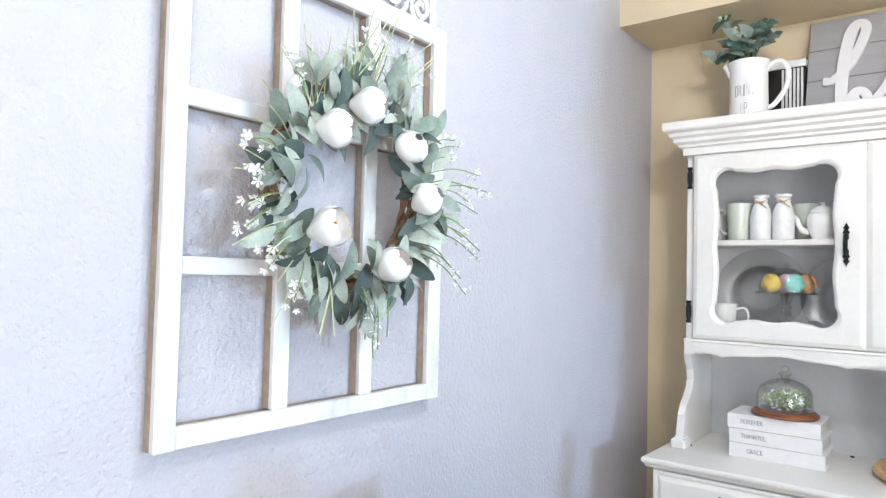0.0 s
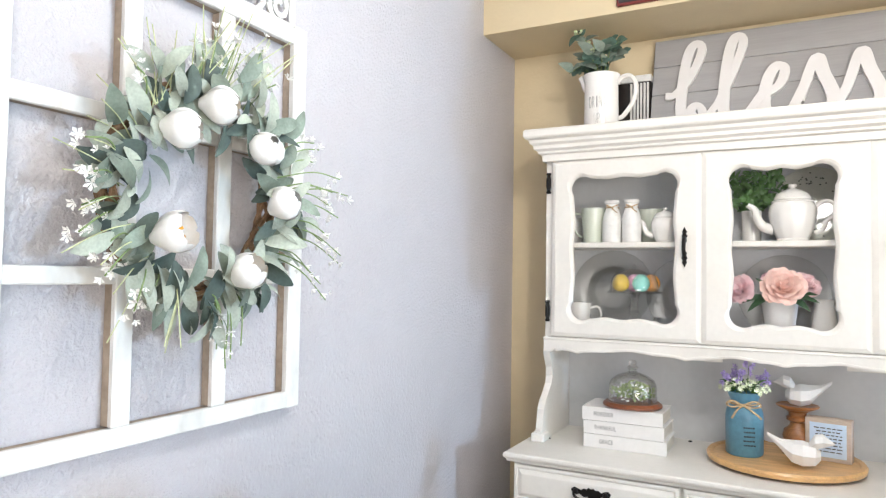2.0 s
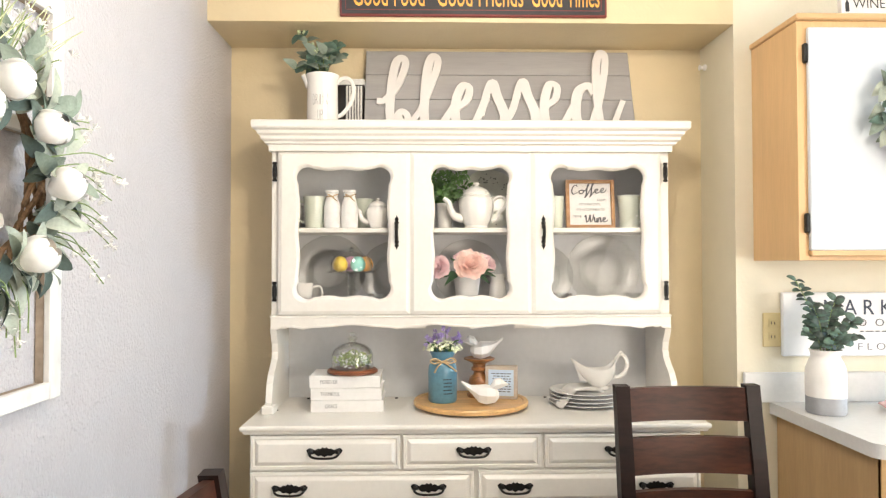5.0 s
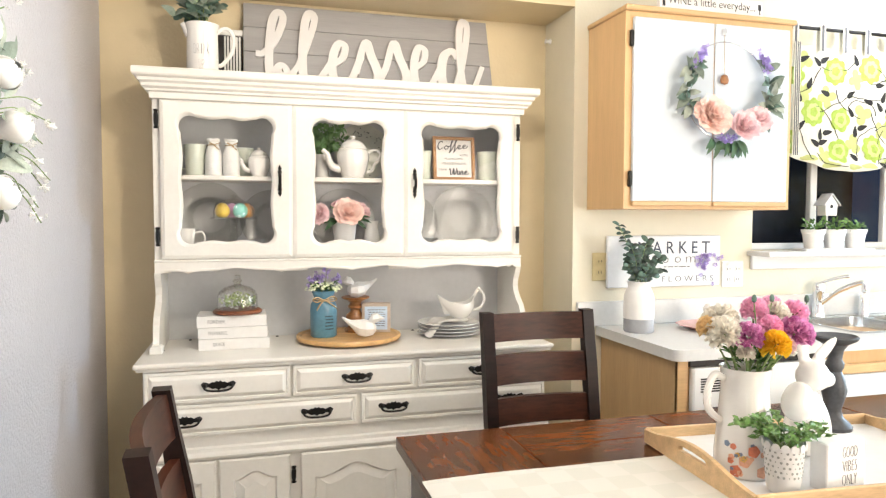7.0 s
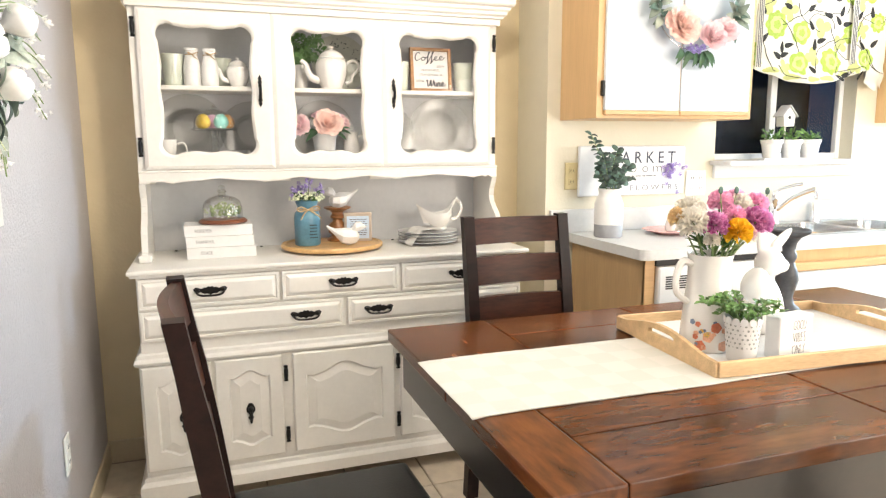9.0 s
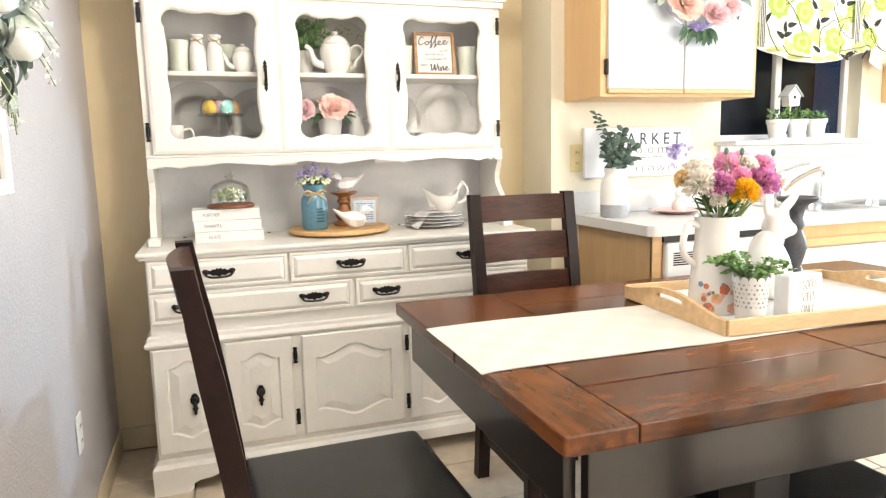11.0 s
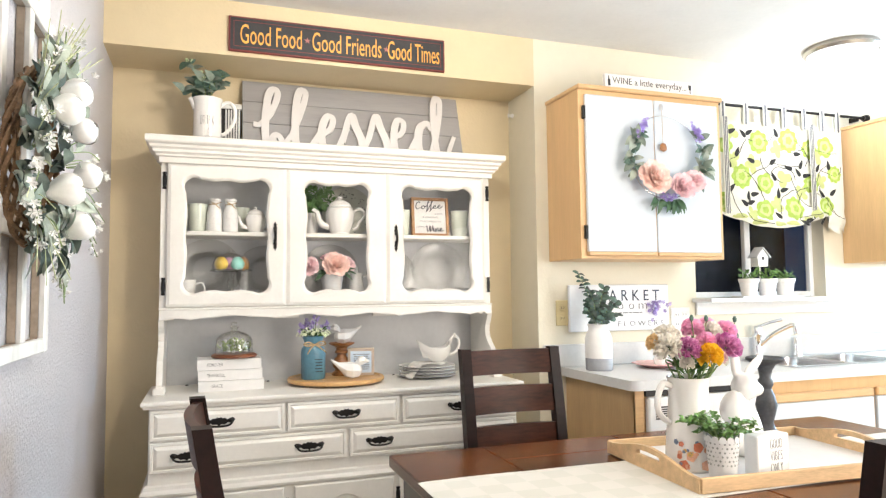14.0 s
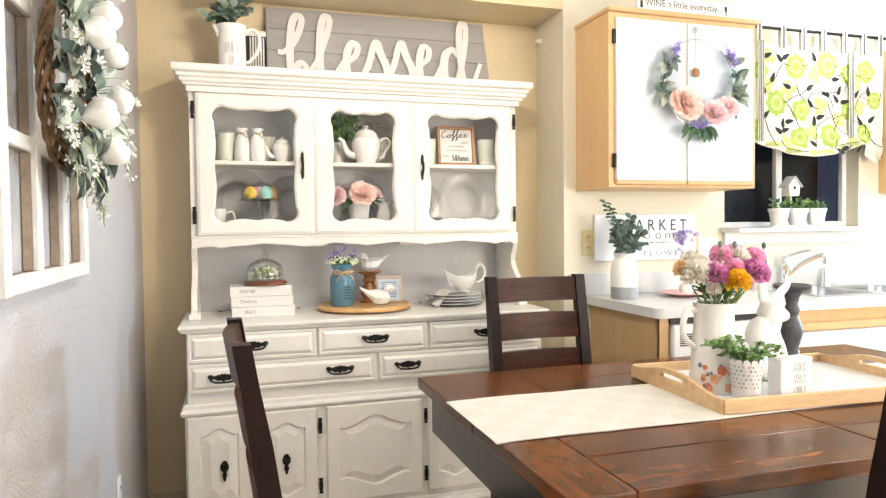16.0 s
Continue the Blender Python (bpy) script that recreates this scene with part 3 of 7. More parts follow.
def make_chair(where, rz, label):
    """Faces local -y; its back is at y = 0."""
    c = thing("dining_chair", where, label, "chair", "chairs round the table", rz=rz)
    w, top = 0.415, 1.05

    def bow(z):
        return 0.085 * max(0.0, (z - 0.42) / 0.63) ** 1.25 - 0.06

    zs = [0.0, 0.2, 0.42, 0.55, 0.7, 0.85, 0.96, top]
    for sx in (-1, 1):
        loops = []
        for z in zs:
            t = 0.020 if z > 0.4 else 0.022
            y = bow(z) if z > 0.42 else -0.06 + 0.05 * (0.42 - z) / 0.42
            x = sx * (w / 2 - 0.02)
            d = 0.022 if z < 0.9 else 0.018
            loops.append([(x - t, y - d, z), (x + t, y - d, z), (x + t, y + d, z), (x - t, y + d, z)])
        part("back_post", loft(loops, caps=(True, True)), DARK_WOOD, c)
        part("front_leg", box(sx * (w / 2 - 0.02) - 0.021, sx * (w / 2 - 0.02) + 0.021, -0.46, -0.42, 0, 0.435, 0.003), DARK_WOOD, c)
        part("side_rail", box(sx * (w / 2 - 0.02) - 0.012, sx * (w / 2 - 0.02) + 0.012, -0.42, -0.08, 0.375, 0.432), DARK_WOOD, c)
        part("stretcher", box(sx * (w / 2 - 0.02) - 0.01, sx * (w / 2 - 0.02) + 0.01, -0.42, -0.045, 0.16, 0.19), DARK_WOOD, c)
    for z0, z1 in ((0.950, 1.042), (0.806, 0.905), (0.672, 0.762)):
        loops = []
        for i in range(9):
            u = -1 + i / 4
            x = u * (w / 2 - 0.041)
            yb = 0.022 * (1 - u * u)
            loops.append([(x, bow(z0) + yb - 0.010, z0), (x, bow(z0) + yb + 0.010, z0), (x, bow(z1) + yb + 0.010, z1), (x, bow(z1) + yb - 0.010, z1)])
        part("slat", loft(loops, caps=(True, True)), SLAT_WOOD, c, smooth=True)
    part("front_rail", box(-w / 2 + 0.04, w / 2 - 0.04, -0.452, -0.430, 0.375, 0.432), DARK_WOOD, c)
    part("rear_rail", box(-w / 2 + 0.04, w / 2 - 0.04, -0.075, -0.053, 0.375, 0.432), DARK_WOOD, c)
    s = box(-w / 2 - 0.012, w / 2 + 0.012, -0.505, -0.065, 0.436, 0.508, 0.024, seg=4)
    part("seat", s, LEATHER, c, "black leather padded seat", smooth=True)
    return c


make_chair((0.590, -0.475, 0), 0, "dark-stained wooden ladder-back chair pushed under the table")
make_chair((-0.512, -1.340, 0), 92, "dark-stained ladder-back chair with black leather seat at table end").scale = (1.05, 1, 0.975)
make_chair((0.636, -2.085, 0), 180, "dark-stained ladder-back chair tucked to the long table side").scale = (1, 1, 0.985)

# ---------- lettering and plant helpers ----------
INK = mat("black_ink", (0.02, 0.02, 0.022), 0.6, vary=0.1)
GREY_INK = mat("grey_ink", (0.10, 0.10, 0.11), 0.6, vary=0.1)


def lettering(text, width, height, m, material, parent, depth=0.0008, name="lettering", label="", thin=0.0):
    """Words in the built-in font, fitted to width and height, facing local -y at the pose m, centred."""
    c = bpy.data.curves.new(name, "FONT")
    c.body, c.size, c.extrude, c.resolution_u, c.offset = text, 1.0, 0.5, 3, -thin
    tmp = new(name, c)
    me = bpy.data.meshes.new_from_object(tmp.evaluated_get(bpy.context.evaluated_depsgraph_get()))
    bpy.data.objects.remove(tmp)
    me.name = name
    co = np.zeros(len(me.vertices) * 3)
    me.vertices.foreach_get("co", co)
    co = co.reshape(-1, 3)
    lo, hi = co.min(0), co.max(0)
    co = (co - (lo + hi) / 2) / np.maximum(hi - lo, 1e-6) * np.array([width, height, depth])
    me.vertices.foreach_set("co", co.ravel())
    me.transform(m @ Matrix.Rotation(math.pi / 2, 4, "X"))
    me.materials.append(material)
    ob = new(name, me)
    ob.parent = parent
    if label:
        ob["label"] = label
    return ob


def scribble(rows, width, height, m, material, parent, name="lettering", seed=3):
    """Unreadable writing as short plain bars in rows, facing local -y."""
    r = random.Random(seed)
    bm = bmesh.new()
    for i in range(rows):
        z = height / 2 - (i + 0.5) * height / rows
        x = -width / 2 + r.uniform(0, width * 0.12)
        while x < width / 2 - 0.004:
            w = min(r.uniform(0.08, 0.22) * width, width / 2 - x)
            box(x, x + w, -0.0008, 0, z - height / rows * 0.16, z + height / rows * 0.16, bm=bm)
            x += w + width * 0.05
    bm.transform(m)
    return part(name, bm, material, parent)


def ribbon(points, widths, depth, bm, y=0.0):
    """A flat pen stroke in the xz plane, proud of y by depth; widths: at start, middle, end."""
    pts = curve_pts([(a, 0, b) for a, b in points], 7)
    L, R = [], []
    n = len(pts)
    for i, p in enumerate(pts):
        d = (pts[min(i + 1, n - 1)] - pts[max(i - 1, 0)]).normalized()
        t = i / (n - 1)
        w = widths[0] * (1 - t) + widths[1] * t
        w *= 0.62 + 0.38 * abs(d.z) * (1.25 if d.z < 0 else 0.75) + (0.12 if abs(d.z) < 0.3 else 0)
        s = Vector((-d.z, 0, d.x)) * w / 2
        L.append(p + s)
        R.append(p - s)
    rows = []
    for a, b in zip(L, R):
        d = depth + 0.004 * len(rows) / n
        rows.append([bm.verts.new((a.x, y + d * 0.05, a.z)), bm.verts.new((b.x, y + d * 0.05, b.z)), bm.verts.new((b.x, y - d, b.z)), bm.verts.new((a.x, y - d, a.z))])
    for a, b in zip(rows, rows[1:]):
        for k in range(4):
            bm.faces.new((a[k], a[(k + 1) % 4], b[(k + 1) % 4], b[k]))
    bm.faces.new(rows[0])
    bm.faces.new(rows[-1][::-1])
    return bm


def leaf_mesh(name, length, width, material, curl=0.25, fold=0.25, tip=1.4, n=7, blunt=None):
    """A blade from the origin along +x, upper side +z."""
    bm = bmesh.new()
    rows = []
    for i in range(n + 1):
        t = i / n
        w = width / 2 * math.sin(math.pi * min(1, t ** (1 / tip) * 0.97 + 0.02)) ** (blunt or (0.8 if tip > 1 else 0.62))
        x, z = length * t, -curl * length * t * t + 0.08 * length * math.sin(t * 3.1)
        rows.append([bm.verts.new((x, -w, z + fold * w)), bm.verts.new((x, 0, z)), bm.verts.new((x, w, z + fold * w))])
    for a, b in zip(rows, rows[1:]):
        bm.faces.new((a[0], b[0], b[1], a[1]))
        bm.faces.new((a[1], b[1], b[2], a[2]))
    me = bpy.data.meshes.new(name)
    bm.to_mesh(me)
    bm.free()
    me.polygons.foreach_set("use_smooth", [True] * len(me.polygons))
    me.materials.append(material)
    return me


def leaf_mat(name, colour, vary=0.25, rough=0.6, low=0.55, high=1.45, through_light=0.0, tint=None, scale=30):
    """A leaf colour that differs from leaf to leaf."""
    m = mat(name, colour, rough, vary=vary, scale=scale, tint=tint)
    nt = m.node_tree
    b = nt.nodes["Principled BSDF"]
    src = b.inputs["Base Color"].links[0].from_socket
    info = nt.nodes.new("ShaderNodeObjectInfo")
    geo = nt.nodes.new("ShaderNodeNewGeometry")
    add = nt.nodes.new("ShaderNodeMath")
    add.operation = "ADD"
    nt.links.new(info.outputs["Random"], add.inputs[0])
    nt.links.new(geo.outputs["Random Per Island"], add.inputs[1])
    rng = nt.nodes.new("ShaderNodeMapRange")
    rng.inputs[1].default_value, rng.inputs[2].default_value = 0.0, 2.0
    rng.inputs[3].default_value, rng.inputs[4].default_value = low, high
    nt.links.new(add.outputs[0], rng.inputs[0])
    hsv = nt.nodes.new("ShaderNodeHueSaturation")
    nt.links.new(rng.outputs[0], hsv.inputs["Value"])
    nt.links.new(src, hsv.inputs["Color"])
    nt.links.new(hsv.outputs[0], b.inputs["Base Color"])
    if through_light:
        tl, mx = nt.nodes.new("ShaderNodeBsdfTranslucent"), nt.nodes.new("ShaderNodeMixShader")
        nt.links.new(hsv.outputs[0], tl.inputs[0])
        mx.inputs[0].default_value = through_light
        nt.links.new(b.outputs[0], mx.inputs[1])
        nt.links.new(tl.outputs[0], mx.inputs[2])
        nt.links.new(mx.outputs[0], nt.nodes["Material Output"].inputs[0])
    return m


def aim(where, direction, up=(0, 0, 1), roll=0.0, scale=1.0):
    """The pose of a leaf at where: +x along direction, +z towards up."""
    d = Vector(direction).normalized()
    u = Vector(up)
    y = u.cross(d)
    y = y.normalized() if y.length > 1e-4 else Vector((0, 1, 0))
    z = d.cross(y)
    m = Matrix((d, y, z)).transposed().to_4x4()
    return Matrix.Translation(where) @ m @ Matrix.Rotation(roll, 4, "X") @ Matrix.Scale(scale, 4)


def place(me, name, m, parent, label=""):
    ob = new(name, me)
    ob.parent = parent
    ob.matrix_basis = m
    if label:
        ob["label"] = label
    return ob


SAGE = leaf_mat("sage_leaf", (0.23, 0.28, 0.225), 0.16, 0.6, 0.6, 1.4, 0.15)
SAGE_DARK = leaf_mat("deep_sage_leaf", (0.075, 0.105, 0.09), 0.2, 0.7)
SAGE_PALE = leaf_mat("pale_sage_leaf", (0.42, 0.46, 0.38), 0.14, 0.6, 0.6, 1.4, 0.2)
EUCALYPTUS = leaf_mat("eucalyptus_leaf", (0.10, 0.17, 0.13), 0.25, 0.6)
GREEN = leaf_mat("green_leaf", (0.10, 0.22, 0.05), 0.25, 0.5)
BOX_GREEN = leaf_mat("bright_boxwood_leaf", (0.16, 0.31, 0.08), 0.2, 0.45)
STEM = mat("green_stem", (0.20, 0.28, 0.10), 0.6, vary=0.2)
TWIG = mat("brown_vine", (0.24, 0.14, 0.07), 0.8, vary=0.3, scale=30)
PETAL_WHITE = mat("white_petal", (0.84, 0.83, 0.80), 0.55, vary=0.04, scale=20)
PETAL_PINK = leaf_mat("blush_pink_petal", (0.97, 0.77, 0.69), 0.05, 0.6, 0.85, 1.08, 0.15, (0.95, 0.60, 0.52), 40)
PETAL_BLUSH = leaf_mat("pale_pink_petal", (0.96, 0.77, 0.78), 0.05, 0.6, 0.85, 1.08, 0.12, (0.92, 0.58, 0.62), 40)
PETAL_ROSE = leaf_mat("rose_pink_petal", (0.96, 0.60, 0.74), 0.12, 0.6, 0.88, 1.08, 0.35, (0.90, 0.38, 0.60))
PETAL_MAGENTA = leaf_mat("magenta_petal", (0.86, 0.48, 0.70), 0.16, 0.6, 0.75, 1.1, 0.3, (0.46, 0.03, 0.28), 55)
PETAL_CREAM = leaf_mat("cream_petal", (0.95, 0.91, 0.83), 0.05, 0.6, 0.88, 1.08, 0.35)
PETAL_PEACH = leaf_mat("peach_petal", (0.98, 0.72, 0.40), 0.08, 0.6, 0.88, 1.08, 0.3)
PETAL_YELLOW = leaf_mat("yellow_petal", (0.97, 0.60, 0.03), 0.08, 0.6, 0.88, 1.08, 0.35)
LILAC = leaf_mat("lilac_petal", (0.50, 0.40, 0.76), 0.12, 0.6, 0.8, 1.15, 0.3)
YELLOW = mat("yellow_stamen", (0.85, 0.42, 0.04), 0.6, vary=0.1)

# ---------- tulip wreath ----------
WC = Vector((-0.842, -1.315, 1.548))
wreath = thing("tulip_wreath", WC, "wreath of white tulips and sage leaves on the window frame", "wreath")
rnd = random.Random(11)
for k in range(5):
    pts = []
    for i in range(49):
        a = 2 * math.pi * i / 48
        r = 0.170 + 0.012 * math.sin(3 * a + k * 1.3)
        pts.append((0.012 * math.cos(5 * a + k * 1.25) - 0.02, r * math.cos(a), r * math.sin(a)))
    part("vine", tube(pts, 0.005, 5), TWIG, wreath, "brown grapevine ring")
lm = [leaf_mesh("leaf", 0.068, 0.029, SAGE, 0.25, 0.22, 0.95, 8, 0.55), leaf_mesh("leaf", 0.074, 0.028, SAGE_PALE, 0.15, 0.25, 0.95, 8, 0.55), leaf_mesh("leaf", 0.062, 0.028, SAGE_DARK, 0.4, 0.3, 0.92, 8, 0.55)]
for i in range(150):
    a = 2 * math.pi * (i + rnd.uniform(-0.4, 0.4)) / 150
    r = 0.165 + rnd.uniform(-0.035, 0.035)
    base = Vector((rnd.uniform(-0.015, 0.035), r * math.cos(a), r * math.sin(a)))
    tang = Vector((0, -math.sin(a), math.cos(a)))
    out = Vector((0, math.cos(a), math.sin(a)))
    side = rnd.choice((-0.75, 0.9, 1.0, 0.5))
    d = tang * rnd.uniform(-0.9, 0.7) + out * side + Vector((rnd.uniform(0.1, 0.65), 0, 0))
    place(lm[i % 3], "leaf", aim(base, d, (1, rnd.uniform(-0.5, 0.5), rnd.uniform(-0.4, 0.6)), rnd.uniform(-0.6, 0.6), rnd.uniform(0.75, 1.15)), wreath)
    if i % 2 == 0:
        place(lm[1], "leaf", aim(base + out * 0.01, d + tang, (1, 0, 0.3), rnd.uniform(-0.8, 0.8), rnd.uniform(0.6, 0.9)), wreath)


NEEDLE = leaf_mat("yellow_green_sprig", (0.50, 0.53, 0.30), 0.15, 0.6)
for i in range(40):
    a = rnd.uniform(1.1, 2.4) if i < 26 else rnd.uniform(2.6, 4.4)
    p0 = Vector((0.015, 0.165 * math.cos(a), 0.165 * math.sin(a)))
    d = Vector((rnd.uniform(0.1, 0.6), math.cos(a) + rnd.uniform(-0.2, 0.9) * (1 if i < 20 else -0.3), math.sin(a) + rnd.uniform(-0.2, 0.3)))
    part("needle_sprig", tube(curve_pts([p0, p0 + d * 0.045 + Vector((0, 0, 0.006)), p0 + d * rnd.uniform(0.08, 0.125)], 4), 0.0010, 5), NEEDLE, wreath)


def petal_cup(name, r, h, openness, material, parent, m, petals=6, label=""):
    """Overlapping egg-shaped petals round +z, each a piece of its own on a small receptacle."""
    core = lathe([(0, 0), (r * 0.25, 0.002), (r * 0.2, 0.008), (0, 0.010)], 10)
    core.transform(m)
    head = part(name, core, STEM, parent, label)
    for k in range(petals):
        bm = bmesh.new()
        a0 = 2 * math.pi * k / petals
        lay = 1.0 if k % 2 else 0.93
        rows = []
        for i in range(8):
            t = i / 7
            prof = math.sin(math.pi * (0.08 + t * (0.87 - 0.25 * openness))) * r * lay
            zz = h * (t ** 0.9)
            spread = 0.80 * math.sqrt(max(0.02, 1 - ((t - 0.45) / 0.62) ** 2))
            rows.append([bm.verts.new((prof * math.cos(a0 + s * spread), prof * math.sin(a0 + s * spread), zz)) for s in (-1, -0.5, 0, 0.5, 1)])
        for p, q in zip(rows, rows[1:]):
            for j in range(4):
                bm.faces.new((p[j], p[j + 1], q[j + 1], q[j]))
        bm.transform(m)
        part("petal", bm, material, head, smooth=True)
    return head


for y, z, dx, dy, dz, op in ((-1.252, 1.706, 0.75, 0.55, -0.05, 0.45), (-1.325, 1.648, 0.8, 0.65, 0.0, 0.5), (-1.130, 1.642, 0.8, -0.25, 0.45, 0.1), (-1.088, 1.543, 0.8, 0.2, 0.4, 0.25), (-1.335, 1.470, 0.9, 0.35, 0.25, 1.0), (-1.175, 1.405, 0.8, 0.2, 0.55, 0.6)):
    base = Vector((-0.795, y - 0.098, z - 0.08 * (z - 1.41))) - WC - 0.02 * Vector((dx, dy, dz))
    m = aim(base, (dx, dy, dz)) @ Matrix.Rotation(math.pi / 2, 4, "Y")
    t = petal_cup("tulip", 0.033, 0.062, op, PETAL_WHITE, wreath, m, label="white tulip bloom")
    if op > 0.4:
        bm = bmesh.new()
        for k in range(6):
            a = k * 1.047
            tube([(0.004 * math.cos(a), 0.004 * math.sin(a), 0.01), (0.014 * math.cos(a), 0.014 * math.sin(a), 0.046)], 0.0024, 5, bm)
        bm.transform(m)
        part("stamens", bm, YELLOW, t, "yellow stamens")


def star_flower(bm, m, r=0.013):
    for k in range(5):
        a = 2 * math.pi * k / 5
        c, s = math.cos(a), math.sin(a)
        p = [(0, 0, 0), (0.6 * r * c - 0.3 * r * s, 0.6 * r * s + 0.3 * r * c, 0.7 * r), (r * c, r * s, 0.8 * r), (0.6 * r * c + 0.3 * r * s, 0.6 * r * s - 0.3 * r * c, 0.7 * r)]
        bm.faces.new([bm.verts.new(m @ Vector(q)) for q in p])


for i in range(46):
    right = i < 17
    a = rnd.uniform(-0.75, 0.95) if right else (rnd.uniform(2.2, 4.9) if i < 34 else rnd.uniform(1.1, 1.9))
    if 28 <= i < 34:
        a = rnd.uniform(4.75, 5.2)
    r0 = 0.17
    p0 = Vector((0.01, r0 * math.cos(a), r0 * math.sin(a)))
    out = Vector((rnd.uniform(0.15, 0.7), math.cos(a), math.sin(a)))
    if right:
        out += Vector((0.1, 0.25, rnd.uniform(-0.3, 0.1)))
    ln = rnd.uniform(0.07, 0.135) if right else rnd.uniform(0.045, 0.095)
    if 28 <= i < 34:
        ln, out = rnd.uniform(0.08, 0.13), Vector((0.25, rnd.uniform(-0.1, 0.2), -1))
    p1 = p0 + out * ln + Vector((0, 0, rnd.uniform(-0.015, 0.015)))
    mid = (p0 + p1) / 2 + Vector((0.01, 0, 0.012))
    sp = part("flower_spray", tube(curve_pts([p0, mid, p1], 5), 0.0013, 5), STEM, wreath, "green sprig with tiny white blossoms")
    bm = bmesh.new()
    for q in range(3 if right or 28 <= i < 34 else 5):
        c = p0.lerp(p1, (0.80 if right else 0.55) + (0.20 if right else 0.45) * q / 3) + Vector([rnd.uniform(-0.010, 0.010) for _ in range(3)])
        star_flower(bm, aim(c, out + Vector([rnd.uniform(-0.6, 0.6) for _ in range(3)])) @ Matrix.Rotation(math.pi / 2, 4, "Y"), rnd.uniform(0.006, 0.012))
    part("blossom", bm, PETAL_WHITE, sp)

# ---------- on top of the hutch ----------
SIGN_GREY = mat("grey_washed_boards", (0.33, 0.32, 0.315), 0.6, vary=0.05, scale=5, grain=(0.4, 3, 5), bump=0.15, bscale=40)
SIGN_WHITE = mat("white_cutout_letters", (0.72, 0.70, 0.68), 0.5, vary=0.02)
sw, sh = 1.030, 0.432
lean = math.degrees(math.atan2(0.13, 0.42))
sign = thing("wooden_sign", (0.125, 0.122, 1.822), "grey-washed plank sign with white cut-out script lettering, leaning", "sign", rx=-lean)
for k in range(4):
    part("board", box(-sw / 2, sw / 2, 0, 0.018, k * sh / 4 + 0.0008, (k + 1) * sh / 4 - 0.0008, 0.0015), SIGN_GREY, sign)
word = bmesh.new()
EX = lambda x: -sw / 2 + x * sw
EZ = lambda z: 0.065 + z * 0.33


def stroke(pts, w0=0.040, w1=0.040):
    ribbon([(EX(a), EZ(b)) for a, b in pts], (w0 * 1.08, w1 * 1.08), 0.010 + 0.0006 * len(word.verts) / 200, word, -0.001)


stroke([(0.045, 0.42), (0.075, 0.43), (0.12, 0.62), (0.150, 0.90), (0.135, 1.0), (0.112, 0.90), (0.098, 0.60), (0.095, 0.22), (0.115, 0.04), (0.150, 0.06), (0.160, 0.20), (0.140, 0.28), (0.125, 0.20), (0.16, 0.10), (0.205, 0.28)], 0.030, 0.026)
stroke([(0.205, 0.28), (0.245, 0.62), (0.272, 0.93), (0.255, 1.02), (0.235, 0.88), (0.222, 0.50), (0.222, 0.15), (0.245, 0.03), (0.285, 0.12), (0.33, 0.34)], 0.028, 0.030)
stroke([(0.325, 0.30), (0.375, 0.42), (0.388, 0.58), (0.365, 0.62), (0.340, 0.45), (0.335, 0.18), (0.365, 0.03), (0.405, 0.13), (0.45, 0.45)], 0.030, 0.030)
stroke([(0.425, 0.22), (0.470, 0.66), (0.490, 0.48), (0.515, 0.22), (0.500, 0.04), (0.46, 0.06)], 0.030, 0.034)
stroke([(0.505, 0.08), (0.545, 0.30), (0.585, 0.68), (0.605, 0.48), (0.630, 0.22), (0.612, 0.04), (0.57, 0.06)], 0.028, 0.034)
stroke([(0.615, 0.10), (0.660, 0.32), (0.705, 0.44), (0.715, 0.60), (0.690, 0.64), (0.668, 0.45), (0.664, 0.18), (0.69, 0.03), (0.73, 0.12), (0.775, 0.36)], 0.028, 0.030)
stroke([(0.855, 0.52), (0.835, 0.62), (0.795, 0.54), (0.778, 0.28), (0.790, 0.06), (0.825, 0.05), (0.860, 0.32), (0.895, 0.75), (0.905, 1.02), (0.885, 1.06), (0.868, 0.85), (0.862, 0.40), (0.872, 0.08), (0.905, 0.06), (0.958, 0.42)], 0.036, 0.022)
part("script_lettering", word, SIGN_WHITE, sign, "raised white script lettering")

JUG_W = PORCELAIN
PALE_INK = mat("faded_grey_ink", (0.34, 0.33, 0.32), 0.6, vary=0.1)
jug = thing("ceramic_jug", (-0.535, 0.085, 1.821), "white glazed ceramic jug printed DRINK UP on the hutch", "jug")
part("body", lathe([(0.0, 0.0), (0.050, 0.0), (0.056, 0.006), (0.058, 0.05), (0.056, 0.19), (0.055, 0.240), (0.060, 0.262), (0.061, 0.267), (0.057, 0.267), (0.051, 0.245), (0.051, 0.05), (0, 0.03)], 36), JUG_W, jug, smooth=True)
part("spout", tube(curve_pts([(-0.045, -0.004, 0.225), (-0.058, -0.005, 0.252), (-0.070, -0.006, 0.268)], 5), 0.016, 10, taper=0.55), JUG_W, jug, smooth=True)
part("handle", tube(curve_pts([(0.050, 0.004, 0.120), (0.072, 0.006, 0.128), (0.104, 0.008, 0.175), (0.112, 0.008, 0.225), (0.095, 0.008, 0.258), (0.070, 0.006, 0.258), (0.050, 0.004, 0.240)], 6), 0.008, 8), JUG_W, jug, smooth=True)
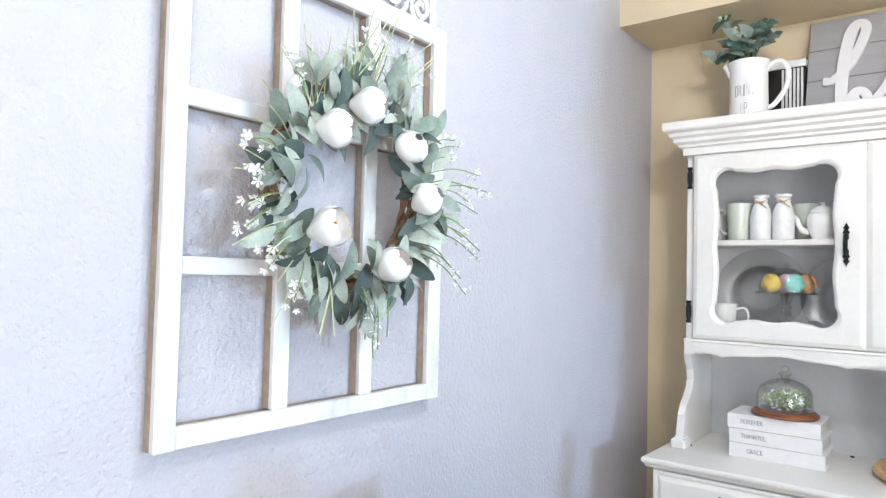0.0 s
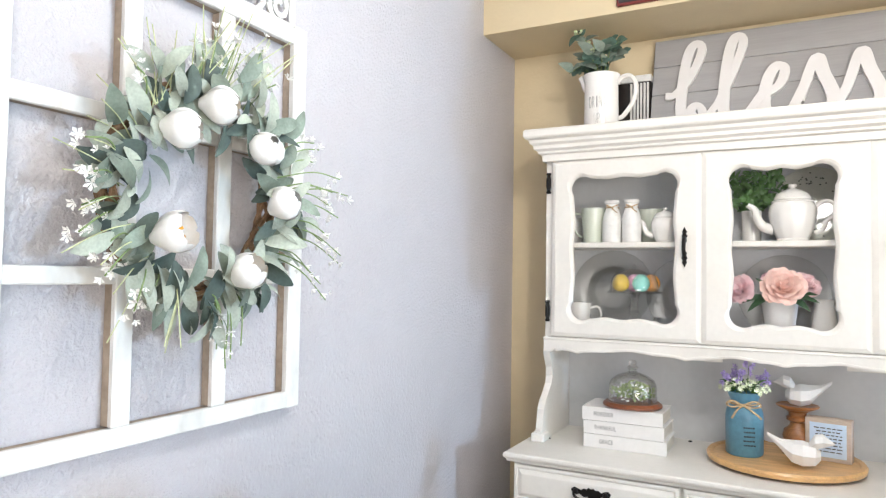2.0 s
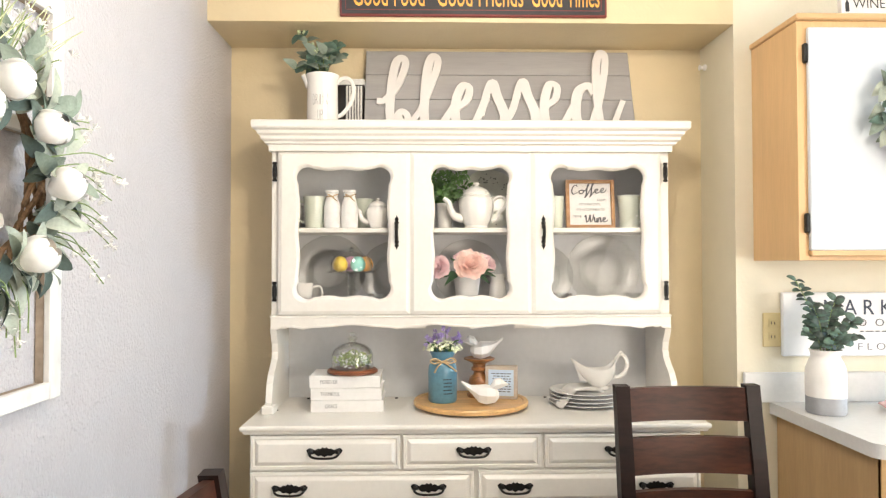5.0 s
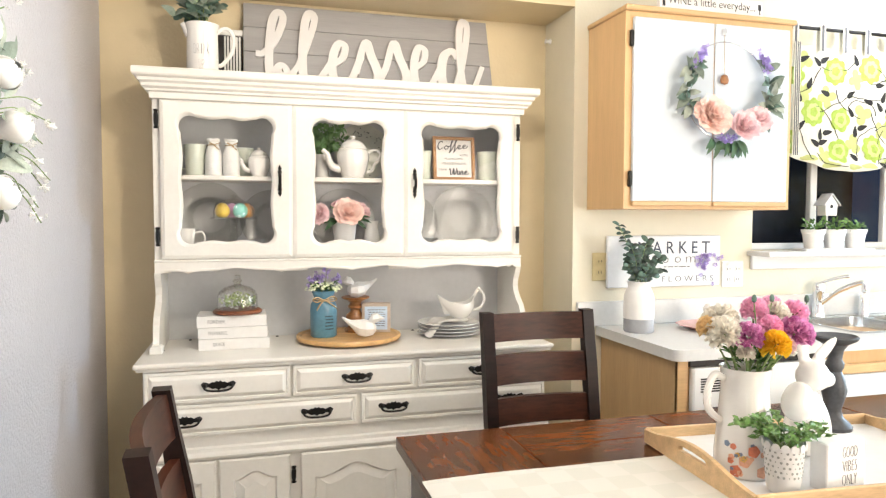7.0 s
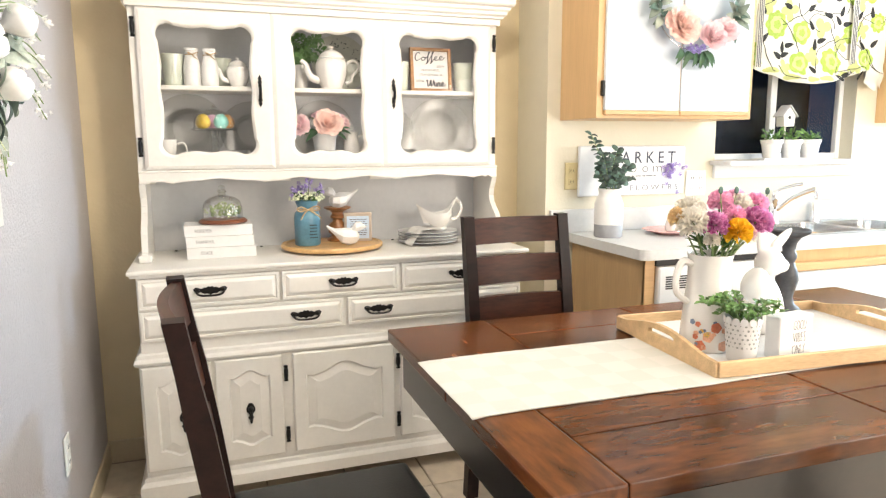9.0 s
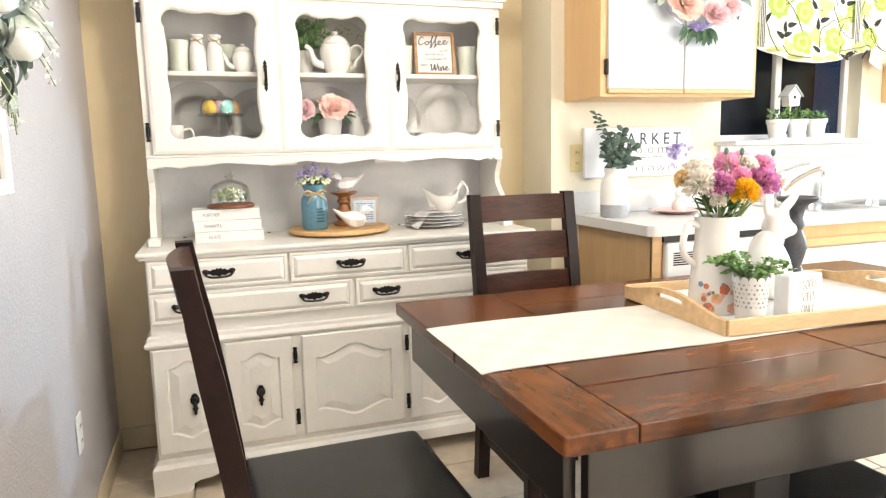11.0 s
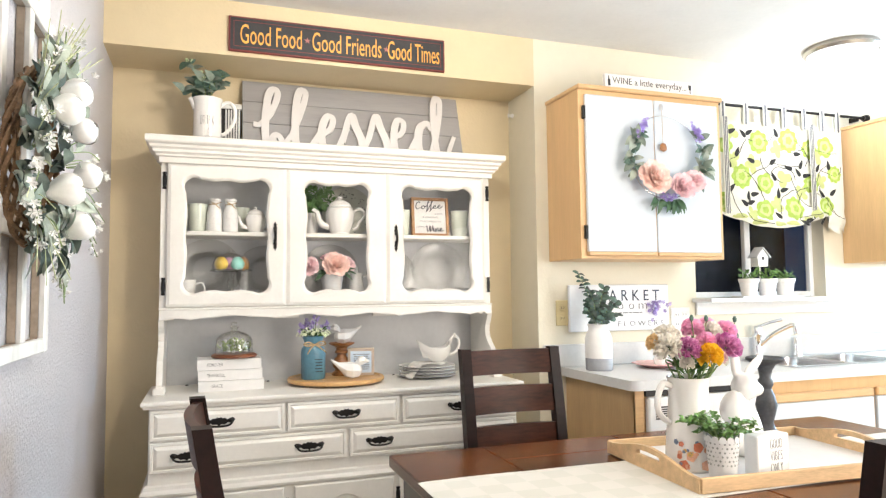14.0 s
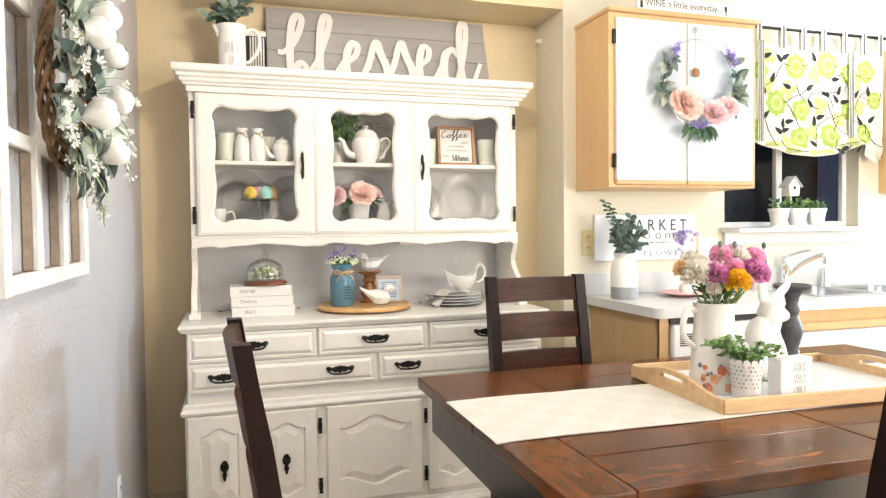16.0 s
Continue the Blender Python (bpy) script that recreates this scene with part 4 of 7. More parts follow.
for word_, wd, z in (("DRINK", 0.058, 0.168), ("UP", 0.022, 0.112)):
    n_ = len(word_)
    for k, ch in enumerate(word_):
        a = ((k + 0.5) / n_ - 0.5) * wd / 0.057
        r_ = 0.0572 if z > 0.14 else 0.0578
        lettering(ch, wd / n_ * (0.3 if ch == "I" else 0.72), 0.036, pose(r_ * math.sin(a), -r_ * math.cos(a), z, 0, 0, math.degrees(a)), PALE_INK, jug, 0.0012, label="thin grey printed capital", thin=0.03)
spray = thing("eucalyptus_spray", (-0.540, 0.085, 2.075), "grey-green eucalyptus spray standing in the white jug", "foliage")
el = [leaf_mesh("leaf", 0.050, 0.042, EUCALYPTUS, 0.2, 0.15, 1.0, 8, 0.5), leaf_mesh("leaf", 0.058, 0.036, SAGE, 0.3, 0.2)]
r2 = random.Random(5)
for i in range(11):
    a = i * 2.4 + r2.uniform(-0.3, 0.3)
    tip = Vector((0.085 * math.cos(a) * r2.uniform(0.5, 1.05), 0.06 * math.sin(a), r2.uniform(0.03, 0.135)))
    if i == 0:
        tip = Vector((-0.078, 0, 0.175))
    if i == 1:
        tip = Vector((-0.100, -0.02, 0.030))
    st = curve_pts([(0, 0, -0.05), tip * 0.5 + Vector((0, 0, 0.03)), tip], 4)
    part("stem", tube(st, 0.0016, 5), STEM, spray)
    for k in range(3, len(st), 2):
        for s in (-1, 1):
            d = Vector((s * r2.uniform(0.4, 1), r2.uniform(-1, 0.4), r2.uniform(-0.5, 0.7)))
            place(el[(i + k) % 3 // 2], "leaf", aim(st[k], d, (r2.uniform(-0.5, 0.5), -0.8, 0.5), 0, r2.uniform(0.65, 1.05)), spray)
bm = bmesh.new()
for c in ((-0.07, -0.02, 0.175), (-0.01, -0.05, 0.10)):
    for k in range(14):
        bmesh.ops.create_icosphere(bm, subdivisions=1, radius=0.005, matrix=Matrix.Translation(Vector(c) + Vector([r2.uniform(-0.014, 0.014) for _ in range(3)])))
tagged(part("buds", bm, leaf_mat("pale_green_bud", (0.55, 0.62, 0.38)), spray, "pale green bud clusters"), kind="stuff")

crate = thing("slatted_box", (-0.452, 0.20, 1.821), "small dark box with pale wooden slats behind the jug", "box")
part("body", box(-0.058, 0.058, -0.01, 0.05, 0, 0.27, 0.003), BLACK_WOOD, crate)
part("top_strip", box(-0.06, 0.06, -0.016, 0.05, 0.262, 0.285, 0.002), FRAME_PAINT, crate)
for k in range(6):
    part("slat", box(-0.01 + k * 0.011, -0.003 + k * 0.011, -0.016, -0.0105, 0.01, 0.258, 0.001), FRAME_PAINT, crate)
peg = thing("wall_hook", (0.932, 0.20, 2.165), "small white wall hook inside the alcove", "hook")
part("knob", lathe([(0, 0), (0.012, 0), (0.012, 0.006), (0.006, 0.01), (0.008, 0.02), (0.012, 0.024), (0, 0.03)], 14), MATT_WHITE, peg, smooth=True)
peg.matrix_world = pose(0.937, 0.215, 2.165, 0, -90, 0)

# framed board over the alcove
BOARD_BLACK = mat("charcoal_sign_board", (0.030, 0.030, 0.034), 0.55, vary=0.15, scale=10)
BOARD_RED = mat("dark_red_border", (0.19, 0.035, 0.03), 0.5, vary=0.1)
ORANGE = mat("amber_letters", (0.85, 0.42, 0.08), 0.5, vary=0.05)
PINKISH = mat("dull_red_star", (0.42, 0.16, 0.15), 0.5, vary=0.05)
gf = thing("wall_sign", (0.012, WY - 0.001, 2.340), "black wooden sign with amber Good Food Good Friends words", "sign")
part("board", box(-0.469, 0.469, -0.014, 0, -0.074, 0.074, 0.003), BOARD_RED, gf)
part("face", box(-0.462, 0.462, -0.0165, -0.014, -0.067, 0.067, 0.001), BOARD_BLACK, gf)
for s in (-1, 1):
    part("pinstripe", box(-0.445, 0.445, -0.0180, -0.0165, s * 0.053 - 0.0012, s * 0.053 + 0.0012), BOARD_RED, gf)
    part("pinstripe", box(s * 0.448 - 0.0012, s * 0.448 + 0.0012, -0.0180, -0.0165, -0.053, 0.053), BOARD_RED, gf)
for word_, cx, w in (("Good Food", -0.298, 0.250), ("Good Friends", 0.022, 0.302), ("Good Times", 0.322, 0.240)):
    lettering(word_, w, 0.082, pose(cx, -0.0176, 0.0), ORANGE, gf, 0.002, label="amber painted words")
for cx in (-0.150, 0.195):
    pts = [((0.014 if k % 2 == 0 else 0.0055) * math.cos(math.pi / 2 + k * math.pi / 5) + cx, (0.014 if k % 2 == 0 else 0.0055) * math.sin(math.pi / 2 + k * math.pi / 5)) for k in range(10)]
    part("star", slab(pts, -0.0182, -0.0165), PINKISH, gf, "dull red star")

# ---------- inside the hutch ----------
def mug(where, label, r=0.036, h=0.085, material=PALE_GREEN, rz=0.0):
    t = thing("mug", where, label, "mug", rz=rz)
    part("body", lathe([(0, 0), (r * 0.78, 0), (r * 0.82, 0.004), (r, h * 0.9), (r * 1.03, h), (r * 0.95, h), (r * 0.9, h * 0.8), (r * 0.75, 0.01), (0, 0.008)], 28), material, t, smooth=True)
    part("handle", tube(curve_pts([(-r * 0.9, 0, h * 0.82), (-r * 1.6, 0, h * 0.86), (-r * 1.85, 0, h * 0.55), (-r * 1.3, 0, h * 0.25), (-r * 0.85, 0, h * 0.2)], 5), 0.0042, 8), material, t, smooth=True)
    return t


S1, S2 = 1.530, 1.235
mug((-0.570, 0.125, S1), "pale green ceramic mug on the hutch shelf", 0.040, 0.118)
mug((-0.395, 0.190, S1), "pale green ceramic mug behind the milk bottles", 0.040, 0.115, rz=140)
mug((0.325, 0.13, S1), "pale ceramic tumbler beside the framed print", 0.034, 0.12, PALE_GREEN, 60)
mug((0.603, 0.125, S1), "pale green ceramic mug beside the framed print", 0.042, 0.122, rz=175)
mug((-0.612, 0.110, S2), "small white teacup on the lower shelf", 0.040, 0.095, PORCELAIN, 180)
mug((-0.660, 0.185, S1), "pale ceramic mug at the back of the shelf", 0.036, 0.090, MATT_WHITE, rz=60)
TWINE = mat("jute_twine", (0.50, 0.36, 0.20), 0.9, vary=0.2, scale=60)
SPECK = mat("speckled_white_bottle", (0.80, 0.79, 0.76), 0.35, vary=0.06, scale=50)
for x in (-0.502, -0.438):
    t = thing("milk_bottle", (x, 0.105, S1), "small white milk bottle with twine round its neck", "bottle", "milk bottles")
    part("body", lathe([(0, 0), (0.029, 0), (0.031, 0.004), (0.031, 0.075), (0.026, 0.098), (0.020, 0.112), (0.020, 0.128), (0.024, 0.132), (0.024, 0.140), (0.018, 0.141), (0, 0.12)], 24), SPECK, t, smooth=True)
    part("twine", tube(curve_pts([(0.021 * math.cos(a), 0.021 * math.sin(a), 0.116) for a in (0, 1.57, 3.14, 4.71, 6.28)], 4), 0.0024, 6), TWINE, t, "brown jute twine")
    part("bow", tube(curve_pts([(0.012, -0.022, 0.105), (0.004, -0.023, 0.117), (-0.014, -0.024, 0.124), (0.0, -0.025, 0.116), (0.026, -0.024, 0.124), (0.004, -0.024, 0.115), (0.022, -0.022, 0.098)], 4), 0.0016, 5), TWINE, t)


def teapot(where, s, label, name="teapot"):
    t = thing(name, where, label, name.replace("_", " "))

    def sc(pts):
        return [tuple(c * s for c in p) for p in pts]
    part("body", lathe(sc([(0, 0), (0.040, 0), (0.044, 0.004), (0.042, 0.009), (0.052, 0.028), (0.060, 0.055), (0.064, 0.082), (0.063, 0.102), (0.055, 0.116), (0.048, 0.121), (0, 0.119)]), 48, flute=0.012, lobes=12), PORCELAIN, t, smooth=True)
    part("collar", lathe(sc([(0.045, 0.117), (0.056, 0.115), (0.058, 0.119), (0.050, 0.123)]), 48, flute=0.02, lobes=16), PORCELAIN, t, smooth=True)
    part("lid", lathe(sc([(0, 0.122), (0.050, 0.123), (0.051, 0.127), (0.044, 0.140), (0.030, 0.150), (0.012, 0.155), (0.007, 0.159), (0.012, 0.164), (0.011, 0.170), (0, 0.173)]), 32), PORCELAIN, t, smooth=True)
    part("handle", tube(curve_pts(sc([(0.058, 0, 0.098), (0.072, 0, 0.112), (0.094, 0, 0.117), (0.112, 0, 0.100), (0.104, 0, 0.076), (0.086, 0, 0.058), (0.078, 0, 0.036), (0.056, 0, 0.026)]), 6), 0.0062 * s, 8), PORCELAIN, t, smooth=True)
    part("spout", tube(curve_pts(sc([(-0.050, 0, 0.036), (-0.080, 0, 0.046), (-0.096, 0, 0.072), (-0.102, 0, 0.096), (-0.122, 0, 0.112)]), 6), 0.017 * s, 12, taper=0.5), PORCELAIN, t, smooth=True)
    return t


teapot((-0.335, 0.115, S1), 0.66, "small white glazed sugar pot with a lid", "sugar_pot")
teapot((0.030, 0.115, S1), 1.0, "large white embossed ceramic teapot on the shelf")
fern = thing("fern", (-0.085, 0.190, S1), "bright green fern in a small white pot behind teapot", "plant")
part("pot", lathe([(0, 0), (0.026, 0), (0.030, 0.10), (0.027, 0.10), (0, 0.085)], 20), PORCELAIN, fern, smooth=True)
fl = leaf_mesh("frond", 0.030, 0.010, GREEN, 0.2, 0.1)
r3 = random.Random(8)
for i in range(26):
    a = r3.uniform(0, 6.28)
    tip = Vector((0.080 * math.cos(a) + 0.015, 0.035 * math.sin(a) - 0.02, r3.uniform(0.085, 0.195)))
    st = curve_pts([(0, 0, 0.09), tip * 0.6 + Vector((0, 0, 0.08)), tip + Vector((0, 0, 0.02))], 4)
    for k in range(1, len(st)):
        for s in (-1, 1):
            d = (st[k] - st[k - 1]).cross(Vector((0, 1, 0))) * s * 60 + (st[k] - st[k - 1]) * 30
            place(fl, "frond", aim(st[k], d, (0, -1, 0.4), 0, r3.uniform(0.6, 1.0)), fern)
back_plate = thing("patterned_plate", (0.09, 0.238, S1 + 0.002), "cream plate with dark dots standing behind the teapot", "plate")
part("disc", lathe([(0, -0.004), (0.115, -0.004), (0.12, 0.0), (0.11, 0.003), (0.08, 0.0), (0, 0.0)], 36), mat("dotted_cream_glaze", (0.60, 0.60, 0.52), 0.2, vary=0.05), back_plate, smooth=True)
back_plate.matrix_world = pose(0.085, 0.213, S1 + 0.118, 80, 0, 0)
bm = bmesh.new()
r10 = random.Random(19)
for i in range(60):
    a, q = r10.uniform(0, 6.28), r10.uniform(0.062, 0.106)
    lathe([(0, 0.0048), (0.0032, 0.0042), (0.0030, 0.0030)], 6, (q * math.cos(a), q * math.sin(a), 0), bm, squash=0.7)
tagged(part("dark_dots", bm, SAGE_DARK, back_plate, "dark green printed dots"), kind="stuff")
OAK_FRAME = mat("honey_wood_frame", (0.42, 0.22, 0.09), 0.5, vary=0.2, scale=8, grain=(2, 2, 8))
PAPER = mat("off_white_print", (0.76, 0.74, 0.71), 0.7, vary=0.03)
pic = thing("framed_print", (0.457, 0.115, S1), "wood-framed print with coffee and wine lettering", "framed print", rx=-6)
part("print", box(-0.079, 0.079, 0.002, 0.010, 0.010, 0.172), PAPER, pic)
for x0, x1, z0, z1 in ((-0.091, -0.078, 0.0, 0.184), (0.078, 0.091, 0.0, 0.184), (-0.078, 0.078, 0.0, 0.013), (-0.078, 0.078, 0.171, 0.184)):
    part("frame_bar", box(x0, x1, -0.008, 0.012, z0, z1, 0.001), OAK_FRAME, pic)


def script_word(strokes, x0, z0, w, h, pen, parent, y=0.0012):
    """Handwritten letters as pen strokes in a unit box, laid at x0, z0 over w by h."""
    bm_ = bmesh.new()
    for st_ in strokes:
        ribbon([(x0 + a * w, z0 + b * h) for a, b in st_], (pen, pen * 0.8), 0.0008, bm_, y)
    return part("script_lettering", bm_, GREY_INK, parent)


script_word((((0.17, 0.85), (0.13, 0.98), (0.05, 0.85), (0.0, 0.5), (0.05, 0.25), (0.17, 0.40)), ((0.27, 0.58), (0.21, 0.45), (0.25, 0.28), (0.33, 0.38), (0.32, 0.55), (0.27, 0.58), (0.38, 0.50)), ((0.38, 0.50), (0.50, 1.0), (0.46, 0.95), (0.41, 0.2), (0.37, -0.02), (0.43, 0.15), (0.50, 0.48)), ((0.50, 0.48), (0.63, 1.05), (0.59, 0.98), (0.55, 0.25), (0.51, 0.02), (0.57, 0.2), (0.64, 0.45)), ((0.64, 0.45), (0.74, 0.55), (0.73, 0.66), (0.67, 0.58), (0.68, 0.36), (0.76, 0.36), (0.82, 0.50)), ((0.82, 0.50), (0.91, 0.60), (0.90, 0.72), (0.84, 0.62), (0.85, 0.40), (0.92, 0.40), (1.0, 0.62))), -0.068, 0.118, 0.132, 0.048, 0.0042, pic)
script_word((((0.0, 0.75), (0.06, 0.85), (0.08, 0.2), (0.17, 0.35), (0.24, 0.9), (0.25, 0.2), (0.34, 0.4), (0.40, 0.95)), ((0.44, 0.7), (0.44, 0.25), (0.50, 0.2), (0.54, 0.4)), ((0.54, 0.6), (0.56, 0.15), (0.64, 0.62), (0.69, 0.55), (0.70, 0.2), (0.76, 0.3)), ((0.76, 0.35), (0.90, 0.50), (0.89, 0.66), (0.82, 0.55), (0.83, 0.22), (0.92, 0.22), (1.0, 0.38))), -0.022, 0.018, 0.086, 0.036, 0.0048, pic)
for text_, cx, cz, w_ in (("KEEPS", 0.045, 0.108, 0.034), ("ME GOING UNTIL", 0.0, 0.092, 0.080), ("IT'S ACCEPTABLE TO", 0.002, 0.072, 0.104), ("DRINK", -0.048, 0.046, 0.034)):
    lettering(text_, w_, 0.0085, pose(cx, 0.0012, cz), GREY_INK, pic, 0.0008, thin=0.012)


def plate_standing(x, z0, r, y, material, label, tilt=78):
    t = thing("dinner_plate", (x, y, z0), label, "plate")
    part("rim", lathe([(0, 0.0), (r * 0.62, 0.0), (r * 0.66, 0.006), (r * 0.97, 0.016), (r, 0.015), (r * 0.99, 0.011), (r * 0.66, -0.002), (0, -0.004)], 48, flute=0.008, lobes=24), material, t, smooth=True)
    part("well", lathe([(r * 0.45, 0.0008), (r * 0.60, 0.0015), (r * 0.61, 0.0008)], 40), material, t, smooth=True)
    t.matrix_world = pose(x, y, z0 + r * math.sin(radians(tilt)) + 0.002, tilt, 0, 0)
    return t


plate_standing(0.520, S2, 0.138, 0.205, PLATE_GLASS, "clear glass dinner plate standing against the back")
plate_standing(0.290, S2, 0.120, 0.222, PLATE_GLASS, "clear glass plate standing against the back")
plate_standing(0.005, S2, 0.130, 0.222, PLATE_GLASS, "clear glass platter standing behind the peonies")
plate_standing(-0.525, S2, 0.138, 0.215, PLATE_GLASS, "clear glass platter standing against the back")
plate_standing(-0.285, S2, 0.125, 0.222, PLATE_GLASS, "clear glass dinner plate standing against the back")
for x in (0.348, 0.612, -0.335):
    t = thing("glass_dish", (x, 0.11, S2), "small clear cut glass dish on the lower shelf", "glassware")
    part("bowl", lathe([(0, 0), (0.02, 0), (0.024, 0.006), (0.033, 0.03), (0.036, 0.055), (0.033, 0.055), (0.028, 0.03), (0.018, 0.01), (0, 0.008)], 24, flute=0.03, lobes=12), CLEAR, t, smooth=True)
cake = thing("cake_stand", (-0.433, 0.125, S2), "clear glass cake stand with a glass dome", "cake stand")
part("foot", lathe([(0, 0), (0.036, 0), (0.034, 0.005), (0.014, 0.012), (0.010, 0.030), (0.017, 0.042), (0.010, 0.052), (0.017, 0.064), (0.010, 0.076), (0.016, 0.088), (0.010, 0.100), (0.018, 0.128), (0, 0.130)], 24), CLEAR, cake, smooth=True)
part("plate", lathe([(0, 0.130), (0.084, 0.131), (0.088, 0.135), (0.084, 0.138), (0, 0.135)], 36), CLEAR, cake, smooth=True)
dome = part("dome", lathe([(0.076, 0.138), (0.076, 0.165), (0.064, 0.192), (0.030, 0.208), (0.006, 0.211), (0.010, 0.221), (0, 0.228)], 32), DOME, cake, "thin clear glass dome", smooth=True)
for dx, dy, c, n in ((-0.040, -0.016, (0.90, 0.62, 0.05), "yellow"), (-0.006, 0.030, (0.85, 0.46, 0.66), "pink"), (0.026, -0.020, (0.30, 0.72, 0.62), "turquoise"), (0.050, 0.026, (0.90, 0.42, 0.08), "orange")):
    bm = lathe([(0.028 * math.sin(math.pi * i / 10) * (1 + 0.12 * math.cos(math.pi * i / 10)), 0.028 - 0.029 * math.cos(math.pi * i / 10)) for i in range(11)], 20)
    e = part("easter_egg", bm, mat(n + "_egg_paint", c, 0.4, vary=0.05), smooth=True)
    e.location = (-0.433 + dx, 0.125 + dy, S2 + 0.1365)
    tagged(e, n + " painted egg on the glass cake stand", "egg", "eggs on the cake stand")


def bloom(where, r, petal_mat, parent, rr, layers=4, name="bloom", label="", face=(0, -1, 0.4)):
    """A full flower of cupped petals in layers, facing a direction."""
    m = aim(where, face) @ Matrix.Rotation(math.pi / 2, 4, "Y")
    core = lathe([(0, 0), (r * 0.16, r * 0.05), (r * 0.14, r * 0.3), (0, r * 0.4)], 8)
    core.transform(m)
    head = part(name, core, petal_mat, parent, label)
    for L in range(layers):
        f = (L + 1) / layers
        cnt = 4 + 2 * L
        for k in range(cnt):
            bm = bmesh.new()
            a = 2 * math.pi * (k + 0.5 * (L % 2)) / cnt + rr.uniform(-0.15, 0.15)
            op = f * 1.15 + rr.uniform(-0.15, 0.15)
            rows = []
            for i in range(5):
                t = i / 4
                ang = op * (0.35 + 0.65 * t)
                rad, z = r * f * 0.15 + r * t * math.sin(ang) * (0.55 + 0.45 * f), r * t * math.cos(ang) * 0.85
                w = r * 0.46 * math.sin(math.pi * (0.15 + 0.68 * t)) * (0.7 + 0.4 * f)
                wob = 0.10 * r * rr.uniform(-1, 1) * t
                rows.append([bm.verts.new((rad * math.cos(a) - s * w * math.sin(a), rad * math.sin(a) + s * w * math.cos(a), z + 0.14 * r * abs(s) * t + wob + 0.05 * r * rr.uniform(-1, 1) * t)) for s in (-1, -0.5, 0, 0.5, 1)])
            for p, q in zip(rows, rows[1:]):
                for j in range(4):
                    bm.faces.new((p[j], p[j + 1], q[j + 1], q[j]))
            bm.transform(m)
            part("petal", bm, petal_mat, head, smooth=True)
    return head


vase_p = thing("peony_vase", (-0.005, 0.12, S2), "blush pink silk peonies in a white pot", "flowers")
part("pot", lathe([(0, 0), (0.033, 0), (0.036, 0.004), (0.049, 0.112), (0.052, 0.118), (0.046, 0.118), (0, 0.09)], 28), MATT_WHITE, vase_p, smooth=True)
r4 = random.Random(4)
for p, r, f in (((0.008, -0.03, 0.150), 0.058, (0.1, -1, 0.5)), ((-0.098, -0.02, 0.148), 0.042, (-0.5, -1, 0.3)), ((0.062, 0.01, 0.160), 0.040, (0.5, -0.8, 0.6)), ((-0.015, 0.015, 0.175), 0.036, (0, -0.5, 1))):
    bloom(p, r, PETAL_PINK if r > 0.045 else PETAL_BLUSH, vase_p, r4, 4, "peony", "blush pink peony bloom", f)
pl = leaf_mesh("leaf", 0.075, 0.026, mat("dark_green_leaf", (0.05, 0.12, 0.05), 0.5, vary=0.2), 0.2, 0.2)
for d in ((-1, -0.4, -0.1), (-0.9, -0.5, -0.5), (1, -0.4, 0.0), (0.9, -0.4, 0.3), (0.7, -0.5, -0.3), (-0.5, -0.3, 0.8)):
    place(pl, "leaf", aim((0.03 * d[0], -0.03, 0.128), d, (0, -0.6, 0.8)), vase_p)

cream = thing("creamer", (0.112, 0.150, S2), "small white ceramic creamer beside the peony pot", "jug")
part("body", lathe([(0, 0), (0.024, 0), (0.028, 0.006), (0.036, 0.04), (0.030, 0.085), (0.024, 0.105), (0.030, 0.125), (0.027, 0.125), (0.020, 0.10), (0, 0.02)], 28), PORCELAIN, cream, smooth=True)
part("handle", tube(curve_pts([(0.026, 0, 0.108), (0.048, 0, 0.112), (0.056, 0, 0.080), (0.034, 0, 0.045)], 6), 0.005, 8), PORCELAIN, cream, smooth=True)

# ---------- on the buffet ----------
BT = 0.885
BOOK = mat("white_book_cover", (0.81, 0.80, 0.78), 0.55, vary=0.03)
PAGES = mat("book_pages", (0.72, 0.69, 0.62), 0.8, vary=0.1, grain=(1, 1, 60))
for k, (w, word_) in enumerate(((0.252, "GRACE"), (0.246, "THANKFUL"), (0.246, "FOREVER"))):
    b = thing("book", (-0.435 + (0.004, 0.0, -0.004)[k], -0.02, BT + k * 0.042), "white hardback book with a grey spine word, stacked", "book", "stacked books", rz=(0.6, -0.8, 0.4)[k])
    part("pages", box(-w / 2 + 0.004, w / 2 - 0.003, 0.003, 0.155, 0.003, 0.038), PAGES, b)
    bm = box(-w / 2, w / 2, 0.0, 0.16, 0.0, 0.003, 0.001)
    box(-w / 2, w / 2, 0.0, 0.16, 0.038, 0.041, 0.001, bm=bm)
    box(-w / 2, w / 2, -0.003, 0.001, 0.0, 0.041, 0.0012, bm=bm)
    part("cover", bm, BOOK, b)
    lettering(word_, {"GRACE": 0.042, "THANKFUL": 0.068, "FOREVER": 0.060}[word_], 0.013, pose(-0.055, -0.0034, 0.021), GREY_INK, b, 0.0008, label="small grey serif word", thin=0.012)
WALNUT = mat("red_brown_turned_wood", (0.20, 0.062, 0.022), 0.35, vary=0.25, scale=10, grain=(1, 5, 5), coat=0.2)
cloche = thing("glass_cloche", (-0.420, 0.045, BT + 0.1265), "glass cloche with green moss on a brown wooden base", "cloche")
cloche.scale = (1.05, 1.05, 0.95)
part("base", lathe([(0, 0), (0.080, 0), (0.086, 0.004), (0.086, 0.010), (0.078, 0.017), (0, 0.017)], 40), WALNUT, cloche, "red-brown turned wooden base", smooth=True)
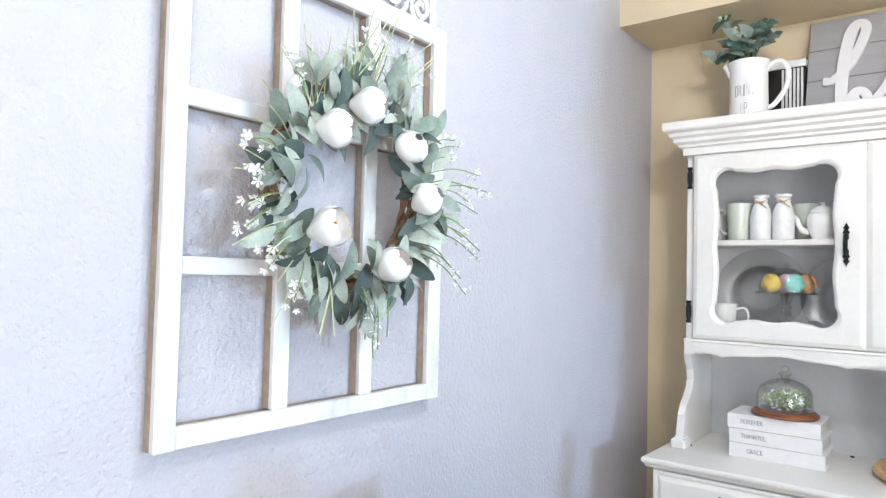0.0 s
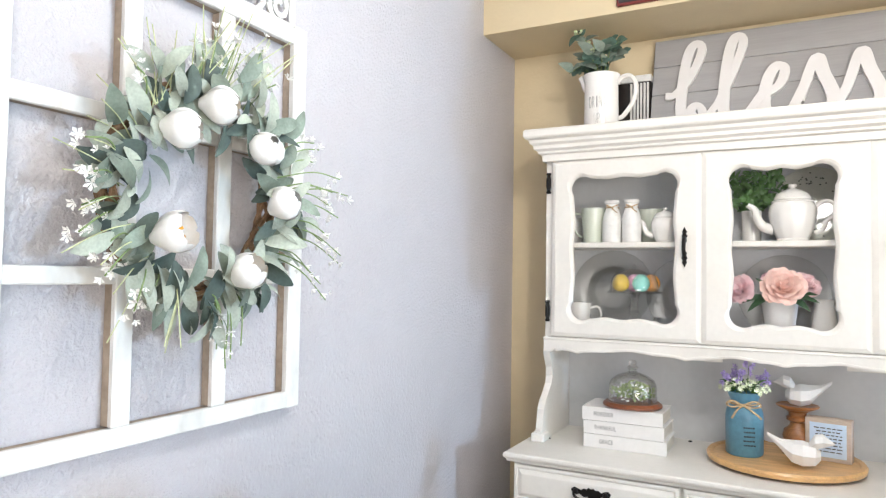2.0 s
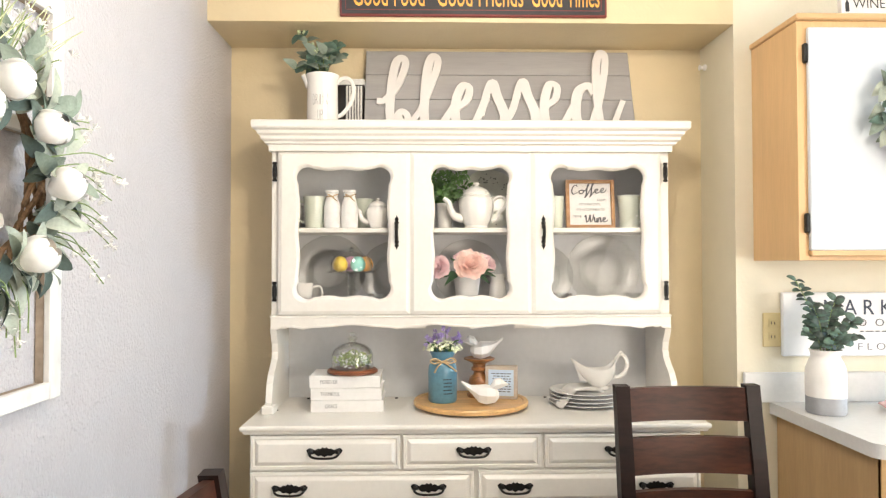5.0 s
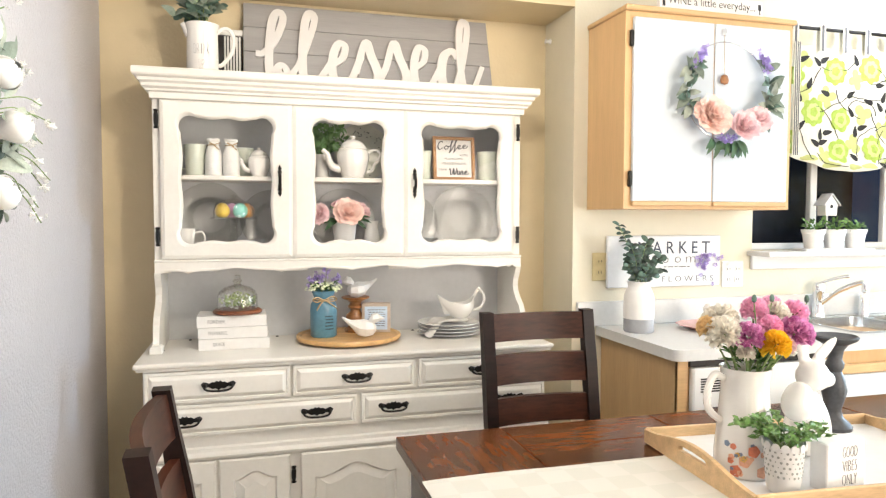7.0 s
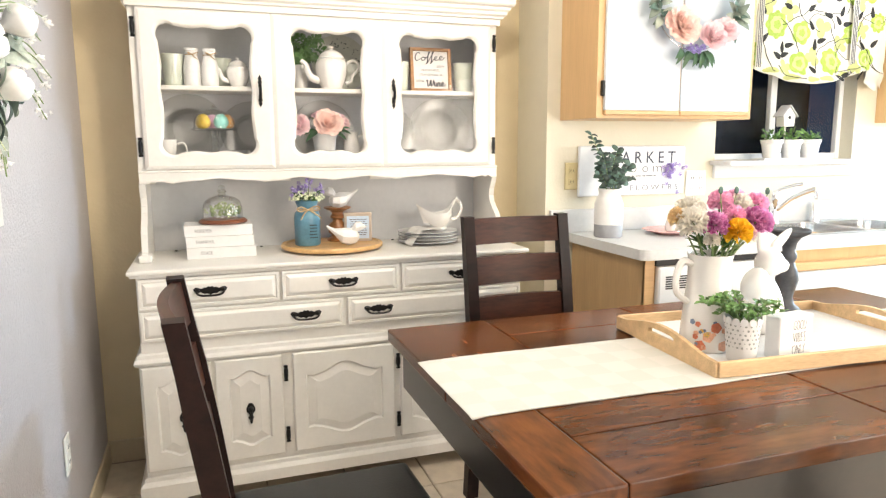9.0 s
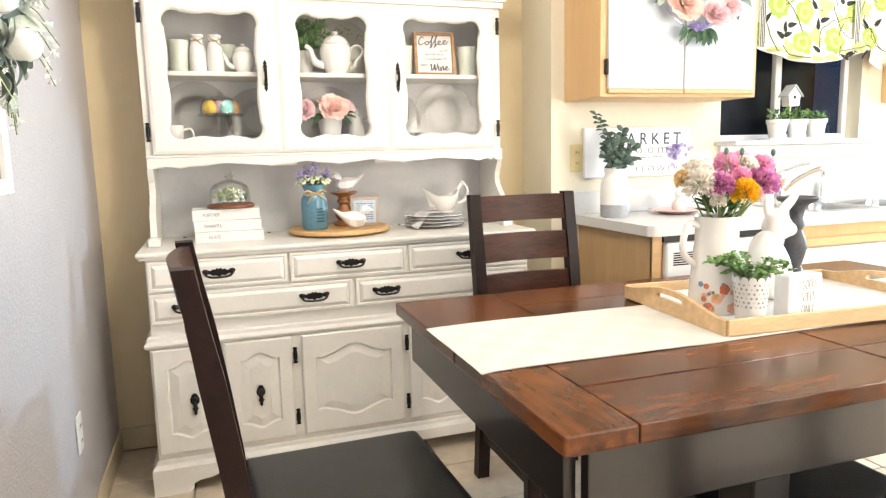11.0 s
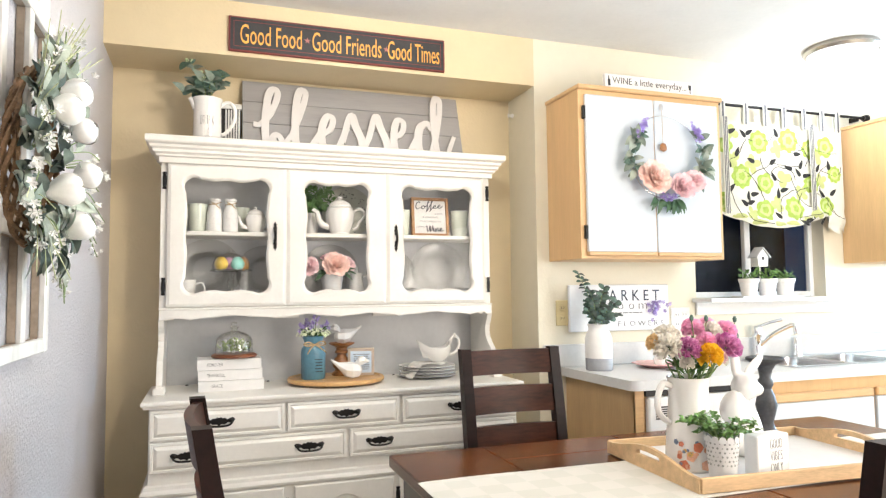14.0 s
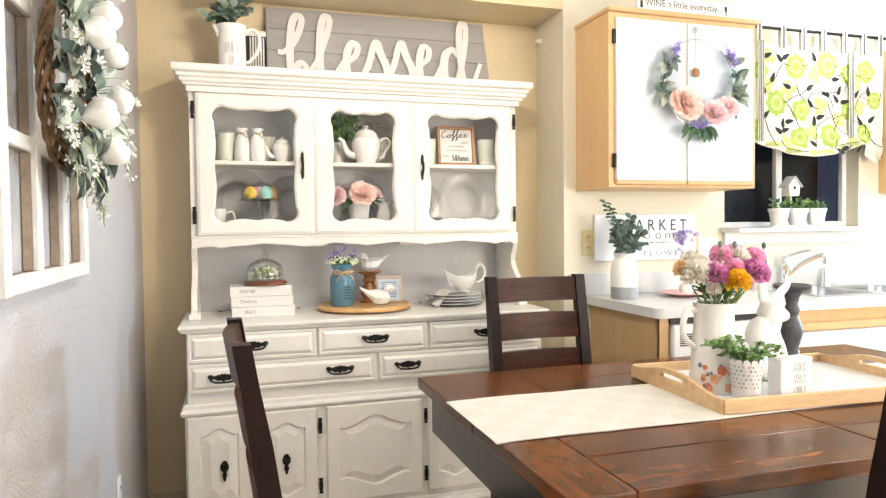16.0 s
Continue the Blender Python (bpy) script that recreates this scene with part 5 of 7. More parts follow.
g = part("dome", lathe([(0.070, 0.018), (0.071, 0.024), (0.069, 0.07), (0.062, 0.088), (0.045, 0.102), (0.024, 0.110), (0.014, 0.113), (0.010, 0.120), (0.018, 0.128), (0.010, 0.136), (0.012, 0.146), (0.006, 0.152), (0, 0.153)], 40), DOME, cloche, "clear glass dome", smooth=True)
ml = leaf_mesh("sprig", 0.017, 0.009, leaf_mat("moss_green", (0.40, 0.50, 0.20)), 0.1, 0.2)
mw = leaf_mesh("petal", 0.011, 0.008, PETAL_WHITE, 0.1, 0.2)
r5 = random.Random(6)
for i in range(260):
    a, q = r5.uniform(0, 6.28), math.sqrt(r5.random()) * 0.062
    hgt = 0.02 + (0.056 - q * 0.35) * r5.random() + 0.004
    place(mw if i % 3 == 0 else ml, "sprig", aim((q * math.cos(a), q * math.sin(a), hgt), (r5.uniform(-1, 1), r5.uniform(-1, 1), r5.uniform(0.2, 1.3)), (0, -0.5, 1)), cloche)
BAMBOO = mat("bamboo_board", (0.66, 0.40, 0.16), 0.42, vary=0.14, scale=5, grain=(0.6, 10, 6), coat=0.15)
lazy = thing("lazy_susan", (0.004, 0.065, BT), "round bamboo lazy susan on the buffet top", "tray")
part("disc", lathe([(0, 0.006), (0.195, 0.006), (0.205, 0.010), (0.207, 0.020), (0.203, 0.026), (0.190, 0.026), (0.186, 0.022), (0, 0.022)], 64), BAMBOO, lazy, smooth=True)
part("turntable_base", lathe([(0, 0), (0.12, 0), (0.12, 0.006), (0, 0.006)], 40), STEEL, lazy)
LZ = BT + 0.0225
JAR_BLUE = mat("blue_enamel_jar", (0.10, 0.245, 0.34), 0.3, vary=0.12, scale=12, coat=0.3)
jar = thing("mason_jar", (-0.098, 0.045, LZ), "blue enamelled mason jar with a jute bow", "jar")
part("body", lathe([(0, 0), (0.046, 0), (0.051, 0.006), (0.052, 0.11), (0.049, 0.128), (0.040, 0.142), (0.036, 0.148), (0.037, 0.155), (0.044, 0.172), (0.046, 0.180), (0.043, 0.180), (0.036, 0.165), (0, 0.13)], 36), JAR_BLUE, jar, smooth=True)
part("twine", tube(curve_pts([(0.039 * math.cos(a), 0.039 * math.sin(a), 0.147) for a in (0, 1.05, 2.1, 3.14, 4.19, 5.24, 6.28)], 4), 0.003, 6), TWINE, jar, "jute twine wrap")
part("bow", tube(curve_pts([(-0.03, -0.045, 0.108), (-0.018, -0.048, 0.130), (0.0, -0.045, 0.146), (0.03, -0.046, 0.160), (0.046, -0.044, 0.150), (0.028, -0.046, 0.142), (0.0, -0.046, 0.146), (-0.028, -0.046, 0.158), (-0.044, -0.044, 0.148), (-0.028, -0.046, 0.140), (0.0, -0.046, 0.146), (0.035, -0.047, 0.124), (0.048, -0.046, 0.112)], 4), 0.003, 6), TWINE, jar, "jute bow")
scribble(5, 0.034, 0.062, pose(0.016, -0.0500, 0.06, 0, 0, 14), INK, jar, seed=9)
posy = thing("flower_posy", (-0.098, 0.045, LZ + 0.165), "posy of lilac and tiny white flowers in jar", "flowers")
r6 = random.Random(12)
gl = leaf_mesh("leaf", 0.026, 0.010, GREEN, 0.3, 0.2)
for i in range(60):
    a = r6.uniform(0, 6.28)
    d = Vector((math.cos(a), math.sin(a) * 0.8, r6.uniform(0.1, 0.9)))
    place(gl, "leaf", aim(d * r6.uniform(0.01, 0.05) + Vector((0, 0, 0.01)), d, (0, 0, 1), r6.uniform(-1, 1)), posy)
bm = bmesh.new()
for i in range(75):
    a, q = r6.uniform(0, 6.28), r6.uniform(0.1, 1) ** 0.5
    c = Vector((0.068 * q * math.cos(a), 0.05 * q * math.sin(a), 0.045 - 0.03 * q + r6.uniform(-0.01, 0.015)))
    star_flower(bm, aim(c, (c.x * 8, c.y * 8 - 0.4, 0.6)) @ Matrix.Rotation(math.pi / 2, 4, "Y"), 0.0075)
tagged(part("white_blossoms", bm, leaf_mat("greenish_white_petal", (0.75, 0.80, 0.58), 0.1), posy), kind="stuff")
for k, (x, y, h) in enumerate(((-0.055, -0.01, 0.05), (-0.035, 0.01, 0.055), (-0.01, -0.02, 0.062), (0.012, 0.0, 0.085), (-0.022, 0.02, 0.07), (0.06, -0.005, 0.062), (0.045, 0.015, 0.05))):
    s = part("stem", tube([(x * 0.3, y * 0.3, -0.02), (x, y, h)], 0.001, 4), STEM, posy)
    bm = bmesh.new()
    for q in range(9):
        c = Vector((x, y, h)) + Vector([r6.uniform(-0.008, 0.008), r6.uniform(-0.008, 0.008), r6.uniform(-0.016, 0.014)])
        star_flower(bm, aim(c, [r6.uniform(-1, 1) for _ in range(3)]) @ Matrix.Rotation(1.57, 4, "Y"), 0.010)
    part("lilac_floret", bm, LILAC, s, "lilac flower head")
HONEY = mat("honey_turned_wood", (0.36, 0.15, 0.045), 0.28, vary=0.3, scale=8, grain=(1, 6, 1), coat=0.3)
cs = thing("candle_holder", (0.040, 0.13, LZ), "turned honey-brown wooden candle holder", "candle holder")
part("stem", lathe([(0, 0), (0.044, 0), (0.046, 0.008), (0.040, 0.014), (0.030, 0.020), (0.028, 0.026), (0.038, 0.036), (0.041, 0.052), (0.036, 0.070), (0.022, 0.082), (0.020, 0.092), (0.030, 0.098), (0.030, 0.106), (0.024, 0.112), (0.024, 0.120), (0.034, 0.128)], 36), HONEY, cs, smooth=True)
part("saucer", lathe([(0, 0.124), (0.036, 0.128), (0.056, 0.137), (0.058, 0.141), (0.055, 0.143), (0.040, 0.138), (0, 0.136)], 36), HONEY, cs, smooth=True)


def ceramic_bird(where, s, rz, label):
    """A faceted bird: body, raised tail, head and beak in one plain shape."""
    bm = bmesh.new()
    rows = []
    for x, r, zc in ((-0.036, 0.010, 0.030), (-0.025, 0.024, 0.030), (0.0, 0.030, 0.031), (0.022, 0.026, 0.034), (0.045, 0.012, 0.048), (0.072, 0.004, 0.068)):
        rows.append([(x * s, r * s * 0.85 * math.cos(a), (zc + r * math.sin(a)) * s) for a in [math.pi * 2 * k / 7 for k in range(7)]])
    loft(rows, bm, (True, True))
    rows = []
    for x, r, zc in ((-0.064, 0.001, 0.060), (-0.052, 0.008, 0.062), (-0.040, 0.016, 0.064), (-0.024, 0.017, 0.060), (-0.012, 0.010, 0.048)):
        rows.append([(x * s, r * s * math.cos(a), (zc + r * math.sin(a)) * s) for a in [math.pi * 2 * k / 7 for k in range(7)]])
    loft(rows, bm, (True, True))
    b = part("bird_figurine", bm, MATT_WHITE)
    b.matrix_world = pose(*where, 0, 0, rz)
    return tagged(b, label, "figurine")


ceramic_bird((0.048, 0.13, LZ + 0.137), 1.12, 0, "white faceted ceramic bird on the candle holder")
ceramic_bird((0.052, -0.035, LZ), 1.2, 180, "white faceted ceramic bird on the bamboo tray")
blk = thing("quote_block", (0.115, 0.075, LZ), "small wooden block with a pale blue quote panel", "block", rz=-12)
part("block", box(-0.058, 0.058, 0, 0.04, 0, 0.118, 0.002), mat("pale_wood_block", (0.55, 0.45, 0.36), 0.6, vary=0.1, grain=(1, 1, 6)), blk)
part("panel", box(-0.046, 0.046, -0.002, 0, 0.012, 0.106), mat("pale_blue_paper", (0.62, 0.74, 0.88), 0.7, vary=0.05), blk, "pale blue printed panel")
scribble(8, 0.072, 0.074, pose(0, -0.0022, 0.060), GREY_INK, blk, seed=21)
for k in range(4):
    plt = thing("side_plate", (0.425 + random.uniform(-0.002, 0.002), 0.085, BT + 0.001 + k * 0.0135), "white side plate in a stack, edge line coloured as shade", "plate", "stacked side plates")
    part("plate", lathe([(0, 0), (0.07, 0), (0.075, 0.003), (0.128, 0.010), (0.130, 0.012), (0.128, 0.014), (0.075, 0.007), (0, 0.004)], 48), PORCELAIN, plt, smooth=True)
    # navy edge line puts the shade between the stacked plates into colour
    part("gap_shade_line", lathe([(0.1278, 0.0098), (0.1306, 0.0112), (0.1304, 0.0124)], 48), mat("navy_gap_shade", (0.03, 0.04, 0.07), 0.3, vary=0.1), plt, "thin dark line coloured as shade between plates")
gb = thing("gravy_boat", (0.475, 0.085, BT + 0.0555), "white glazed gravy boat on the stacked plates", "gravy boat")
rows = []
for z, a, b, sh in ((0.0, 0.036, 0.028, 0), (0.006, 0.038, 0.030, 0), (0.013, 0.028, 0.022, 0), (0.022, 0.040, 0.030, 0), (0.040, 0.056, 0.038, 0), (0.062, 0.064, 0.042, -0.002), (0.085, 0.066, 0.041, -0.004)):
    ring = []
    for i in range(40):
        q = 2 * math.pi * i / 40
        f = z / 0.085
        lip, heel = max(0, -math.cos(q)) ** 5, max(0, math.cos(q)) ** 4
        ring.append((sh + a * math.cos(q) * (1 + 0.52 * lip * f ** 1.5), b * math.sin(q) * (1 - 0.35 * lip * f), z + 0.030 * lip * f ** 2 + 0.026 * heel * f ** 2 - 0.012 * math.sin(q) ** 2 * f))
    rows.append(ring)
rows.append([(p[0] * 0.95, p[1] * 0.9, p[2] - 0.002) for p in rows[-1]])
rows.append([(p[0] * 0.7, p[1] * 0.7, 0.03) for p in rows[-1]])
part("body", loft(rows, caps=(True, True)), PORCELAIN, gb, smooth=True)
part("handle", tube(curve_pts([(0.058, 0, 0.098), (0.070, 0, 0.118), (0.084, 0, 0.126), (0.100, 0, 0.112), (0.106, 0, 0.085), (0.094, 0, 0.058), (0.072, 0, 0.044), (0.050, 0, 0.046)], 5), 0.0068, 8), PORCELAIN, gb, smooth=True)
part("thumb_rest", lathe([(0, 0), (0.007, 0.003), (0.009, 0.009), (0.005, 0.014), (0, 0.015)], 14, (0.082, 0, 0.124)), PORCELAIN, gb, smooth=True)
CLOTH = mat("white_napkin_linen", (0.74, 0.72, 0.68), 0.9, vary=0.06, bump=0.3, bscale=300)
bm = bmesh.new()
rows = []
for i in range(25):
    u = i / 24
    drop = max(0.0, (u - 0.62) / 0.38)
    x = 0.47 - 0.160 * u + 0.012 * drop
    z = BT + 0.0585 - 0.055 * drop ** 1.3
    rows.append([(x - 0.020 * drop * math.sin(j * 0.9), -0.015 + 0.0125 * j + 0.012 * u * math.sin(j * 0.8), max(BT + 0.001, z + (0.0015 + 0.004 * u) * (1 + math.sin(j * 1.1 + u * 5)))) for j in range(14)])
for lay in (0, 0.004):
    vs = [[bm.verts.new((a, b, c + lay)) for a, b, c in r] for r in rows]
    for p, q in zip(vs, vs[1:]):
        for j in range(13):
            bm.faces.new((p[j], p[j + 1], q[j + 1], q[j]))
nap = part("napkin", bm, CLOTH, smooth=True)
tagged(nap, "white folded linen napkin draped over the plates", "napkin")
for x, y in ((-0.605, 0.215), (-0.27, 0.215), (0.30, 0.215), (-0.682, 0.01)):
    c = part("screw_cap", lathe([(0, 0), (0.006, 0), (0.006, 0.003), (0, 0.004)], 10), IRON)
    c.location = (x, y, BT)
    tagged(c, "small black screw cap on the buffet", "screw", "screw caps")

# ---------- kitchen ----------
def wall_cabinet(x0, x1, z0, z1, label, doors=2):
    y0, y1 = -0.318, WY - 0.001
    c = thing("wall_cabinet", ((x0 + x1) / 2, 0, z0), label, "cabinet")
    ox_ = (x0 + x1) / 2

    def bx(a, b, c0, c1, d, e, bev=0.001):
        return box(a - ox_, b - ox_, c0, c1, d - z0, e - z0, bev)
    part("carcass", bx(x0, x1, y0, y1, z0, z1 - 0.02), OAK, c)
    part("top_moulding", bx(x0 - 0.008, x1 + 0.008, y0 - 0.018, y1, z1 - 0.02, z1, 0.004), OAK_TRIM, c)
    w = (x1 - x0 - 0.05) / doors
    for k in range(doors):
        a = x0 + 0.028 + k * w
        d = part("door", bx(a, a + w - 0.006, y0 - 0.019, y0 - 0.001, z0 + 0.030, z1 - 0.045, 0.003), LAMINATE, c, "white laminate door")
        part("finger_rail", bx(a, a + w - 0.006, y0 - 0.021, y0 - 0.001, z0 + 0.012, z0 + 0.030, 0.003), OAK_TRIM, d, "light oak finger rail")
        if k == 0:
            for z in (z0 + 0.115, z1 - 0.125):
                part("hinge", bx(a - 0.014, a - 0.001, y0 - 0.018, y0 - 0.002, z - 0.03, z + 0.03, 0.003), IRON, d, "dark bronze hinge")
    part("meeting_stile", bx(x0 + 0.028 + w - 0.0055, x0 + 0.028 + w - 0.0005, y0 - 0.012, y0 - 0.0005, z0 + 0.012, z1 - 0.045, 0.0), OAK_TRIM, c)
    return c


wall_cabinet(1.000, 1.765, 1.408, 2.176, "light oak wall cabinet with white laminate doors")
wall_cabinet(2.860, 3.60, 1.408, 2.176, "light oak wall cabinet beyond the window")
# base run
CT = 0.912
base = thing("base_cabinet", (1.6, -0.3, 0), "light oak base cabinet run with white drawer fronts", "cabinet")
part("carcass", box(1.09 - 1.6, 3.4, -0.255, 0.272, 0.09, CT - 0.040), OAK, base)
part("end_panel", box(1.075 - 1.6, 1.090 - 1.6, -0.268, 0.272, 0.0, CT - 0.040), mat("tan_end_panel", (0.50, 0.33, 0.16), 0.45, vary=0.06, scale=3, grain=(5, 5, 0.6)), base, "tan wood end panel")
part("corner_stile", box(1.075 - 1.6, 1.118 - 1.6, -0.272, -0.256, 0.0, CT - 0.040, 0.002), OAK_TRIM, base)
for k in range(3):
    x = 1.755 + k * 0.62
    part("drawer_front", box(x - 1.6, x + 0.60 - 1.6, -0.274, -0.256, 0.20, 0.775, 0.003), LAMINATE, base, "white laminate front")
    part("finger_rail", box(x - 1.6, x + 0.60 - 1.6, -0.278, -0.256, 0.777, 0.815, 0.006), OAK_TRIM, base, "light oak finger rail")
dw = thing("dishwasher", (1.425, -0.57, 0.10), "white built-in dishwasher with a vented control panel", "dishwasher")
APPL = mat("white_appliance_enamel", (0.80, 0.80, 0.79), 0.3, vary=0.01)
part("door", box(-0.295, 0.295, -0.010, 0.015, 0.0, 0.56, 0.005), APPL, dw)
part("control_panel", box(-0.295, 0.295, -0.016, 0.015, 0.565, 0.742, 0.006), APPL, dw)
for k in range(6):
    part("vent_slot", box(-0.265, -0.085, -0.0175, -0.016, 0.655 + k * 0.009, 0.660 + k * 0.009), IRON, dw, "dark vent slot")
part("badge", box(-0.225, -0.170, -0.0175, -0.016, 0.590, 0.600), GREY_INK, dw, "small grey badge")
# solid black strip stands in for the shade under the worktop
part("gap_shade", box(-0.300, 0.300, -0.004, 0.012, 0.745, 0.771), BLACK_WOOD, dw, "black strip coloured as the shade under the counter")
# worktop with a rounded corner and a sink cut-out left between four pieces
cx0, cy0 = 1.050, -0.595
SX0, SX1, SY0, SY1 = 1.98, 2.74, -0.475, -0.115
bm = bmesh.new()
rad = 0.035
arc = [(cx0 + rad - rad * math.cos(a), cy0 + rad - rad * math.sin(a)) for a in [math.pi / 2 * k / 8 for k in range(9)]]
slab(arc + [(SX0, cy0), (SX0, WY - 0.001), (cx0, WY - 0.001)], CT - 0.040, CT, "xy", bm)
box(SX1, 4.9, cy0, WY - 0.001, CT - 0.040, CT, bm=bm)
box(SX0, SX1, cy0, SY0, CT - 0.040, CT, bm=bm)
box(SX0, SX1, SY1, WY - 0.001, CT - 0.040, CT, bm=bm)
worktop = part("worktop", bm, COUNTER)
tagged(worktop, "white laminate kitchen worktop with a rounded corner", "worktop")
splash = part("backsplash", box(0.955, 4.9, WY - 0.018, WY - 0.001, CT, CT + 0.105, 0.003), COUNTER)
tagged(splash, "low white laminate backsplash along the wall", kind="structure")
sink = thing("kitchen_sink", ((SX0 + SX1) / 2, (SY0 + SY1) / 2, CT), "stainless steel double-bowl kitchen sink", "sink")
sw_, sd = SX1 - SX0, SY1 - SY0


def rrect(w, d, r, z, cx=0.0):
    pts = []
    for k, (sx, sy) in enumerate(((1, 1), (-1, 1), (-1, -1), (1, -1))):
        for i in range(5):
            a = math.pi / 2 * k + math.pi / 2 * i / 4
            pts.append((cx + sx * (w / 2 - r) + r * math.cos(a), sy * (d / 2 - r) + r * math.sin(a), z))
    return pts


for cx in (-sw_ / 4, sw_ / 4):
    part("bowl", loft([rrect(sw_ / 2 + 0.012, sd + 0.03, 0.02, 0.001, cx), rrect(sw_ / 2 + 0.012, sd + 0.03, 0.02, 0.006, cx), rrect(sw_ / 2 - 0.03, sd - 0.02, 0.05, 0.004, cx), rrect(sw_ / 2 - 0.05, sd - 0.04, 0.05, -0.15, cx), rrect(0.05, 0.05, 0.02, -0.16, cx)], caps=(False, True)), STEEL, sink, smooth=True)
tap = thing("kitchen_tap", (2.175, -0.075, CT + 0.003), "chrome single-lever kitchen tap", "tap")
part("base", lathe([(0, 0), (0.03, 0), (0.028, 0.008), (0.022, 0.02), (0.022, 0.105), (0.026, 0.112), (0.026, 0.150), (0.018, 0.160), (0, 0.162)], 24), CHROME, tap, smooth=True)
part("spout", tube(curve_pts([(0, -0.01, 0.06), (0.04, -0.06, 0.12), (0.08, -0.13, 0.165), (0.095, -0.155, 0.170)], 5), 0.012, 10), CHROME, tap, smooth=True)
part("aerator", lathe([(0, 0), (0.014, 0), (0.017, 0.012), (0.015, 0.04), (0, 0.042)], 16, (0.097, -0.160, 0.125)), CHROME, tap, smooth=True)
part("lever", tube(curve_pts([(0, 0, 0.155), (0.035, -0.045, 0.180), (0.07, -0.10, 0.198)], 5), 0.006, 8, taper=1.4), CHROME, tap, smooth=True)
side = thing("side_sprayer", (2.44, -0.075, CT + 0.003), "chrome and black sink side sprayer", "sprayer")
part("cup", lathe([(0, 0), (0.024, 0), (0.022, 0.02), (0.018, 0.03), (0.020, 0.085), (0.014, 0.095), (0, 0.096)], 20), CHROME, side, smooth=True)

# window
win = tagged(new("window_1"), "dark night window with a white two-pane frame", "window", kind="structure")
win.location = (0, WB - 0.035, 0)
WHITE_FRAME = mat("white_window_vinyl", (0.78, 0.79, 0.80), 0.4, vary=0.02)
for x0, x1, z0, z1 in ((wx0, wx0 + 0.03, wz0, wz1), (wx1 - 0.03, wx1, wz0, wz1), (wx0 + 0.03, wx1 - 0.03, wz0, wz0 + 0.03), (wx0 + 0.03, wx1 - 0.03, wz1 - 0.03, wz1), (2.235, 2.275, wz0 + 0.03, wz1 - 0.03)):
    part("window_frame", box(x0, x1, -0.015, 0.015, z0, z1, 0.003), WHITE_FRAME, win)
for a, b in ((wx0 + 0.03, 2.235), (2.275, wx1 - 0.03)):
    p = part("pane", box(a, b, -0.002, 0.002, wz0 + 0.03, wz1 - 0.03), glass_mat("night_window_glass", gloss=0.7), win)
    p.visible_shadow = False
part("sill", box(wx0 - 0.03, wx1 + 0.11, -0.235, -0.091, wz0 - 0.022, wz0 - 0.001, 0.004), WHITE_FRAME, win, "white window sill")
part("apron", box(wx0 - 0.01, wx1 + 0.09, -0.108, -0.091, wz0 - 0.085, wz0 - 0.023, 0.003), WHITE_FRAME, win)
night = part("backdrop", box(1.2, 3.4, 0.9, 0.92, 0.6, 2.6), mat("night_blue_outside", (0.035, 0.05, 0.085), 0.9, vary=0.5, scale=2))
tagged(night, "dark blue night outside the window", kind="structure")

# curtain rod and valance
rod = thing("curtain_rod", (2.45, WY - 0.055, 2.235), "black curtain rod with a finial", "curtain rod")
part("rod", tube([(-0.62, 0, 0), (0.54, 0, 0)], 0.008, 10), IRON, rod, smooth=True)
part("finial", lathe([(0, 0), (0.014, 0.004), (0.010, 0.014), (0.020, 0.022), (0.022, 0.034), (0.012, 0.046), (0, 0.05)], 16), IRON, rod, smooth=True).matrix_basis = pose(0.54, 0, 0, 0, 90, 0)
part("bracket", box(0.50, 0.515, 0, 0.055, -0.02, 0.006, 0.002), IRON, rod)
part("bracket", box(-0.60, -0.585, 0, 0.055, -0.02, 0.006, 0.002), IRON, rod)
VX0, VX1, VZ1 = 1.93, 2.83, 2.155
FABRIC = mat("cream_curtain_cotton", (0.64, 0.63, 0.55), 0.85, vary=0.03, bump=0.2, bscale=250)
LIME = mat("lime_printed_flower", (0.35, 0.48, 0.08), 0.85, vary=0.12, scale=30)
LIME_PALE = mat("pale_lime_print", (0.50, 0.60, 0.22), 0.85, vary=0.1, scale=30)
PRINT_BLACK = mat("black_printed_leaf", (0.02, 0.02, 0.02), 0.85, vary=0.1)


def v_bottom(x):
    u = (x - VX0) / (VX1 - VX0)
    if u > 0.86:
        return 1.585 + 0.02 * math.sin(u * 60)
    return 1.665 - 0.075 * max(0.0, math.sin(math.pi * max(0.0, min(1, u / 0.86)))) ** 1.2


def v_y(x, z):
    low = max(0.0, 1 - (z - v_bottom(x)) / 0.16)
    return WY - 0.050 + 0.006 * math.sin(x * 38) * (0.4 + low) - 0.030 * low * math.sin(math.pi * min(1, max(0, (x - VX0) / (VX1 - VX0)))) + 0.010 * low * math.sin((z * 60 + x * 9))


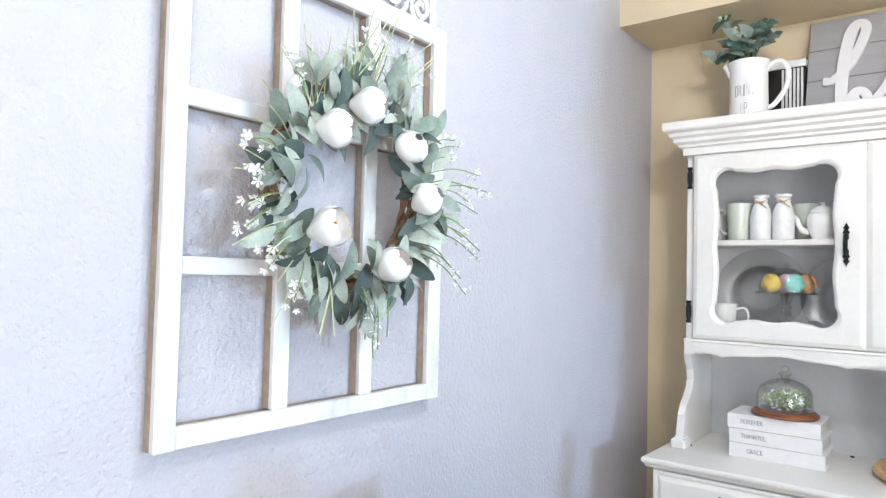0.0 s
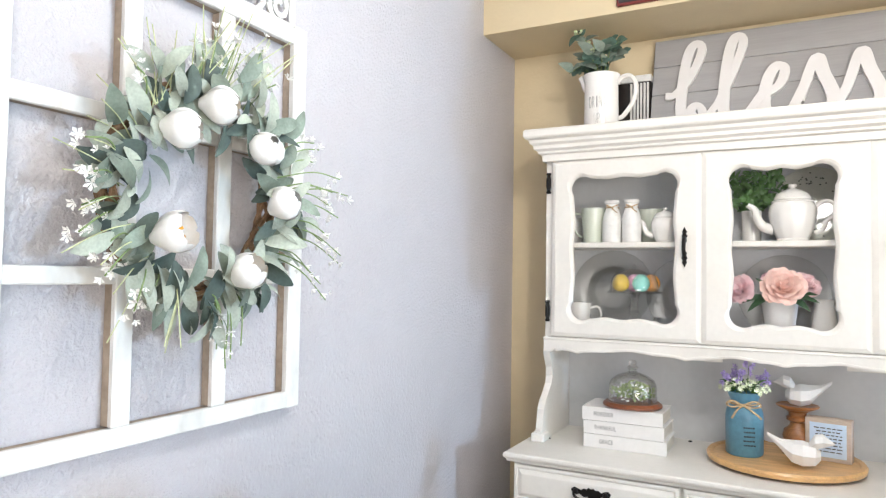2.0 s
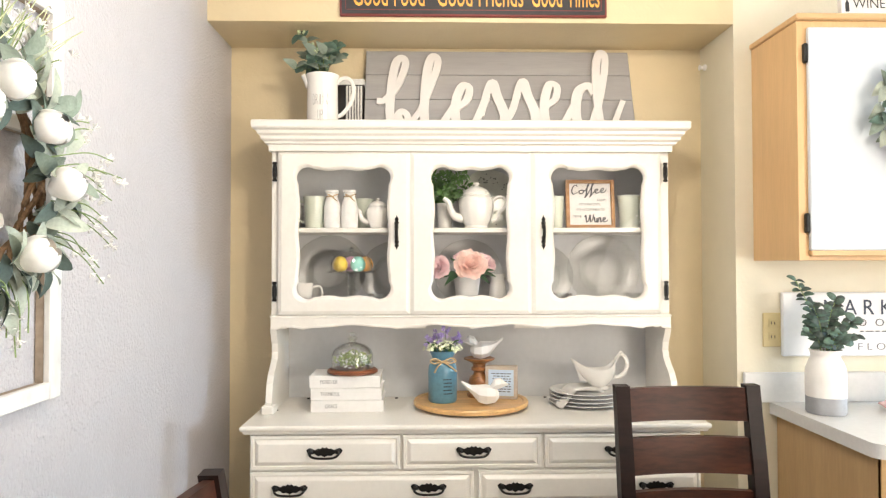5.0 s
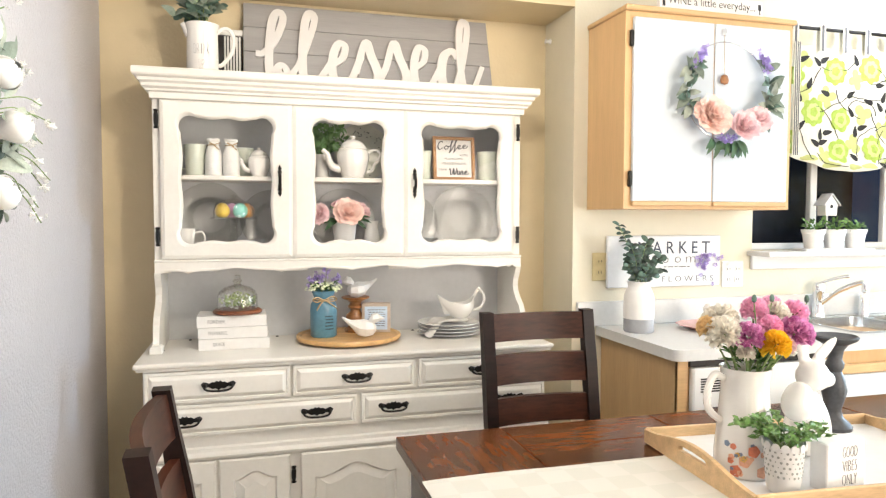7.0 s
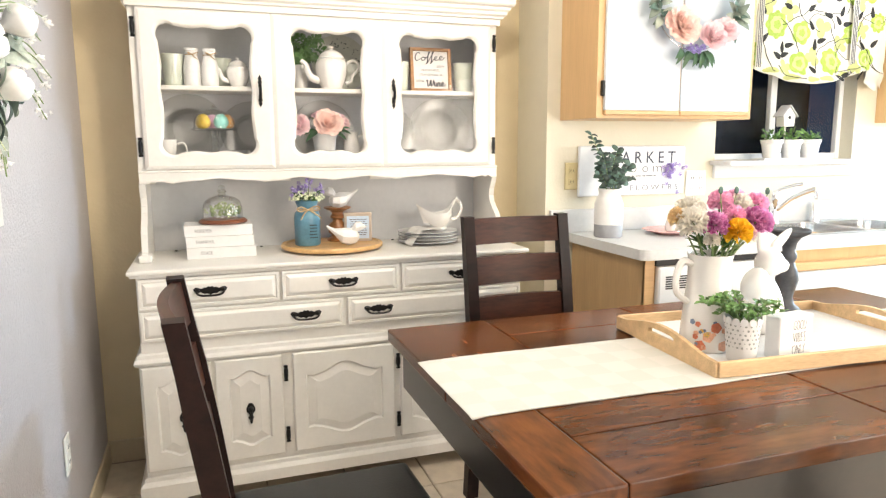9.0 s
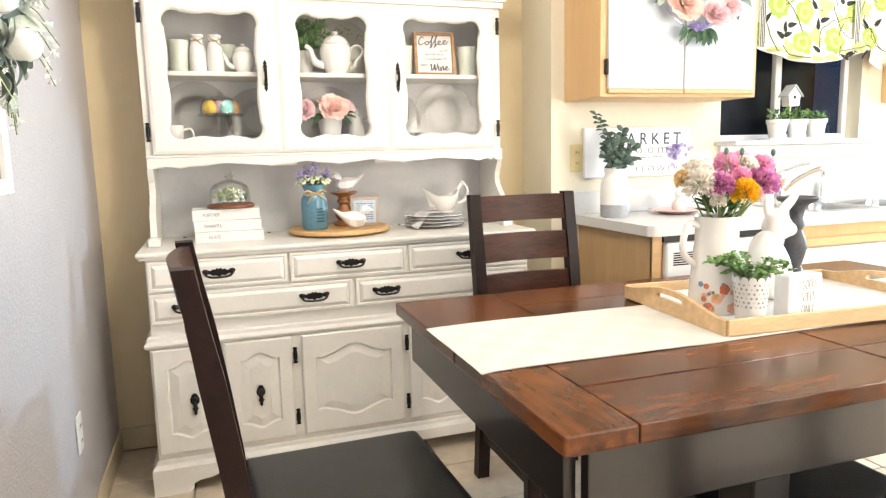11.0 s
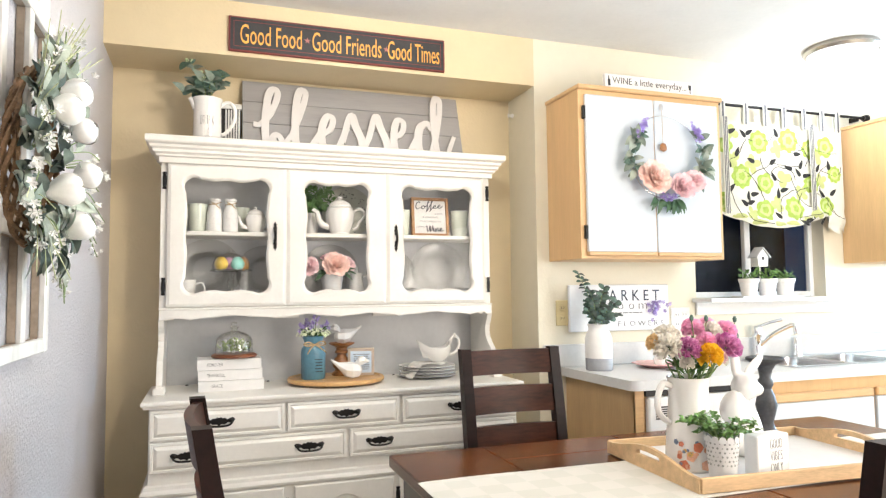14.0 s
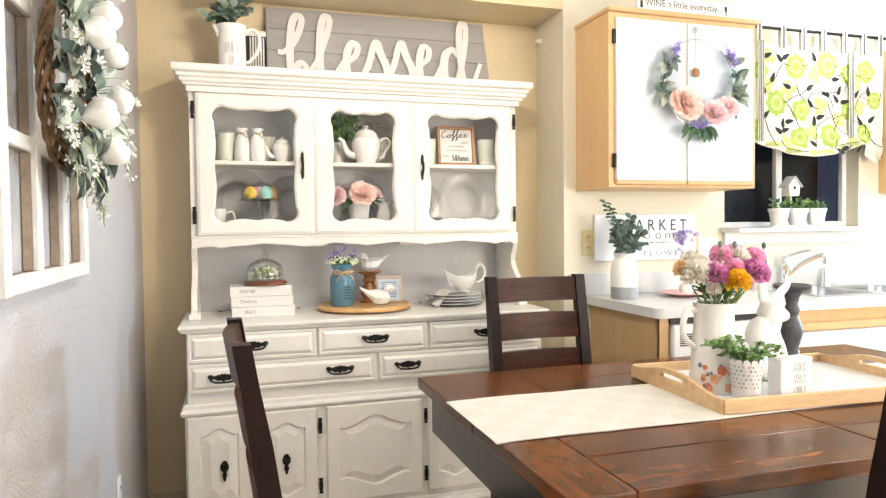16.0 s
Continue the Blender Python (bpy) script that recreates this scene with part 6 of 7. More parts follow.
val = thing("curtain_valance", (0, 0, 0), "cream cotton valance printed with lime green flowers", "curtain")
val.location = (0, 0, 0)
bm = bmesh.new()
NX, NZ = 72, 30
for lay in (0.0, 0.003):
    g_ = [[bm.verts.new((VX0 + (VX1 - VX0) * i / NX, v_y(VX0 + (VX1 - VX0) * i / NX, v_bottom(VX0 + (VX1 - VX0) * i / NX) + (VZ1 - v_bottom(VX0 + (VX1 - VX0) * i / NX)) * j / NZ) + lay, v_bottom(VX0 + (VX1 - VX0) * i / NX) + (VZ1 - v_bottom(VX0 + (VX1 - VX0) * i / NX)) * j / NZ)) for j in range(NZ + 1)] for i in range(NX + 1)]
    for i in range(NX):
        for j in range(NZ):
            bm.faces.new((g_[i][j], g_[i + 1][j], g_[i + 1][j + 1], g_[i][j + 1]))
part("cloth", bm, FABRIC, val, smooth=True)


def printed(name, outline, material, lift=0.0018):
    """A flat printed patch that follows the cloth."""
    bm_ = bmesh.new()
    n = len(outline)
    ca, cb = sum(p[0] for p in outline) / n, sum(p[1] for p in outline) / n
    rings = []
    for f in (1.0, 0.66, 0.33):
        rings.append([bm_.verts.new((ca + (a - ca) * f, v_y(ca + (a - ca) * f, cb + (b - cb) * f) - lift, cb + (b - cb) * f)) for a, b in outline])
    c = bm_.verts.new((ca, v_y(ca, cb) - lift, cb))
    for p, q in zip(rings, rings[1:]):
        for i in range(n):
            bm_.faces.new((p[i], p[(i + 1) % n], q[(i + 1) % n], q[i]))
    for i in range(n):
        bm_.faces.new((rings[-1][i], rings[-1][(i + 1) % n], c))
    return part(name, bm_, material, val)


def flower_outline(cx, cz, r, lobes, depth=0.22, ph=0.0, n=40):
    return [(cx + r * (1 - depth + depth * abs(math.cos(lobes * (a + ph) / 2))) * math.cos(a), cz + r * (1 - depth + depth * abs(math.cos(lobes * (a + ph) / 2))) * math.sin(a)) for a in [2 * math.pi * i / n for i in range(n)]]


r7 = random.Random(31)
FADED = mat("faded_green_print", (0.46, 0.50, 0.19), 0.85, vary=0.06, scale=30)
for cx, dz_, r in ((1.99, 0.03, 0.05), (2.08, 0.022, 0.045), (2.20, 0.020, 0.05), (2.33, 0.022, 0.045), (2.42, 0.020, 0.045), (2.54, 0.020, 0.04)):
    printed("printed_leaf_band", [(a, v_bottom(cx) + dz_ + (b - 1.0) * 0.32) for a, b in flower_outline(cx, 1.0, r, 3, 0.25, r7.uniform(0, 6))], FADED, 0.0012)
for cx, cz, r, L_ in ((2.06, 1.95, 0.050, 3), (2.19, 1.93, 0.055, 4), (2.34, 1.72, 0.050, 3), (2.36, 2.02, 0.050, 4), (2.40, 1.86, 0.052, 3), (2.52, 1.79, 0.048, 4), (2.64, 1.99, 0.046, 3), (2.66, 1.86, 0.046, 4), (2.06, 2.09, 0.045, 3), (2.17, 1.66, 0.045, 4), (2.60, 1.68, 0.045, 3)):
    printed("printed_swirl", flower_outline(cx, cz, r, L_, 0.55, r7.uniform(0, 6)), FADED, 0.0012)
for cx, cz, r in ((2.015, 2.02, 0.045), (2.115, 1.86, 0.060), (2.235, 2.05, 0.058), (2.27, 1.83, 0.052), (2.255, 1.685, 0.052), (2.44, 2.07, 0.062), (2.455, 1.70, 0.060), (2.585, 2.03, 0.050), (2.59, 1.84, 0.05), (2.70, 2.05, 0.055), (2.69, 1.72, 0.05), (2.76, 1.90, 0.045), (1.98, 1.72, 0.05)):
    L_ = r7.choice((5, 8, 9))
    r *= 1.12
    printed("printed_flower", flower_outline(cx, cz, r, L_, 0.2), LIME, 0.0016)
    printed("printed_ring", flower_outline(cx, cz, r * 0.62, L_, 0.15, 0.3), LIME_PALE, 0.0024)
    printed("printed_centre", flower_outline(cx, cz, r * 0.34, 5, 0.2), LIME, 0.0032)
for cx, cz, a in ((2.13, 2.09, 2.4), (2.175, 2.10, 0.5), (2.12, 1.72, 2.6), (2.17, 1.725, 0.3), (2.155, 1.76, 1.4), (2.33, 1.95, 0.6), (2.345, 1.66, 2.6), (2.50, 1.90, 2.3), (2.525, 1.945, 1.2), (2.56, 1.885, 0.2), (2.52, 1.625, 2.7), (2.56, 1.64, 0.4), (2.65, 1.64, 1.0), (2.035, 1.93, 1.9), (2.745, 1.80, 0.7), (2.355, 2.11, 2.0), (2.06, 2.10, 0.4), (2.09, 1.99, 1.2), (2.18, 1.95, 2.8), (2.36, 1.78, 1.6), (2.40, 1.80, 0.3), (2.43, 1.92, 2.9), (2.64, 1.93, 0.9), (2.66, 1.79, 2.2), (2.50, 2.00, 0.1), (2.33, 1.87, 2.2), (2.05, 1.80, 0.8), (2.20, 1.77, 0.2), (2.72, 1.95, 1.7)):
    pts = []
    for i in range(16):
        t = 2 * math.pi * i / 16
        x_, z_ = 0.028 * math.cos(t), 0.0115 * math.sin(t) * (1 - 0.5 * math.cos(t))
        pts.append((cx + x_ * math.cos(a) - z_ * math.sin(a), cz + x_ * math.sin(a) + z_ * math.cos(a)))
    printed("printed_leaf", pts, PRINT_BLACK, 0.0020)
for k in range(22):
    x, z = r7.uniform(2.0, 2.74), r7.uniform(1.66, 2.08)
    pts, a = [], r7.uniform(0, 6.28)
    for i in range(14):
        pts.append((x, v_y(x, z) - 0.0015, z))
        a += r7.uniform(-0.25, 0.4)
        x, z = min(VX1 - 0.02, max(VX0 + 0.02, x + 0.016 * math.cos(a))), min(VZ1 - 0.02, max(v_bottom(x) + 0.02, z + 0.016 * math.sin(a)))
    part("printed_vine", tube(pts, 0.0017, 4), PRINT_BLACK, val)
for x in (1.995, 2.145, 2.275, 2.405, 2.545, 2.675, 2.79):
    tab = part("tab", box(x - 0.016, x + 0.016, WY - 0.066, WY - 0.063, VZ1 - 0.02, 2.250, 0.001), FABRIC, val)
    box_top = part("tab_back", box(x - 0.016, x + 0.016, WY - 0.046, WY - 0.043, VZ1 - 0.02, 2.250, 0.001), FABRIC, tab)
    part("stripe", box(x - 0.006, x + 0.006, WY - 0.0672, WY - 0.066, VZ1 - 0.02, 2.250), GREY_INK, tab)
for x in (2.000, 2.585):
    band = part("band", box(x - 0.017, x + 0.017, WY - 0.074, WY - 0.071, v_bottom(x) + 0.01, VZ1 + 0.01), FABRIC, val)
    for s in (-0.010, 0.0, 0.010):
        part("stripe", box(x + s - 0.0025, x + s + 0.0025, WY - 0.0755, WY - 0.074, v_bottom(x) + 0.01, VZ1 + 0.01), GREY_INK, band)

# on the window sill
SILL = wz0 - 0.001
stray = thing("sill_tray", (2.245, -0.085, SILL), "narrow white tray on the window sill", "tray")
part("tray", box(-0.20, 0.20, -0.045, 0.045, 0, 0.010, 0.003), MATT_WHITE, stray)
bl = leaf_mesh("leaf", 0.020, 0.011, BOX_GREEN, 0.2, 0.2)
for k, x in enumerate((2.125, 2.245, 2.365)):
    p = thing("potted_herb", (x, -0.085, SILL + 0.0105), "small green herb in a white pot on the sill", "plant", "herbs on the window sill")
    part("pot", lathe([(0, 0), (0.036, 0), (0.046, 0.068), (0.050, 0.070), (0.052, 0.088), (0.047, 0.088), (0, 0.075)], 24), MATT_WHITE, p, smooth=True)
    for i in range(60):
        a = r7.uniform(0, 6.28)
        d = Vector((math.cos(a), math.sin(a), r7.uniform(0.0, 1.6)))
        place(bl, "leaf", aim(Vector((0, 0, 0.082)) + d * r7.uniform(0.008, 0.040), d, (0, -0.3, 1), r7.uniform(-1, 1), r7.uniform(0.8, 1.3)), p)
bh = thing("birdhouse_pick", (2.216, -0.070, SILL + 0.093), "small white wooden birdhouse on a stick", "birdhouse")
bh.scale = (0.87, 0.87, 0.87)
part("stick", tube([(0, 0, -0.02), (0, 0, 0.085)], 0.004, 6), MATT_WHITE, bh)
part("house", slab([(-0.035, 0.08), (0.035, 0.08), (0.04, 0.14), (0, 0.185), (-0.04, 0.14)], -0.028, 0.028), MATT_WHITE, bh)
for s in (-1, 1):
    part("roof_board", slab([(0, 0.190), (s * 0.056, 0.130), (s * 0.056, 0.137), (0, 0.198)], -0.036, 0.036), mat("grey_roof_board", (0.55, 0.56, 0.58), 0.6, vary=0.1), bh)
part("hole", lathe([(0, 0), (0.010, 0), (0, 0.002)], 16), INK, bh).matrix_basis = pose(0, -0.0285, 0.128, 90)

# against the kitchen wall
msign = thing("market_sign", (1.372, WY - 0.004, 1.185), "white enamel sign with dark MARKET lettering and lilac flowers", "sign")
SIGN_EN = mat("white_enamel_sign", (0.76, 0.78, 0.80), 0.35, vary=0.03)
part("panel", box(-0.282, 0.282, -0.018, 0.0, -0.112, 0.112, 0.004), SIGN_EN, msign)
lettering("M A R K E T", 0.36, 0.052, pose(0.045, -0.0186, 0.060), mat("navy_ink", (0.03, 0.04, 0.07), 0.5, vary=0.1), msign, 0.001)
lettering("F L O W E R S", 0.26, 0.024, pose(0.115, -0.0186, -0.078), GREY_INK, msign, 0.001, thin=0.015)
for ch, x_ in (("o", 0.000), ("o", 0.062), ("m", 0.128)):
    lettering(ch, 0.030 if ch == "o" else 0.048, 0.026, pose(x_, -0.0186, 0.006), GREY_INK, msign, 0.001, thin=0.02, label="slender printed letter")
scribble(1, 0.15, 0.012, pose(0.05, -0.0180, -0.025), GREY_INK, msign, seed=15)
bm = bmesh.new()
for i in range(26):
    star_flower(bm, aim((0.205 + r7.gauss(0, 0.028), -0.019, 0.0 + r7.gauss(0, 0.03)), (r7.uniform(-0.3, 0.3), -1, 0)) @ Matrix.Rotation(1.57, 4, "Y"), 0.012)
tagged(part("painted_floral", bm, LILAC, msign, "painted lilac floral sprig"), kind="stuff")
SOCKET = mat("almond_socket_plate", (0.62, 0.52, 0.28), 0.4, vary=0.03)


def socket(where, m_, label, rz=0, wide=0.07):
    t = thing("wall_socket", where, label, "socket", rz=rz)
    part("plate", box(-wide / 2, wide / 2, -0.006, 0, -0.06, 0.06, 0.003), m_, t)
    for z in (-0.024, 0.024):
        for x in ([0] if wide < 0.1 else [-0.024, 0.024]):
            part("outlet_face", box(x - 0.015, x + 0.015, -0.008, -0.006, z - 0.014, z + 0.014, 0.002), m_, t)
            for s in (-0.006, 0.006):
                part("slot", box(x + s - 0.0012, x + s + 0.0012, -0.0088, -0.008, z - 0.005, z + 0.005), INK, t)


socket((1.062, WY - 0.001, 1.165), SOCKET, "almond plastic wall socket beside the enamel sign")
socket((1.735, WY - 0.001, 1.12), mat("white_socket_plate", (0.80, 0.80, 0.78), 0.4, vary=0.02), "white double wall socket under the cabinet", wide=0.115)
socket((GX + 0.001, -0.487, 0.380), mat("white_outlet_plate", (0.78, 0.76, 0.70), 0.4, vary=0.02), "white wall socket low on the grey wall", 90)
VASE_GREY = mat("grey_dipped_clay", (0.36, 0.37, 0.39), 0.7, vary=0.08)
cv = thing("ceramic_vase", (1.145, -0.205, CT), "white ceramic vase with a grey dipped base", "vase")
part("body", lathe([(0.060, 0.055), (0.061, 0.08), (0.060, 0.142), (0.051, 0.168), (0.043, 0.182), (0.044, 0.194), (0.050, 0.206), (0.046, 0.206), (0.040, 0.19), (0.045, 0.16), (0, 0.10)], 36), MATT_WHITE, cv, smooth=True)
part("dipped_base", lathe([(0, 0), (0.056, 0), (0.060, 0.005), (0.060, 0.0548)], 36), VASE_GREY, cv, "grey matt base", smooth=True)
eu = thing("eucalyptus_bunch", (1.145, -0.205, CT + 0.185), "dark green eucalyptus stems standing in the vase", "foliage")
r8 = random.Random(17)
vl = [leaf_mesh("leaf", 0.040, 0.026, EUCALYPTUS, 0.2, 0.15, 1.0, 7, 0.5), leaf_mesh("leaf", 0.036, 0.024, SAGE_DARK, 0.3, 0.2, 1.0, 7, 0.5)]
for tip in ((-0.100, -0.01, 0.245), (-0.055, -0.03, 0.165), (0.035, 0.02, 0.150), (0.085, -0.02, 0.120), (0.060, 0.04, 0.180), (-0.035, 0.03, 0.120), (0.02, -0.05, 0.085), (0.100, 0.0, 0.060), (-0.070, -0.03, 0.085)):
    st = curve_pts([(0, 0, -0.08), (tip[0] * 0.4, tip[1] * 0.5, tip[2] * 0.5), tip], 7)
    part("stem", tube(st, 0.0017, 5), STEM, eu)
    for k in range(6, len(st)):
        for sd_ in (-1, 1):
            d = Vector((sd_ * r8.uniform(0.6, 1), r8.uniform(-0.7, 0.4), r8.uniform(-0.1, 0.6)))
            place(vl[(k + (sd_ > 0)) % 2], "leaf", aim(st[k], d, (0, -0.8, 0.6), r8.uniform(-0.5, 0.5), r8.uniform(0.65, 1.0)), eu)
dish = thing("pink_egg_dish", (1.45, -0.22, CT), "pink scalloped ceramic egg dish on the counter", "dish")
part("dish", lathe([(0, 0), (0.06, 0), (0.10, 0.014), (0.115, 0.018), (0.113, 0.022), (0.095, 0.018), (0, 0.008)], 40, flute=0.04, lobes=10), mat("pink_glaze", (0.72, 0.42, 0.40), 0.25, vary=0.05), dish, smooth=True)
part("figure_knob", lathe([(0, 0.008), (0.028, 0.01), (0.034, 0.035), (0.024, 0.06), (0.018, 0.066), (0.022, 0.085), (0.012, 0.10), (0, 0.102)], 20, centre=(0.03, 0.02, 0)), PORCELAIN, dish, smooth=True)
cst = thing("pedestal_stand", (3.12, -0.26, CT), "white ceramic pedestal stand with a lavender wreath", "cake stand")
part("pedestal", lathe([(0, 0), (0.07, 0), (0.06, 0.01), (0.03, 0.03), (0.025, 0.10), (0.05, 0.135), (0.15, 0.145), (0.155, 0.158), (0.15, 0.16), (0, 0.155)], 40), PORCELAIN, cst, smooth=True)
lv = leaf_mesh("sprig", 0.03, 0.010, leaf_mat("lavender_sprig", (0.20, 0.20, 0.26)), 0.2, 0.2)
for i in range(110):
    a = r8.uniform(0, 6.28)
    place(lv, "sprig", aim((0.10 * math.cos(a), 0.10 * math.sin(a), 0.165 + r8.uniform(0, 0.02)), (r8.uniform(-1, 1), r8.uniform(-1, 1), r8.uniform(0, 1)), (0, 0, 1)), cst)

# hoop wreath on the cabinet doors
hl = [leaf_mesh("leaf", 0.074, 0.036, SAGE, 0.25, 0.2, 1.1), leaf_mesh("leaf", 0.066, 0.030, EUCALYPTUS, 0.2, 0.2, 1.1), leaf_mesh("leaf", 0.072, 0.036, SAGE_PALE, 0.2, 0.2, 1.1)]
hw = thing("hoop_wreath", (1.432, -0.345, 1.87), "thin metal hoop wreath with pink peonies and lavender", "wreath")
HR = 0.190
part("hoop", tube([(HR * math.cos(a), 0, HR * math.sin(a)) for a in [2 * math.pi * i / 48 for i in range(49)]], 0.0018, 6), STEEL, hw, "thin silver wire hoop", smooth=True)
for p, r in (((-0.100, -0.030, -0.110), 0.074), ((0.045, -0.036, -0.145), 0.060), ((0.125, -0.028, -0.115), 0.050)):
    bloom(p, r, PETAL_PINK if p[0] < 0 else PETAL_BLUSH, hw, r8, 5, "peony", "blush pink peony", (r8.uniform(-0.3, 0.1), -1, 0.25))
for i in range(20):
    a = r8.uniform(-1.9, -1.2)
    place(pl, "leaf", aim((HR * math.cos(a) - 0.01, -0.015, HR * math.sin(a) - 0.01), (r8.uniform(-1, 1), -0.3, r8.uniform(-1.2, -0.2)), (0, -1, 0.2), 0, r8.uniform(0.7, 1.1)), hw)
for a0, a1, cnt in ((2.5, 3.6, 26), (-0.60, 0.55, 30)):
    for i in range(cnt):
        a = r8.uniform(a0, a1)
        c = Vector((HR * math.cos(a), -0.012, HR * math.sin(a)))
        place(hl[i % 3], "leaf", aim(c, (r8.uniform(-1, 1), -0.5, r8.uniform(-0.9, 0.9)), (0, -1, 0.3), 0, r8.uniform(0.7, 1.15)), hw)
for a0 in (2.55, 0.62, -1.62, 2.4, 0.75):
    bm = bmesh.new()
    for i in range(26):
        a = a0 + r8.uniform(-0.16, 0.16)
        star_flower(bm, aim((HR * math.cos(a) + r8.uniform(-0.012, 0.012), -0.03 + r8.uniform(-0.01, 0.01), HR * math.sin(a) + r8.uniform(-0.012, 0.012)), [r8.uniform(-1, 1), -1, r8.uniform(-1, 1)]) @ Matrix.Rotation(1.57, 4, "Y"), 0.010)
    tagged(part("lavender_head", bm, LILAC, hw, "purple lavender head"), kind="stuff")
hk = thing("door_hook", (1.418, -0.340, 2.085), "small clear hook with a hanging wooden spoon", "hook")
part("hook", lathe([(0, 0), (0.012, 0), (0.012, 0.02), (0.006, 0.03), (0, 0.03)], 14), CHROME, hk, smooth=True)
part("cord", tube([(0.0, -0.006, 0), (0.0, -0.008, -0.15)], 0.0012, 5), TWINE, hk)
part("spoon_bowl", lathe([(0, 0), (0.016, 0.006), (0.020, 0.020), (0.014, 0.036), (0, 0.042)], 16, (0, -0.010, -0.192), squash=0.4), HONEY, hk, "small wooden spoon", smooth=True)
wine = thing("shelf_sign", (1.388, -0.300, 2.177), "narrow white sign with WINE a little everyday lettering", "sign", rx=-4)
part("board", box(-0.238, 0.238, -0.010, 0.010, 0, 0.068, 0.002), SIGN_WHITE, wine)
part("glass_mark", slab([(0.219, 0.012), (0.225, 0.012), (0.2235, 0.026), (0.229, 0.034), (0.229, 0.052), (0.215, 0.052), (0.215, 0.034), (0.2205, 0.026)], -0.0112, -0.010), INK, wine)
lettering("WINE a little everyday...", 0.40, 0.040, pose(0.0, -0.0106, 0.034), INK, wine, 0.001, thin=0.01)
part("bottle_mark", slab([(-0.225, 0.012), (-0.213, 0.012), (-0.213, 0.04), (-0.217, 0.046), (-0.217, 0.058), (-0.221, 0.058), (-0.221, 0.046), (-0.225, 0.04)], -0.0112, -0.010), INK, wine)
cl = thing("ceiling_light", (2.481, -0.390, CZ), "round flush ceiling light with a frosted glass bowl", "ceiling light")
part("rim", lathe([(0, 0), (0.17, 0), (0.175, -0.02), (0.165, -0.035), (0.15, -0.035)], 48), mat("brushed_nickel", (0.45, 0.43, 0.40), 0.3, 1.0, vary=0.05), cl, "brushed nickel rim", smooth=True)
bowl = part("shade", lathe([(0.158, -0.03), (0.150, -0.055), (0.110, -0.085), (0.05, -0.102), (0, -0.105)], 48), glow_mat("lit_frosted_glass", (0.90, 0.96, 1.0), 1.7), cl, "lit frosted glass bowl", smooth=True)
bowl.visible_shadow = False
part("finial", lathe([(0, -0.104), (0.012, -0.106), (0.008, -0.118), (0, -0.125)], 16), mat("nickel_finial", (0.45, 0.43, 0.40), 0.3, 1.0), cl, smooth=True)

# ---------- on the table ----------
RUN = mat("cream_checked_runner", (0.79, 0.77, 0.70), 0.9, vary=0.03, bump=0.3, bscale=300)
nt = RUN.node_tree
chk = nt.nodes.new("ShaderNodeTexChecker")
chk.inputs["Scale"].default_value = 14
chk.inputs[1].default_value, chk.inputs[2].default_value = (0.66, 0.64, 0.59, 1), (0.61, 0.60, 0.545, 1)
nt.links.new(nt.nodes["Mapping"].outputs[0], chk.inputs[0])
nt.links.new(chk.outputs[0], nt.nodes["Principled BSDF"].inputs["Base Color"])
bm = bmesh.new()
rows = []
for i in range(61):
    u = i / 60
    x = 0.010 + u * 1.782
    sag = -0.004 * max(0, (0.018 - x)) / 0.02 - 0.02 * max(0, x - 1.79) / 0.02
    rows.append([(x, -1.495 + 0.372 * j / 8 + 0.003 * math.sin(x * 9), TZ + 0.0012 + sag + 0.0012 * abs(math.sin(j * 1.1 + x * 11)) * (1 if x < 0.6 else 0.3)) for j in range(9)])
for lay in (0.0, 0.0016):
    vs = [[bm.verts.new((a, b, c + lay)) for a, b, c in r] for r in rows]
    for p, q in zip(vs, vs[1:]):
        for j in range(8):
            bm.faces.new((p[j], p[j + 1], q[j + 1], q[j]))
runner = thing("table_runner", (0, 0, 0), "cream checked cotton table runner along the table", "runner")
part("cloth", bm, RUN, runner, smooth=True)
for j, y in ((0, -1.495), (8, -1.123)):
    part("hem", tube([(r[j][0], r[j][1], r[j][2] + 0.001) for r in rows], 0.0022, 5), RUN, runner)
PINE = mat("pale_pine_tray", (0.66, 0.45, 0.24), 0.5, vary=0.12, scale=6, grain=(1, 6, 6))
TRAY_IN = mat("white_tray_base", (0.78, 0.77, 0.76), 0.4, vary=0.03)
tr_ = thing("serving_tray", (0.998, -1.270, TZ + 0.004), "pale wooden serving tray with a white base", "tray", rz=-4)
tw, td = 0.70, 0.455
part("tray_base", box(-tw / 2, tw / 2, -td / 2, td / 2, 0, 0.010, 0.001), TRAY_IN, tr_, "white painted tray base")
